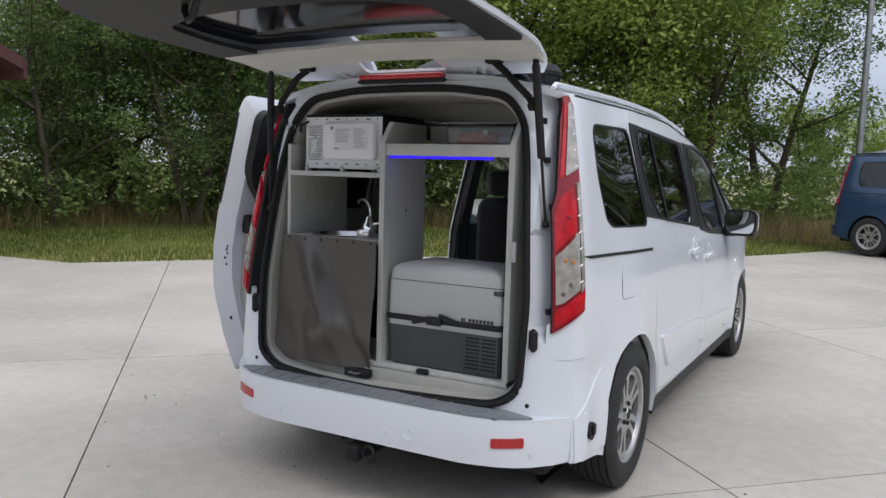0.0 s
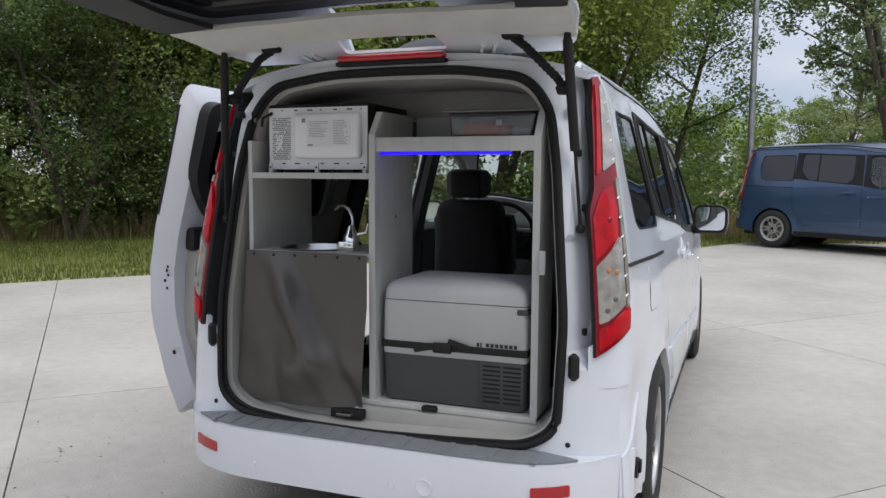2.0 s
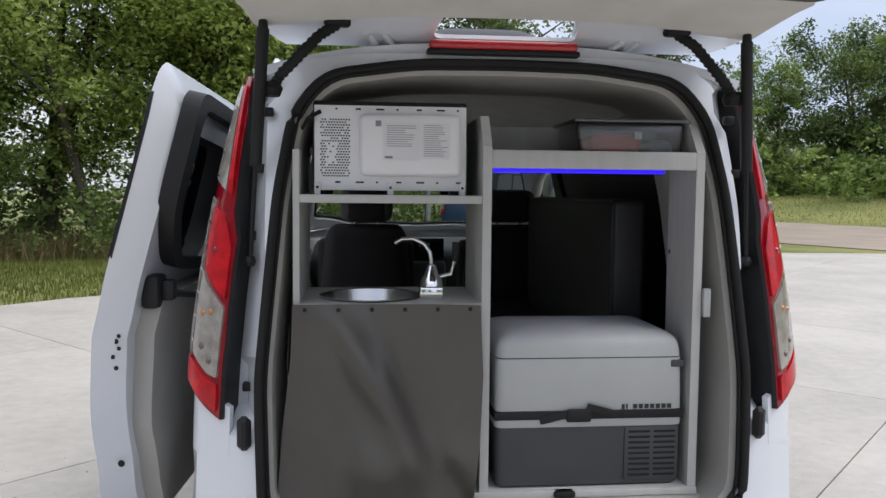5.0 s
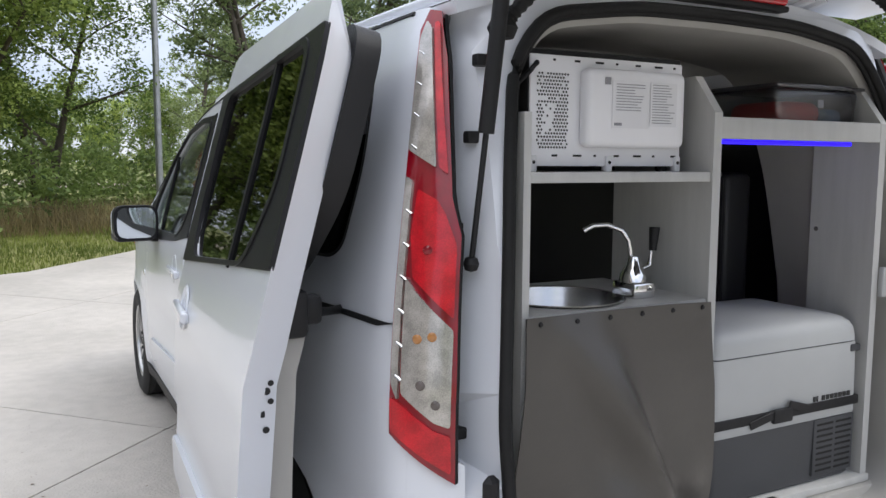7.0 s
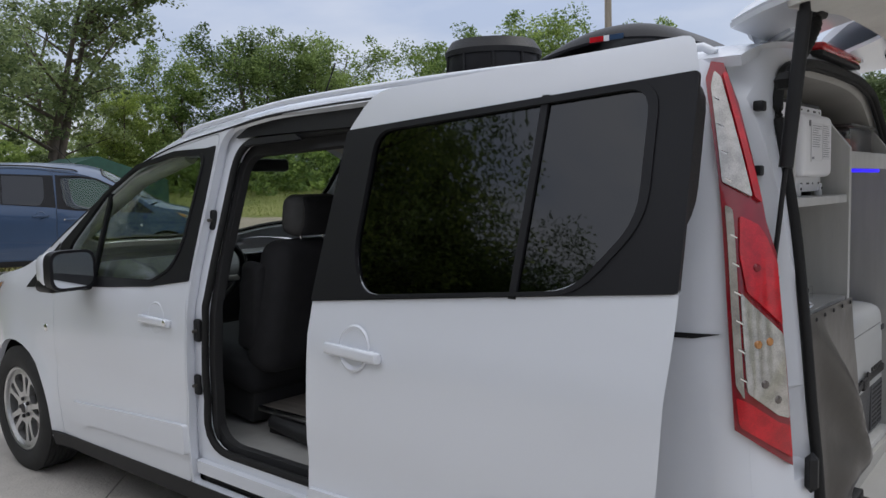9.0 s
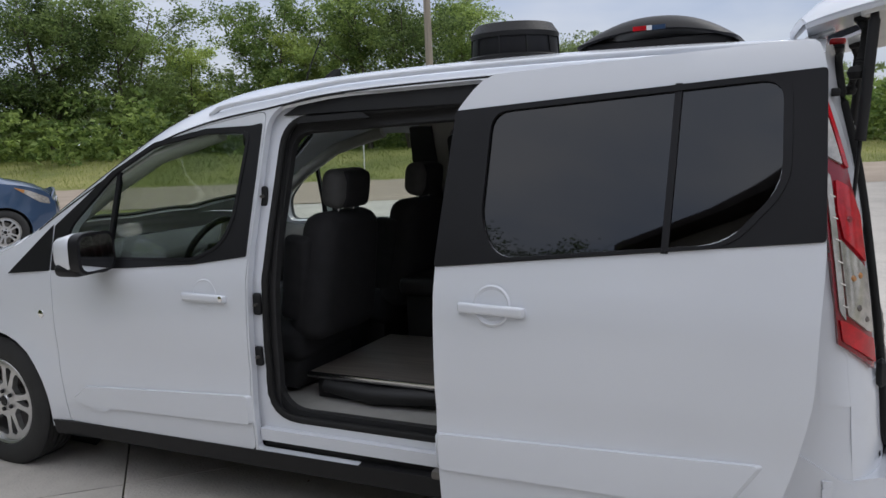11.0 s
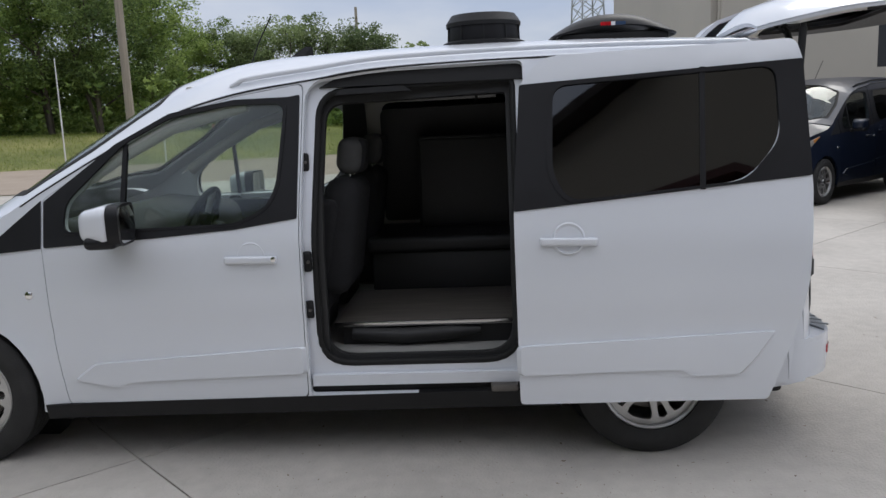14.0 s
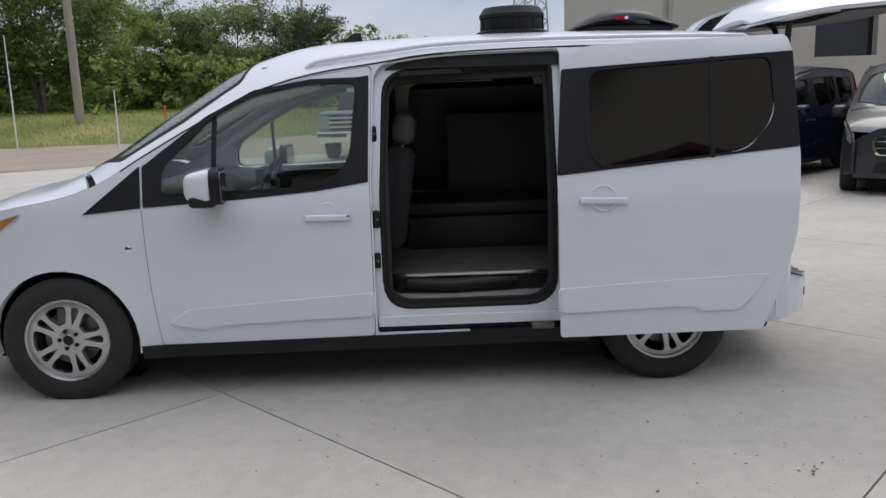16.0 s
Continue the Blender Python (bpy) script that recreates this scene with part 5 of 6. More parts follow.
for y, z, hgt in ((2.338, 1.317, 0.04), (2.336, 0.893, 0.045), (2.340, 0.681, 0.04)):
    x = -half_width(y, z) + 0.040
    lp = part("latch", boxm(bmesh.new(), (x - 0.012, y - 0.018, z - hgt), (x + 0.012, y + 0.018, z + hgt), 0.01, 3), BLACKP, van, "black door latch")
    lathe("pin", [(0, 0.02), (0.006, 0.018), (0.007, 0)], DISCM, lp, "", 10, Matrix.Translation((x - 0.01, y - 0.005, z)) @ pose(0, 0, 0, 0, -90, 0))

# ---- lining and cab ----
side_sheet("side_lining", 1, soft_corners([(0.40, 0.50), (0.46, 1.66), (2.36, 1.62), (2.40, 0.42)], 0.05), -0.055, 0.02, GREYTRIM, van, "grey plastic side lining", [soft_corners(skirt(QUARTER, -0.03), 0.06), soft_corners(skirt(SD_GLASS, -0.03), 0.06)], 0.10)
side_sheet("side_lining", -1, soft_corners([(0.40, 0.50), (0.46, 1.66), (1.36, 1.66), (1.36, 0.42)], 0.05), -0.055, 0.02, GREYTRIM, van, "grey plastic side lining", [soft_corners(skirt(QUARTER, -0.03), 0.06)], 0.10)
hl = [(0.60, 0.40), (0.64, 1.6), (0.60, 2.4), (0.53, 2.92), (-0.53, 2.92), (-0.60, 2.4), (-0.64, 1.6), (-0.60, 0.40)]
sheet("headliner", hl, lambda u, v: (-u, v, roof(u, v) - 0.055), 0.012, HEADLINER, van, "felt headliner", (), 0.12)
box("cabin_floor", (-0.80, 0.26, 0.30), (0.80, 3.60, 0.44), FLOORG, van, "grey floor", 0.01)
box("load_floor", (-0.63, 0.20, 0.44), (0.63, 0.70, 0.545), GREYTRIM, van, "grey load sill", 0.02)
box("fire_wall", (-0.72, 3.50, 0.44), (0.72, 3.62, 0.95), DARKTRIM, van, "", 0.03)
bm = boxm(bmesh.new(), (-0.72, 3.08, 0.74), (0.72, 3.62, 1.05), 0.10, 4)
for v in bm.verts:
    if v.co.y > 3.3 and v.co.z > 0.9:
        v.co.z += 0.04
dash = part("dashboard", bm, DARKTRIM, van, "dark moulded dashboard")
box("screen", (-0.10, 3.04, 0.98), (0.12, 3.09, 1.11), SCREEN, dash, "", 0.01)
box("console_tower", (-0.12, 3.00, 0.62), (0.13, 3.12, 0.97), DARKTRIM, dash, "", 0.03)
for k in range(4):
    box("vent_slat", (-0.10, 2.995, 0.90 + k * 0.014), (-0.02, 3.003, 0.907 + k * 0.014), BLACKP, dash, "", 0.002, 1)
box("console", (-0.11, 2.40, 0.44), (0.11, 3.02, 0.68), DARKTRIM, van, "dark centre console", 0.03)
tube("gear_lever", [(0.0, 2.85, 0.66), (0.0, 2.82, 0.78), (0.0, 2.81, 0.86)], [0.012, 0.012, 0.028], CHROME, van, "gear lever", 10)
bind = part("steering_wheel", boxm(bmesh.new(), (-0.08, -0.07, -0.04), (0.08, 0.06, 0.0), 0.03, 3), BLACKP, van, "black steering wheel")
bind.matrix_local = pose(-0.36, 2.98, 1.02, -62, 0, 0)
tube("wheel_ring", [(0.185 * math.cos(a), 0.185 * math.sin(a), 0) for a in np.linspace(0, math.tau, 33)[:-1]], 0.016, BLACKP, bind, "", 8, True)
for a in (0.15, math.pi - 0.15, -math.pi / 2):
    tube("wheel_spoke", [(0.06 * math.cos(a), 0.06 * math.sin(a), -0.02), (0.18 * math.cos(a), 0.18 * math.sin(a), 0)], 0.015, GREYTRIM, bind, "", 8)
tube("column", [(-0.36, 3.0, 1.0), (-0.36, 3.2, 0.9)], 0.05, DARKTRIM, van)
part("inside_mirror", boxm(bmesh.new(), (-0.12, 2.93, 1.525), (0.12, 2.965, 1.59), 0.02, 3), BLACKP, van, "inside mirror")
for s in (1, -1):
    part("sun_visor", boxm(bmesh.new(), (s * 0.33 - 0.20, 2.74, 1.66), (s * 0.33 + 0.20, 2.92, 1.675), 0.007, 2, None), HEADLINER, van)
    P = [(s * half_width(y, z) - s * 0.05, y, z) for y, z in ((3.42, 1.22), (3.2, 1.36), (2.95, 1.49), (2.6, 1.58))]
    tube("pillar_lining", P, 0.035, GREYTRIM, van, "", 8)
    side_sheet("pillar_cover", s, [(2.44, 0.45), (2.44, 1.05), (2.40, 1.60), (2.27, 1.60), (2.27, 0.45)], -0.07, 0.03, DARKTRIM, van, "", (), 0.15)


def cab_seat(x):
    seat = thing("cab_seat", "dark fabric front seat with a grey-edged headrest", "seat")
    bm = boxm(bmesh.new(), (-0.25, -0.07, -0.05), (0.25, 0.10, 0.50), 0.07, 4)
    for v in bm.verts:
        t = max(0, v.co.z) / 0.50
        v.co.x *= 1 - 0.22 * t * t
        v.co.y += -0.02 * math.cos(v.co.x * 9)
    part("backrest", bm, FABRIC, seat)
    for sx in (-1, 1):
        part("side_bolster", boxm(bmesh.new(), (sx * 0.215 - 0.035, 0.02, 0.03), (sx * 0.215 + 0.035, 0.15, 0.40), 0.03, 3), FABRIC, seat)
    bm = boxm(bmesh.new(), (-0.255, 0.02, -0.16), (0.255, 0.56, 0.02), 0.06, 4)
    part("cushion", bm, FABRIC, seat)
    bm = boxm(bmesh.new(), (-0.135, -0.055, 0.515), (0.135, 0.065, 0.685), 0.05, 4)
    hr = part("headrest", bm, FABRICG, seat, "grey-sided headrest")
    part("headrest_back", boxm(bmesh.new(), (-0.10, -0.063, 0.52), (0.10, 0.0, 0.68), 0.03, 3), FABRIC, hr)
    for sx in (-0.06, 0.06):
        tube("headrest_post", [(sx, 0, 0.47), (sx, 0, 0.53)], 0.006, CHROME, seat, "", 8)
    box("seat_base", (-0.22, 0.05, -0.29), (0.22, 0.50, -0.14), DARKTRIM, seat, "", 0.03)
    seat.matrix_world = pose(x, 2.27, 0.73, 8, 0, 0)
    tagged(seat, group="front seats")
    return seat


drv = cab_seat(-0.37)
copy_thing(drv, pose(0.37, 2.27, 0.73, 8, 0, 0))

# ---- galley in the back ----
Y0 = 0.225
cab = thing("galley_cabinet", "grey laminate galley cabinet with open shelves", "cabinet")


def panel(name, x0, x1, prof, parent=cab):
    return sheet(name, prof, lambda y, z: (x1, y, z), x1 - x0, BOARD, parent, "", (), 0.3)


panel("side_panel", -0.572, -0.555, [(Y0, 0.55), (0.66, 0.55), (0.66, 1.50), (Y0, 1.50)])
panel("divider", -0.068, -0.044, [(Y0 - 0.005, 0.55), (0.56, 0.55), (0.56, 1.60), (Y0 + 0.06, 1.60), (Y0 - 0.005, 1.515)])
panel("side_panel", 0.528, 0.552, [(Y0, 0.55), (0.42, 0.55), (0.42, 1.60), (Y0 + 0.07, 1.60), (Y0, 1.505)])
box("microwave_shelf", (-0.555, Y0, 1.360), (-0.068, 0.66, 1.382), BOARD, cab, "", 0.002)
box("base_board", (-0.555, Y0 - 0.01, 0.546), (0.552, 0.62, 0.566), BOARD, cab, "", 0.002)
box("shelf_lip", (-0.044, Y0, 1.457), (0.528, Y0 + 0.02, 1.506), BOARD, cab, "", 0.002)
box("upper_shelf", (-0.044, Y0 + 0.02, 1.470), (0.528, 0.62, 1.490), BOARD, cab, "", 0.002)
box("shelf_back", (-0.044, 0.60, 1.490), (0.528, 0.615, 1.60), BOARD, cab, "", 0.002)
SINK = (-0.365, 0.385, 0.145)
ring = [(SINK[0] + SINK[2] * math.cos(a), SINK[1] + SINK[2] * math.sin(a)) for a in np.linspace(0, math.tau, 33)[:-1]]
sheet("counter", [(-0.555, Y0), (-0.068, Y0), (-0.068, 0.60), (-0.555, 0.60)], lambda x, y: (x, y, 1.092), 0.018, BOARD, cab, "", [ring], 0.1)
for y, z in ((0.40, 1.22), (0.45, 0.98), (0.50, 0.98), (0.42, 0.98)):
    for x, d in ((0.527, -1), (-0.044, 1)) if y < 0.41 else ((-0.044, 1),):
        lathe("screw_cap", [(0, 0.0025), (0.006, 0.002), (0.007, 0)], DISCM, cab, "", 10, Matrix.Translation((x, y, z)) @ pose(0, 0, 0, 0, 90 * d, 0))
box("cable_hatch", (0.553, 0.21, 1.05), (0.575, 0.225, 1.13), FRIDGEG, cab, "small grey switch plate", 0.004)

sink = thing("sink", "round stainless steel sink let into the counter", "sink")
lathe("bowl", [(0.150, 1.0955), (0.147, 1.098), (0.140, 1.096), (0.132, 1.06), (0.115, 0.99), (0.05, 0.975), (0, 0.975)], STEEL, sink, "", 40, Matrix.Translation((SINK[0], SINK[1], 0)))
lathe("drain", [(0.022, 0.977), (0.018, 0.979), (0, 0.976)], DISCM, sink, "", 16, Matrix.Translation((SINK[0], SINK[1], 0)))

pump = thing("hand_pump_tap", "chrome hand pump tap with a black lever", "tap")
TX, TY = -0.195, 0.33
box("base", (TX - 0.035, TY - 0.045, 1.092), (TX + 0.03, TY + 0.035, 1.128), CHROME, pump, "", 0.006, 2)
lathe("body", [(0, 1.19), (0.012, 1.185), (0.02, 1.16), (0.03, 1.145), (0.033, 1.125)], CHROME, pump, "", 20, Matrix.Translation((TX, TY, 0)))
tube("spout", [(TX, TY + 0.01, 1.15), (TX, TY + 0.012, 1.20), (TX - 0.004, TY + 0.014, 1.222), (TX - 0.02, TY + 0.02, 1.245), (TX - 0.05, TY + 0.035, 1.258), (TX - 0.08, TY + 0.05, 1.256), (TX - 0.10, TY + 0.06, 1.244)], [0.0058] * 6 + [0.0065], CHROME, pump, "", 10)
tube("lever", [(TX + 0.012, TY + 0.0, 1.15), (TX + 0.055, TY + 0.01, 1.16), (TX + 0.068, TY + 0.012, 1.20)], 0.006, CHROME, pump, "", 8)
tube("lever_grip", [(TX + 0.068, TY + 0.012, 1.195), (TX + 0.072, TY + 0.012, 1.25)], [0.009, 0.013], BLACKP, pump, "black grip", 10)


def drape(x, z):
    t = (1.09 - z) / 0.56
    f = 0.055 * math.exp(-(((x + 0.47 - 0.30 * t) / 0.055) ** 2)) * math.sin(math.pi * min(1, t * 1.25)) + 0.045 * math.exp(-(((t - 0.74) / 0.13) ** 2 + ((x + 0.30) / 0.10) ** 2)) - 0.02 * math.exp(-(((x + 0.40 - 0.30 * t) / 0.03) ** 2)) * t
    f += 0.014 * math.sin(x * 15 + 1.0) * t + 0.034 * math.exp(-(((x + 0.40 - 0.20 * t) / 0.035) ** 2)) * t * (1.15 - t) * 2.2 - 0.022 * math.exp(-(((x + 0.47 - 0.05 * t) / 0.03) ** 2)) * t * (1 - 0.5 * t) + 0.020 * math.exp(-(((x + 0.22 - 0.1 * t) / 0.05) ** 2 + ((t - 0.72) / 0.12) ** 2)) + 0.010 * math.sin(11 * z + 16 * x) * t
    return (x, 0.206 - 0.035 * t - f, z)


cov = sheet("vinyl_cover", [(-0.572, 1.092), (-0.4, 1.093), (-0.2, 1.092), (-0.072, 1.088), (-0.065, 0.9), (-0.075, 0.7), (-0.09, 0.535), (-0.2, 0.530), (-0.35, 0.533), (-0.5, 0.525), (-0.615, 0.527), (-0.60, 0.75), (-0.577, 0.95)], drape, 0.003, VINYL, None, "", (), 0.02)
tagged(cov, "loose charcoal vinyl sheet hung over the lower cabinet", "cover")
for k in range(6):
    x = -0.54 + k * 0.088
    p = drape(x, 1.078)
    lathe("snap", [(0, 0.003), (0.004, 0.003), (0.006, 0)], BLACKP, cov, "", 10, Matrix.Translation((p[0], p[1] - 0.001, p[2])) @ pose(0, 0, 0, 90, 0, 0))

# microwave, its back to the opening
mwv = thing("microwave", "microwave oven turned with its white steel back outwards", "microwave")
MX0, MX1, MY, MZ0, MZ1 = -0.523, -0.104, 0.287, 1.398, 1.635
box("case", (MX0, MY + 0.004, MZ0), (MX1, MY + 0.36, MZ1), BLACKP, mwv, "black case", 0.006)
box("back_plate", (MX0 + 0.004, MY, MZ0 - 0.004), (MX1 - 0.002, MY + 0.006, MZ1 - 0.012), PLASTW, mwv, "", 0.002)
bm = bmesh.new()
boxm(bm, (MX0 + 0.125, MY - 0.035, MZ0 + 0.035), (MX1 - 0.018, MY + 0.004, MZ1 - 0.035), 0.022, 4)
part("bulge", bm, PLASTW, mwv)
hv, hf = [], []
for i in range(11):
    for j in range(22):
        if (i * 7 + j * 5) % 17 == 0 or (5 <= j <= 12 and 2 <= i <= 5 and (i + j) % 3):
            continue
        if j > 13 and i < 4 and j < 15:
            continue
        cx, cz = MX0 + 0.022 + i * 0.0072 + (j % 2) * 0.0036, MZ0 + 0.035 + j * 0.0072
        s0 = len(hv)
        hv += [(cx + 0.0026 * math.cos(a), MY - 0.0012, cz + 0.0026 * math.sin(a)) for a in np.linspace(0, math.tau, 7)[:-1]]
        hf.append(tuple(range(s0, s0 + 6)))
tagged(mk("perforation", hv, hf, BLACKP, mwv, "", False, fix=False), kind="stuff")
LY = MY - 0.0365


def ink_lines(parent, x0, x1, z0, z1, rows, y, seed, h=0.0016):
    r = random.Random(seed)
    bm = bmesh.new()
    for k in range(rows):
        z = z1 - (k + 0.5) * (z1 - z0) / rows
        boxm(bm, (x0, y - 0.0004, z - h / 2), (x0 + (x1 - x0) * r.uniform(0.6, 1), y, z + h / 2))
    part("print", bm, INK, parent, "", False)


box("rating_label", (-0.335, LY - 0.0006, 1.475), (-0.235, LY, 1.575), PAPER, mwv, "", 0)
box("rating_label", (-0.230, LY - 0.0006, 1.48), (-0.155, LY, 1.575), PAPER, mwv, "", 0)
ink_lines(mwv, -0.325, -0.245, 1.51, 1.57, 10, LY - 0.0008, 2)
ink_lines(mwv, -0.225, -0.16, 1.485, 1.572, 15, LY - 0.0008, 3)
ink_lines(mwv, -0.33, -0.30, 1.478, 1.488, 1, LY - 0.0008, 4, 0.006)
box("barcode", (-0.355, LY - 0.0006, 1.565), (-0.340, LY, 1.580), INK, mwv, "", 0)
bm = bmesh.new()
for k in range(12):
    boxm(bm, (MX0 + 0.132, MY - 0.001 - 0.03 * (k > 100), 1.50 + k * 0.0045), (MX0 + 0.144, MY + 0.0005, 1.5022 + k * 0.0045))
part("barcode", bm, INK, mwv, "", False)
for x in (MX0 + 0.012, (MX0 + MX1) / 2, MX1 - 0.012):
    box("foot_bracket", (x - 0.008, MY - 0.006, MZ0 - 0.016), (x + 0.008, MY + 0.012, MZ0 + 0.018), PLASTW, mwv, "", 0.002)
    lathe("screw", [(0, 0.002), (0.003, 0.002), (0.004, 0)], BLACKP, mwv, "", 8, Matrix.Translation((x, MY - 0.006, MZ0 + 0.004)) @ pose(0, 0, 0, 90, 0, 0))
for k in range(14):
    x = MX0 + 0.06 + (k % 7) * 0.055
    z = MZ1 - 0.022 if k < 7 else MZ0 + 0.018
    box("slot", (x, MY - 0.0012, z - 0.0022), (x + 0.006 + 0.008 * (k % 3), MY, z + 0.0022), BLACKP, mwv, "", 0)
tube("power_cord", [(MX0 + 0.02, MY + 0.0, MZ1 - 0.03), (MX0 - 0.01, MY - 0.02, MZ1 - 0.05), (MX0 - 0.045, MY + 0.02, MZ1 - 0.10), (MX0 - 0.055, MY + 0.06, MZ1 - 0.25), (MX0 - 0.06, MY + 0.08, MZ1 - 0.45)], 0.006, BLACKP, mwv, "black mains cord", 8)
for fx in (MX0 + 0.03, MX1 - 0.03):
    for fy in (MY + 0.03, MY + 0.30):
        lathe("rubber_foot", [(0, MZ0 - 0.016), (0.012, MZ0 - 0.016), (0.014, MZ0)], BLACKP, mwv, "", 12, Matrix.Translation((fx, fy, 0)))

# cool box
fr = thing("cool_box", "grey compressor cool box with dark base and webbing strap", "cool box")
FX0, FX1, FY0, FY1 = -0.022, 0.510, 0.238, 0.60
loft_box("base", FX0, FX1, FY0, FY1, 0.022, [(0.567, 0.012), (0.575, 0.004), (0.60, 0.003), (0.740, 0.0)], FRIDGED, fr, "dark slate base")
loft_box("upper_body", FX0 - 0.002, FX1 + 0.002, FY0 - 0.003, FY1, 0.024, [(0.740, 0.002), (0.743, 0.0), (0.9325, 0.003)], FRIDGEG, fr, "light grey body")
loft_box("lid_seam", FX0, FX1, FY0 - 0.001, FY1, 0.024, [(0.932, 0.004), (0.9365, 0.004)], FRIDGED, fr)
loft_box("lid", FX0 - 0.002, FX1 + 0.002, FY0 - 0.003, FY1, 0.03, [(0.936, 0.003), (0.955, 0.004), (0.972, 0.007), (0.986, 0.014), (0.997, 0.028), (1.004, 0.050), (1.009, 0.09), (1.010, 0.13)], FRIDGEG, fr, "rounded light grey lid")
box("strap", (FX0 - 0.004, FY0 - 0.006, 0.762), (FX1 + 0.004, FY1 + 0.002, 0.787), BLACKP, fr, "dark webbing strap", 0.003)
bk = box("buckle", (0.175, FY0 - 0.018, 0.756), (0.245, FY0 - 0.004, 0.793), BLACKP, fr, "black side-release buckle", 0.006)
for sx, a in ((-1, 14), (1, -16)):
    box("strap_tail", (-0.045, -0.004, -0.010), (0.045, 0.0, 0.012), BLACKP, bk, "", 0.002, 1, pose(0.21 + sx * 0.065, FY0 - 0.008, 0.778 - 0.008 * sx * -1, 0, a * -1 * 1.0, 4 * sx))
box("vent_panel", (0.345, FY0 - 0.003, 0.585), (0.503, FY0 + 0.01, 0.738), FRIDGED, fr, "", 0.004)
for c in range(2):
    for k in range(9):
        z = 0.596 + k * 0.0155
        box("vent_slot", (0.356 + c * 0.073, FY0 - 0.0045, z), (0.420 + c * 0.073, FY0 + 0.004, z + 0.0075), RUBBER, fr, "", 0.002, 1)
box("lid_catch", (0.475, FY0 - 0.004, 0.906), (0.514, FY0 + 0.05, 0.926), FRIDGED, fr, "", 0.004)
bm = bmesh.new()
for k in range(7):
    boxm(bm, (0.368 + k * 0.0165, FY0 - 0.0050, 0.790), (0.379 + k * 0.0165, FY0 - 0.002, 0.802))
boxm(bm, (0.335, FY0 - 0.0050, 0.789), (0.343, FY0 - 0.002, 0.802), 0, 2, None)
boxm(bm, (0.348, FY0 - 0.0050, 0.789), (0.352, FY0 - 0.002, 0.803))
part("brand_mark", bm, BLACKINK, fr, "", False)


# tote on the shelf
tote = thing("storage_tote", "clear plastic storage tote with a lid, holding red and blue things", "storage box")
bm = bmesh.new()
boxm(bm, (0.205, 0.285, 1.492), (0.520, 0.52, 1.592), 0.015, 3)
for v in bm.verts:
    k = 0.93 + 0.07 * (v.co.z - 1.492) / 0.10
    v.co.x = 0.3625 + (v.co.x - 0.3625) * k
part("tub", bm, TOTEP, tote, "clear plastic tub")
box("lid", (0.195, 0.275, 1.590), (0.530, 0.53, 1.600), TOTEP, tote, "clear lid", 0.004)
red = tagged(part("cloth_bundle", boxm(bmesh.new(), (0.245, 0.30, 1.497), (0.40, 0.48, 1.560), 0.028, 4), REDITEM), "bundled red cloth inside the clear tote", "cloth")
box("tag", (0.375, 0.297, 1.545), (0.395, 0.299, 1.565), PAPER, red, "white tag", 0)
bluep = tagged(part("pouch", boxm(bmesh.new(), (0.42, 0.31, 1.497), (0.495, 0.46, 1.545), 0.02, 3), mat("blue_cloth", (0.10, 0.18, 0.30), 0.8, var=0.2)), "small blue pouch inside the clear tote", "pouch")

led = box("led_strip", (-0.035, 0.246, 1.446), (0.445, 0.260, 1.4565), LED, None, "", 0.002)
tagged(led, "glowing blue light strip under the upper shelf", "light strip")

# bench, platform and standing mattress
bench = thing("bench", "black vinyl covered bench along the side wall", "bench")
box("bench_base", (0.12, 0.66, 0.44), (0.72, 2.20, 0.76), CUSHION, bench, "", 0.02)
box("bench_cushion", (0.085, 0.65, 0.755), (0.70, 2.22, 0.845), CUSHION, bench, "", 0.03, 4)
ma = part("mattress", boxm(bmesh.new(), (0.425, 0.64, 0.846), (0.545, 1.95, 1.375), 0.025, 4), CUSHION)
for zz, yy in ((1.368, None), (0.853, None)):
    tube("piping", [(0.428, 0.66, zz), (0.428, 1.93, zz)], 0.005, CUSHION, ma, "", 6)
for yy in (0.645, 1.945):
    tube("piping", [(0.428, yy, 0.87), (0.428, yy, 1.355)], 0.005, CUSHION, ma, "", 6)
tagged(ma, "black vinyl mattress pad standing against the wall", "mattress")
side_sheet("window_cover", 1, soft_corners([(0.72, 0.85), (0.72, 1.565), (2.18, 1.545), (2.20, 0.85)], 0.04), -0.085, 0.012, CUSHION, van, "black insulated cover over the side windows", (), 0.15)
plat = thing("floor_platform", "low platform topped with grey wood-look planks", "platform")
box("plank_top", (-0.60, 1.10, 0.535), (0.10, 2.285, 0.552), PLANK, plat, "", 0.002)
box("edge_strip", (-0.612, 1.10, 0.532), (-0.598, 2.287, 0.554), STEEL, plat, "metal edging", 0.002)
bm = bmesh.new()
boxm(bm, (-0.585, 1.12, 0.441), (0.08, 2.25, 0.534), 0.0)
part("plinth", bm, CUSHION, plat)
tube("skirt_fold", [(-0.60, 1.60, 0.50), (-0.605, 1.75, 0.495), (-0.615, 1.95, 0.485), (-0.60, 2.2, 0.50)], [0.02, 0.035, 0.04, 0.03], CUSHION, plat, "", 8)

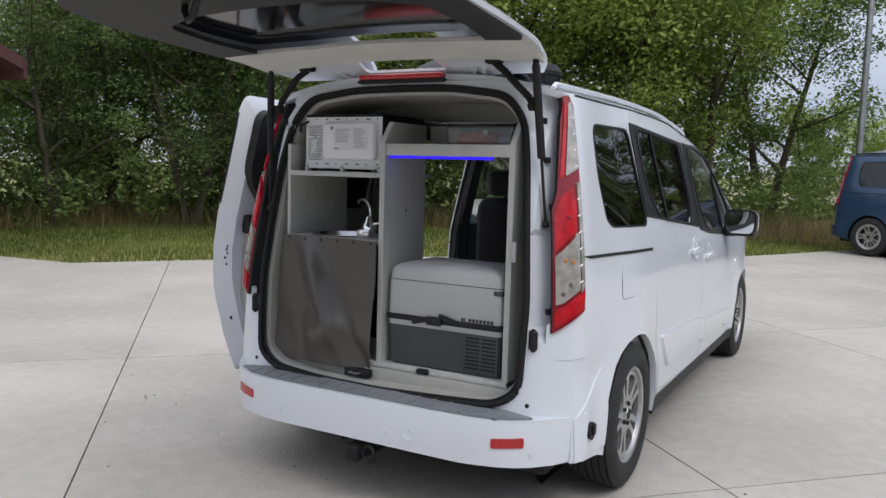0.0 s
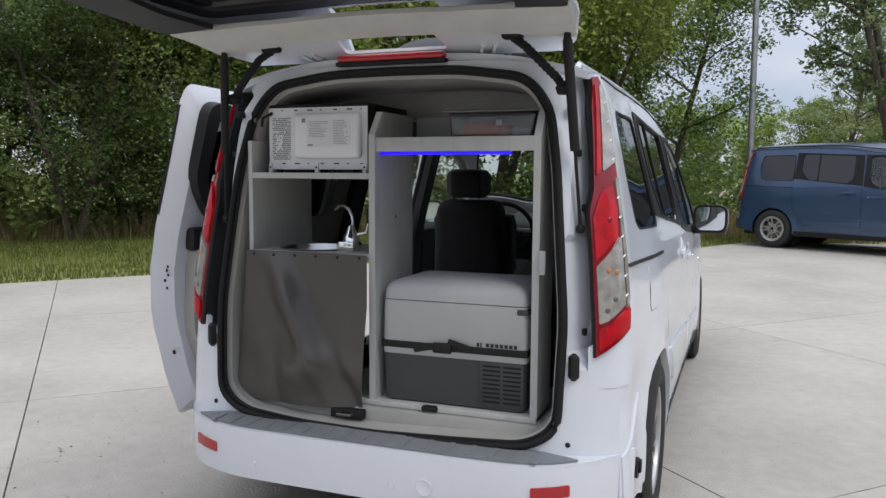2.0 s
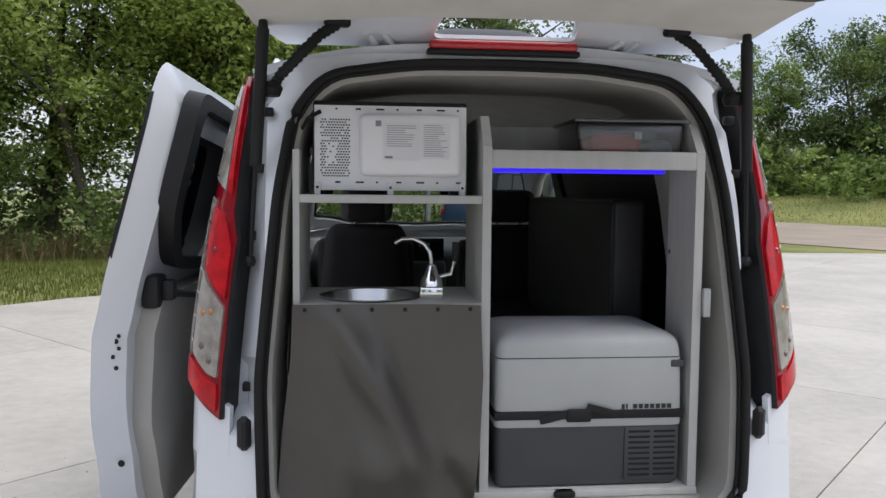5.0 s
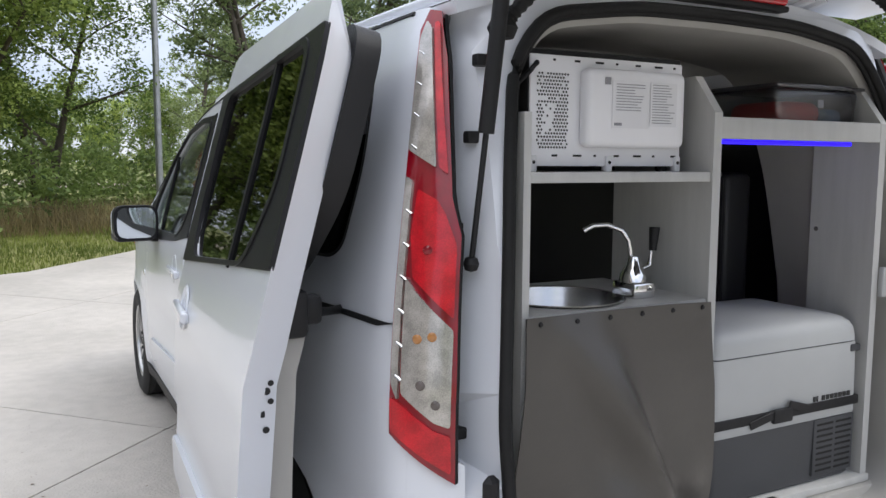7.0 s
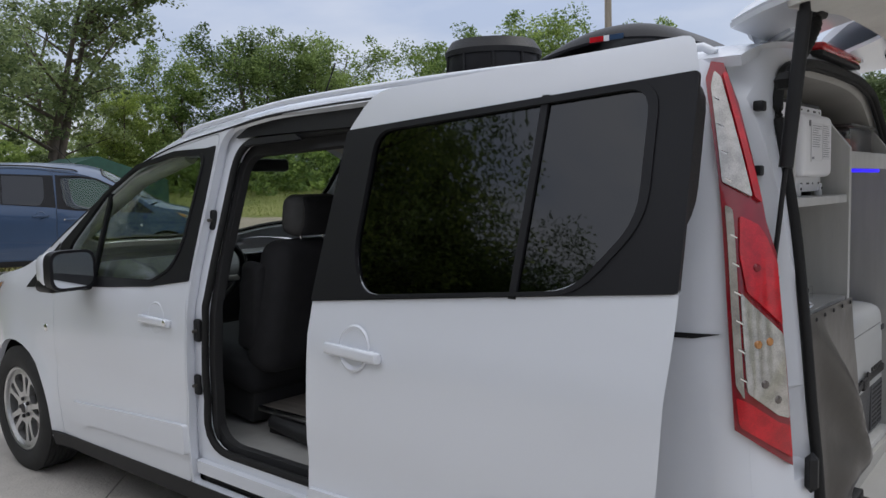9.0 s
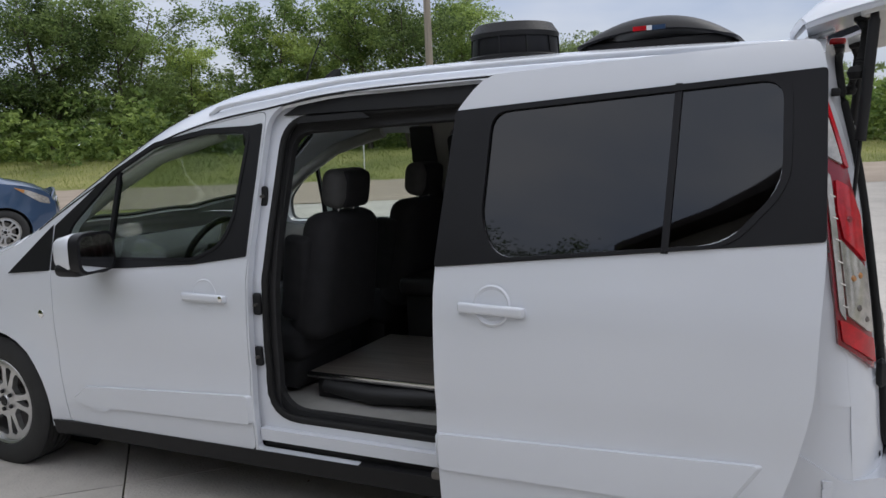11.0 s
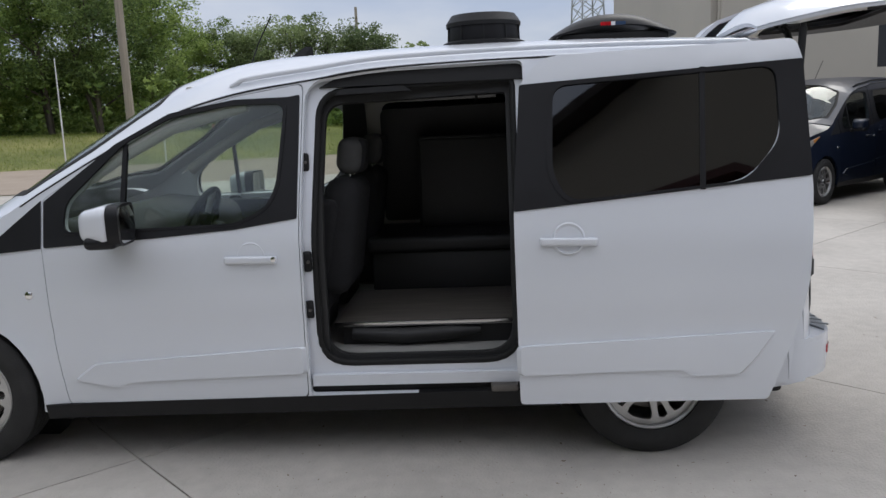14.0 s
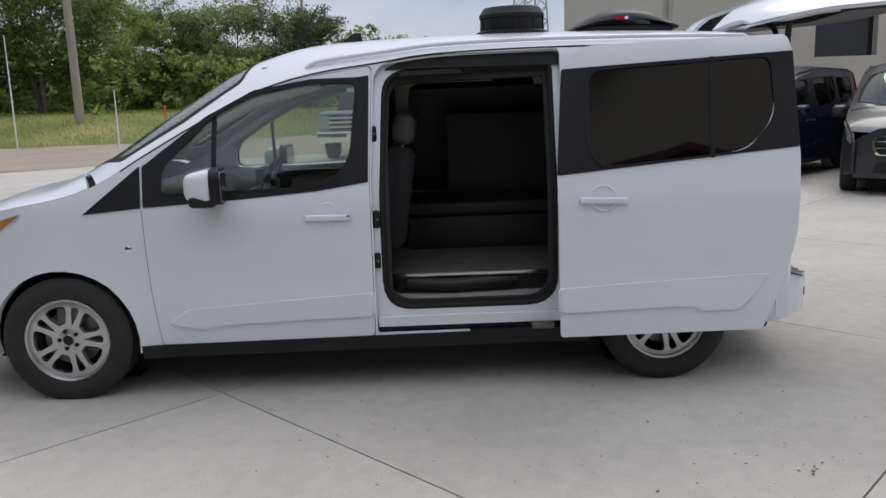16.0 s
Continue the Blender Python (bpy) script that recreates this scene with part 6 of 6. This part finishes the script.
# ---- roof gear ----
vent = thing("roof_vent", "round black mushroom roof vent", "roof vent")
vz = roof(0.03, 1.54)
lathe("flange", [(0.215, vz - 0.01), (0.212, vz + 0.016), (0.195, vz + 0.024)], BLACKP, vent, "", 40, Matrix.Translation((0.03, 1.54, 0)))
lathe("body", [(0.185, vz + 0.0), (0.188, vz + 0.02), (0.183, vz + 0.095), (0.176, vz + 0.10)], TRIMB, vent, "", 40, Matrix.Translation((0.03, 1.54, 0)))
lathe("cap", [(0.190, vz + 0.095), (0.192, vz + 0.115), (0.165, vz + 0.155), (0.10, vz + 0.163), (0, vz + 0.165)], BLACKP, vent, "", 40, Matrix.Translation((0.03, 1.54, 0)))
for k in range(10):
    a = k * math.tau / 10
    tube("rib", [(0.03 + 0.188 * math.cos(a), 1.54 + 0.188 * math.sin(a), vz + 0.02), (0.03 + 0.186 * math.cos(a), 1.54 + 0.186 * math.sin(a), vz + 0.10)], 0.005, BLACKP, vent, "", 5)
fan = thing("roof_fan", "low domed black roof fan cover", "roof fan")
fo = soft_corners([(-0.20, 0.60), (0.22, 0.60), (0.22, 1.21), (-0.20, 1.21)], 0.06, 5)
FANZ = lambda x, y: (x, y, 1.835 + 0.118 * max(0.0, 1 - abs((y - 0.91) / 0.32) ** 2.2) * max(0.0, 1 - abs((x - 0.01) / 0.222) ** 5) ** 0.5)
sheet("cover", fo, FANZ, 0.012, TRIMB, fan, "smoked black dome", (), 0.03)
box("base", (-0.18, 0.64, 1.80), (0.20, 1.17, 1.862), BLACKP, fan, "", 0.02)
mkp = lambda n, y0, y1, m: box(n, (-0.2035, y0, 1.888), (-0.198, y1, 1.905), m, fan, "", 0)
mkp("logo_bar", 0.925, 0.975, REDLENS), mkp("logo_bar", 0.905, 0.924, PAPER), mkp("logo_bar", 0.855, 0.904, BLUE)
tube("whip_antenna", [(0.25, 2.86, roof(0.25, 2.86)), (0.25, 2.78, 1.93), (0.25, 2.70, 2.07)], 0.004, BLACKP, van, "thin whip antenna", 6)
bm = bmesh.new()
bmv = [bm.verts.new(p) for p in ((0.0, 2.42, 1.80), (0.022, 2.50, 1.80), (-0.022, 2.50, 1.80), (0.018, 2.58, 1.80), (-0.018, 2.58, 1.80), (0, 2.43, 1.875), (0, 2.47, 1.875))]
for f in ((0, 1, 5), (0, 5, 2), (1, 3, 6), (1, 6, 5), (2, 5, 6), (2, 6, 4), (3, 4, 6)):
    bm.faces.new([bmv[i] for i in f])
part("fin_antenna", bm, BLACKP, van, "black fin antenna", False)


# ---- parked vehicles ----
def park(paint, label, x, y, turn, lift=0.0):
    v, _ = build_van(Matrix(), paint, label, "parked vans", step=0.13)
    v.matrix_world = Matrix.Translation((x, y, ground_z(x, y) + lift)) @ pose(0, 0, 0, 0, 0, turn)
    return v


park(BLUE, "blue long-wheelbase van parked at the edge of the concrete", 1.33, 14.0, -119.3)
park(NAVY, "dark blue van parked in front of the beige building", 10.68, -5.6, 42)
park(GREYP, "dark grey van parked with its front towards the yard", 9.40, -6.60, 60)


def pickup():
    t = thing("pickup_truck", "silver grey pickup truck on the far side of the yard", "truck")
    bm = boxm(bmesh.new(), (-0.95, 0.0, 0.45), (0.95, 5.6, 1.12), 0.12, 3)
    for v in bm.verts:
        if v.co.y > 5.2:
            v.co.x *= 0.94
    part("body", bm, SILVERP, t)
    bm = boxm(bmesh.new(), (-0.86, 1.9, 1.08), (0.86, 4.1, 1.88), 0.14, 3)
    for v in bm.verts:
        if v.co.z > 1.5:
            v.co.y = 3.0 + (v.co.y - 3.0) * 0.70
            v.co.x *= 0.86
    part("cab", bm, SILVERP, t)
    bm = boxm(bmesh.new(), (-0.80, 2.0, 1.20), (0.80, 4.07, 1.72), 0.10, 3)
    for v in bm.verts:
        if v.co.z > 1.5:
            v.co.y = 3.0 + (v.co.y - 3.0) * 0.80
            v.co.x *= 0.90
    for v in bm.verts:
        v.co.x *= 1.06
        v.co.y += 0.03
    part("window", bm, SCREEN, t)
    bm = boxm(bmesh.new(), (-0.92, 4.0, 1.05), (0.92, 5.55, 1.24), 0.09, 3)
    part("bonnet", bm, SILVERP, t)
    g = box("grille", (-0.62, 5.55, 0.78), (0.62, 5.63, 1.16), TRIMB, t, "", 0.03)
    for k in range(3):
        box("grille_bar", (-0.62, 5.62, 0.83 + k * 0.11), (0.62, 5.65, 0.88 + k * 0.11), CHROME, g, "", 0.01)
    for s in (-1, 1):
        box("headlight", (s * 0.64, 5.48, 0.80), (s * 0.93, 5.63, 1.12), CLEARLENS, t, "", 0.03)
        for y in (0.95, 4.6):
            w = lathe("wheel", [(0.20, -0.12), (0.36, -0.12), (0.39, -0.09), (0.39, 0.09), (0.36, 0.12), (0.22, 0.11)], TYRE, t, "", 32, pose(s * 0.84, y, 0.39, 0, 90 * s, 0))
            lathe("rim", [(0.23, 0.10), (0.20, 0.06), (0.06, 0.09), (0, 0.09)], ALLOY, w, "", 24, pose(s * 0.84, y, 0.39, 0, 90 * s, 0))
    box("front_bumper", (-0.94, 5.52, 0.46), (0.94, 5.70, 0.74), CHROME, t, "", 0.04)
    box("number_plate", (-0.16, 5.70, 0.55), (0.16, 5.715, 0.68), PAPER, t, "", 0.003)
    t.matrix_world = Matrix.Translation((20.6, 2.9, ground_z(20.6, 2.9))) @ pose(0, 0, 0, 0, 0, 80)


pickup()


# ---- buildings ----
def workshop():
    b = thing("workshop", "beige metal-sided building with white-framed windows", "building")
    x0, x1, y0, y1, h = 12.6, 25.0, -26.0, -3.25, 5.6
    zb = -0.05
    wins = [(-7.65, -6.3, 2.08, 3.3), (-13.0, -11.6, 2.08, 3.3), (-18.4, -17.0, 2.08, 3.3)]
    holes = [[(a, c), (bb, c), (bb, d), (a, d)] for a, bb, c, d in wins]
    sheet("wall", [(y0, zb), (y1, zb), (y1, h), (y0, h)], lambda y, z: (x0, y, z), 0.15, SIDING, b, "", holes, 3.0)
    sheet("wall", [(x0 + 0.15, zb), (x1, zb), (x1, h), (x0 + 0.15, h)], lambda x, z: (x, y1, z), 0.15, SIDING, b, "", (), 3.0)
    box("wall", (x0 + 0.15, y0, zb), (x1, y0 + 0.15, h), SIDING, b, "", 0)
    box("wall", (x1 - 0.15, y0 + 0.15, zb), (x1, y1 - 0.16, h), SIDING, b, "", 0)
    bm = bmesh.new()
    y = y0 + 0.2
    while y < y1 - 0.1:
        if not any(a - 0.12 < y < c + 0.12 for a, c, _, _ in wins):
            boxm(bm, (x0 - 0.018, y, zb), (x0 - 0.001, y + 0.03, h))
        y += 0.30
    part("siding_ribs", bm, SIDING, b, "", False)
    box("corner_trim", (x0 - 0.03, y1 - 0.10, zb), (x0 + 0.10, y1 + 0.03, h), SIDING, b, "", 0.005)
    box("roof", (x0 - 0.4, y0 - 0.4, h), (x1 + 0.4, y1 + 0.25, h + 0.25), SHINGLE, b, "", 0.03)
    for a, c, d, e in wins:
        w = sheet("window", [(a, d), (c, d), (c, e), (a, e)], lambda y, z: (x0 + 0.05, y, z), 0.006, SCREEN, b, "dark window", (), 1.0)
        for p, q in (((a - 0.09, d - 0.09), (c + 0.09, d)), ((a - 0.09, e), (c + 0.09, e + 0.09)), ((a - 0.09, d), (a, e)), ((c, d), (c + 0.09, e))):
            box("frame", (x0 - 0.03, p[0], p[1]), (x0 + 0.06, q[0], q[1]), WTRIM, w, "", 0.006)


def gabled(label, x0, x1, y0, y1, e, r, wall, roof_mat, window=None):
    """A gabled building on the other side of the yard, which the windows mirror."""
    b = thing("gabled_building", label, "building")
    ym = (y0 + y1) / 2
    g = [(y0, -0.05), (y1, -0.05), (y1, e), (ym, r), (y0, e)]
    hole = [[(window, 1.0), (window + 1.4, 1.0), (window + 1.4, 2.2), (window, 2.2)]] if window is not None else []
    sheet("gable_wall", g, lambda y, z: (x1, y, z), 0.2, wall, b, "", hole, 3.0)
    sheet("gable_wall", g, lambda y, z: (x0 + 0.2, y, z), 0.2, wall, b, "", (), 3.0)
    for h in hole:
        sheet("window", h, lambda y, z: (x1 - 0.08, y, z), 0.01, SCREEN, b, "", (), 3.0)
    box("wall", (x0 + 0.2, y1 - 0.2, -0.05), (x1 - 0.2, y1, e), wall, b, "", 0)
    box("wall", (x0 + 0.2, y0, -0.05), (x1 - 0.2, y0 + 0.2, e), wall, b, "", 0)
    for s, ya in ((1, y1), (-1, y0)):
        sl = (r - e) / abs(ya - ym)
        yo = ya + s * 0.5
        zo = e - sl * 0.5
        V = [(x0 - 0.5, ym, r + 0.05), (x1 + 0.5, ym, r + 0.05), (x1 + 0.5, yo, zo + 0.05), (x0 - 0.5, yo, zo + 0.05)]
        V += [(x, y, z + 0.18) for x, y, z in V]
        mk("roof", V, [(0, 1, 2, 3), (7, 6, 5, 4), (0, 4, 5, 1), (1, 5, 6, 2), (2, 6, 7, 3), (3, 7, 4, 0)], roof_mat, b, "", False)
        box("fascia", (x0 - 0.5, yo - 0.02, zo - 0.08), (x1 + 0.5, yo + 0.04, zo + 0.20), roof_mat, b, "", 0.01)


workshop()
gabled("low brown gabled building with a dark red metal roof", -12.4, -9.9, -6.6, 4.3, 2.85, 5.1, DARKSID, ROOFRED, -3.0)
gabled("tall grey gabled building with a shingled roof", -24.0, -13.2, -12.0, 5.0, 6.0, 10.5, SIDING, SHINGLE)


# ---- poles, tower, field ----
EYE = (-4.5, 1.6)


def spot(az, d, eye=EYE):
    x, y = at(az, d, eye)
    return x, y, ground_z(x, y)


def utility_pole(az, d, h, r, lean=0.0, arms=False, label="tall weathered utility pole"):
    x, y, z = spot(az, d)
    p = thing("utility_pole", label, "pole", Matrix.Translation((x, y, z)) @ pose(0, 0, 0, 0, lean, 90 - az))
    tube("pole", [(0, 0, -0.3), (0, 0, h * 0.5), (0, 0, h)], [r, r * 0.85, r * 0.7], POLEW, p, "", 12)
    if arms:
        box("crossarm", (-0.9, -0.06, h - 0.9), (0.9, 0.06, h - 0.78), POLEW, p, "", 0.01)
        box("transformer", (-0.15, 0.1, h - 2.2), (0.15, 0.4, h - 1.5), GALV, p, "", 0.06)


utility_pole(66.0, 36.0, 12.0, 0.18, -4.0)
utility_pole(81.3, 70.0, 9.6, 0.16, 0.0, True)
lp = thing("light_pole", "tall slim pale metal light pole behind the blue van", "pole", Matrix.Translation((1.28, 18.5, ground_z(1.28, 18.5))))
tube("pole", [(0, 0, -0.2), (0, 0, 5), (0, 0, 10)], [0.085, 0.07, 0.055], GALV, lp, "", 12)
for az, d, h, m, r in ((61.9, 27.5, 3.6, WTRIM, 0.022), (68.0, 29.5, 2.0, WTRIM, 0.025), (71.2, 33.0, 1.25, ORANGE, 0.05)):
    x, y, z = spot(az, d)
    mp = thing("marker_post", "thin upright marker post standing in the grass", "post", Matrix.Translation((x, y, z)))
    tube("post", [(0, 0, -0.1), (0.04, 0, h * 0.5), (0.10, 0.02, h)], [r, r, r * 0.6], m, mp, "", 6)


def tower():
    x, y, z = spot(97.3, 120.0)
    t = thing("lattice_tower", "far steel lattice tower", "tower", Matrix.Translation((x, y, z)) @ pose(0, 0, 0, 0, 0, 20))
    n, H = 14, 30.0
    w = lambda k: 4.6 - 2.6 * k / n
    C = ((-1, -1), (1, -1), (1, 1), (-1, 1))
    for c in C:
        tube("leg", [(c[0] * w(k) / 2, c[1] * w(k) / 2, H * k / n) for k in range(n + 1)], 0.13, GALV, t, "", 5)
    for k in range(n):
        for i in range(4):
            a, b = C[i], C[(i + 1) % 4]
            p = (a[0] * w(k) / 2, a[1] * w(k) / 2, H * k / n)
            q = (b[0] * w(k + 1) / 2, b[1] * w(k + 1) / 2, H * (k + 1) / n)
            tube("brace", [p, q], 0.07, GALV, t, "", 4)
            tube("brace", [(b[0] * w(k) / 2, b[1] * w(k) / 2, H * k / n), (a[0] * w(k + 1) / 2, a[1] * w(k + 1) / 2, H * (k + 1) / n)], 0.07, GALV, t, "", 4)


tower()
tarp = sheet("tarpaulin", [(-2.2, -0.1), (2.2, -0.1), (2.2, 1.6), (0, 2.3), (-2.2, 1.6)], lambda u, v: (8.6 + u, 22.0, v + ground_z(8.6, 22)), 2.5, GREENP, None, "", (), 0.8)
tagged(tarp, "dark green tarpaulin shelter standing past the yard", "shelter")


def blades(name, label, spots, h, material, seed, category="grass"):
    rng = np.random.default_rng(seed)
    P = np.array(spots)
    n = len(P)
    hh = h * (0.5 + rng.random(n))
    a = rng.random(n) * math.tau
    w = 0.006 + 0.006 * rng.random(n)
    dx, dy = np.cos(a) * w, np.sin(a) * w
    lx, ly = rng.normal(size=n) * hh * 0.35, rng.normal(size=n) * hh * 0.35
    z = np.array([ground_z(x, y) - 0.04 for x, y in P])
    V = np.stack([np.stack([P[:, 0] - dx, P[:, 1] - dy, z], 1), np.stack([P[:, 0] + dx, P[:, 1] + dy, z], 1), np.stack([P[:, 0] + lx, P[:, 1] + ly, z + hh + 0.04], 1)], 1).reshape(-1, 3)
    i = np.arange(n) * 3
    tagged(new(name, fast_mesh(name, V, np.stack([i, i + 1, i + 2], 1), material)), label, category, kind="stuff")


def scatter(n, lo, hi, dmin, dmax, seed):
    r, out = random.Random(seed), []
    while len(out) < n:
        x, y = at(r.uniform(lo, hi), math.sqrt(r.uniform(dmin**2, dmax**2)))
        if not inside((x, y), YARD):
            out.append((x, y))
    return out


blades("lawn", "short green lawn grass along the concrete edge", scatter(60000, -80, 12, 7, 17, 8), 0.04, GRASSB, 8)
blades("tall_grass", "tall dry grass and weeds under the trees", scatter(15000, -80, 14, 14.3, 18.5, 9), 0.42, DRYB, 9)
blades("field_grass", "short green and dry grass on the bank past the road", [p for p in scatter(60000, 14, 100, 24, 40, 10) if 0.87 * p[0] + 0.5 * p[1] > 28.4], 0.09, GRASSB, 10)


# ---- litter on the concrete ----
def litter():
    r = random.Random(21)
    bm = bmesh.new()
    spots = []
    for cx, cy, n, sp in ((-1.9, 0.6, 10, 0.12), (-5.5, 3.2, 14, 0.8), (-1.2, 0.4, 9, 0.7), (2.3, 4.5, 12, 1.2), (2.8, 2.0, 10, 1.2), (-1.8, 0.9, 30, 0.5), (-1.4, 2.2, 26, 0.5), (3.0, 7.0, 14, 1.8), (0.3, -0.9, 12, 0.5), (1.2, -1.6, 8, 0.5)):
        spots += [(r.gauss(cx, sp), r.gauss(cy, sp), r.uniform(0.004, 0.013)) for _ in range(n)]
    for cx, cy, n, sp in ((-1.7, 0.9, 420, 0.55), (-1.5, 2.2, 260, 0.6), (1.6, 1.6, 260, 0.6), (2.6, 3.2, 200, 1.0), (0.5, -1.2, 160, 0.8), (-2.5, 3.0, 160, 1.0)):
        spots += [(r.gauss(cx, sp), r.gauss(cy, sp), r.uniform(0.0018, 0.005)) for _ in range(n)]
    for x, y, s in spots:
        z = ground_z(x, y) + 0.002
        a = r.random() * math.tau
        vs = []
        for k, (u, v) in enumerate(((-1, 0), (-0.2, 0.45), (0.9, 0.1), (0.1, -0.5))):
            vs.append(bm.verts.new((x + s * (u * math.cos(a) - v * math.sin(a)), y + s * (u * math.sin(a) + v * math.cos(a)), z + r.uniform(0, 0.3) * s)))
        bm.faces.new((vs[0], vs[1], vs[2]))
        bm.faces.new((vs[0], vs[2], vs[3]))
    tagged(part("leaf_litter", bm, DRYLEAF, None, "", False), "scattered dry leaf scraps and grit on the concrete", "litter", kind="stuff")


litter()
slabs()
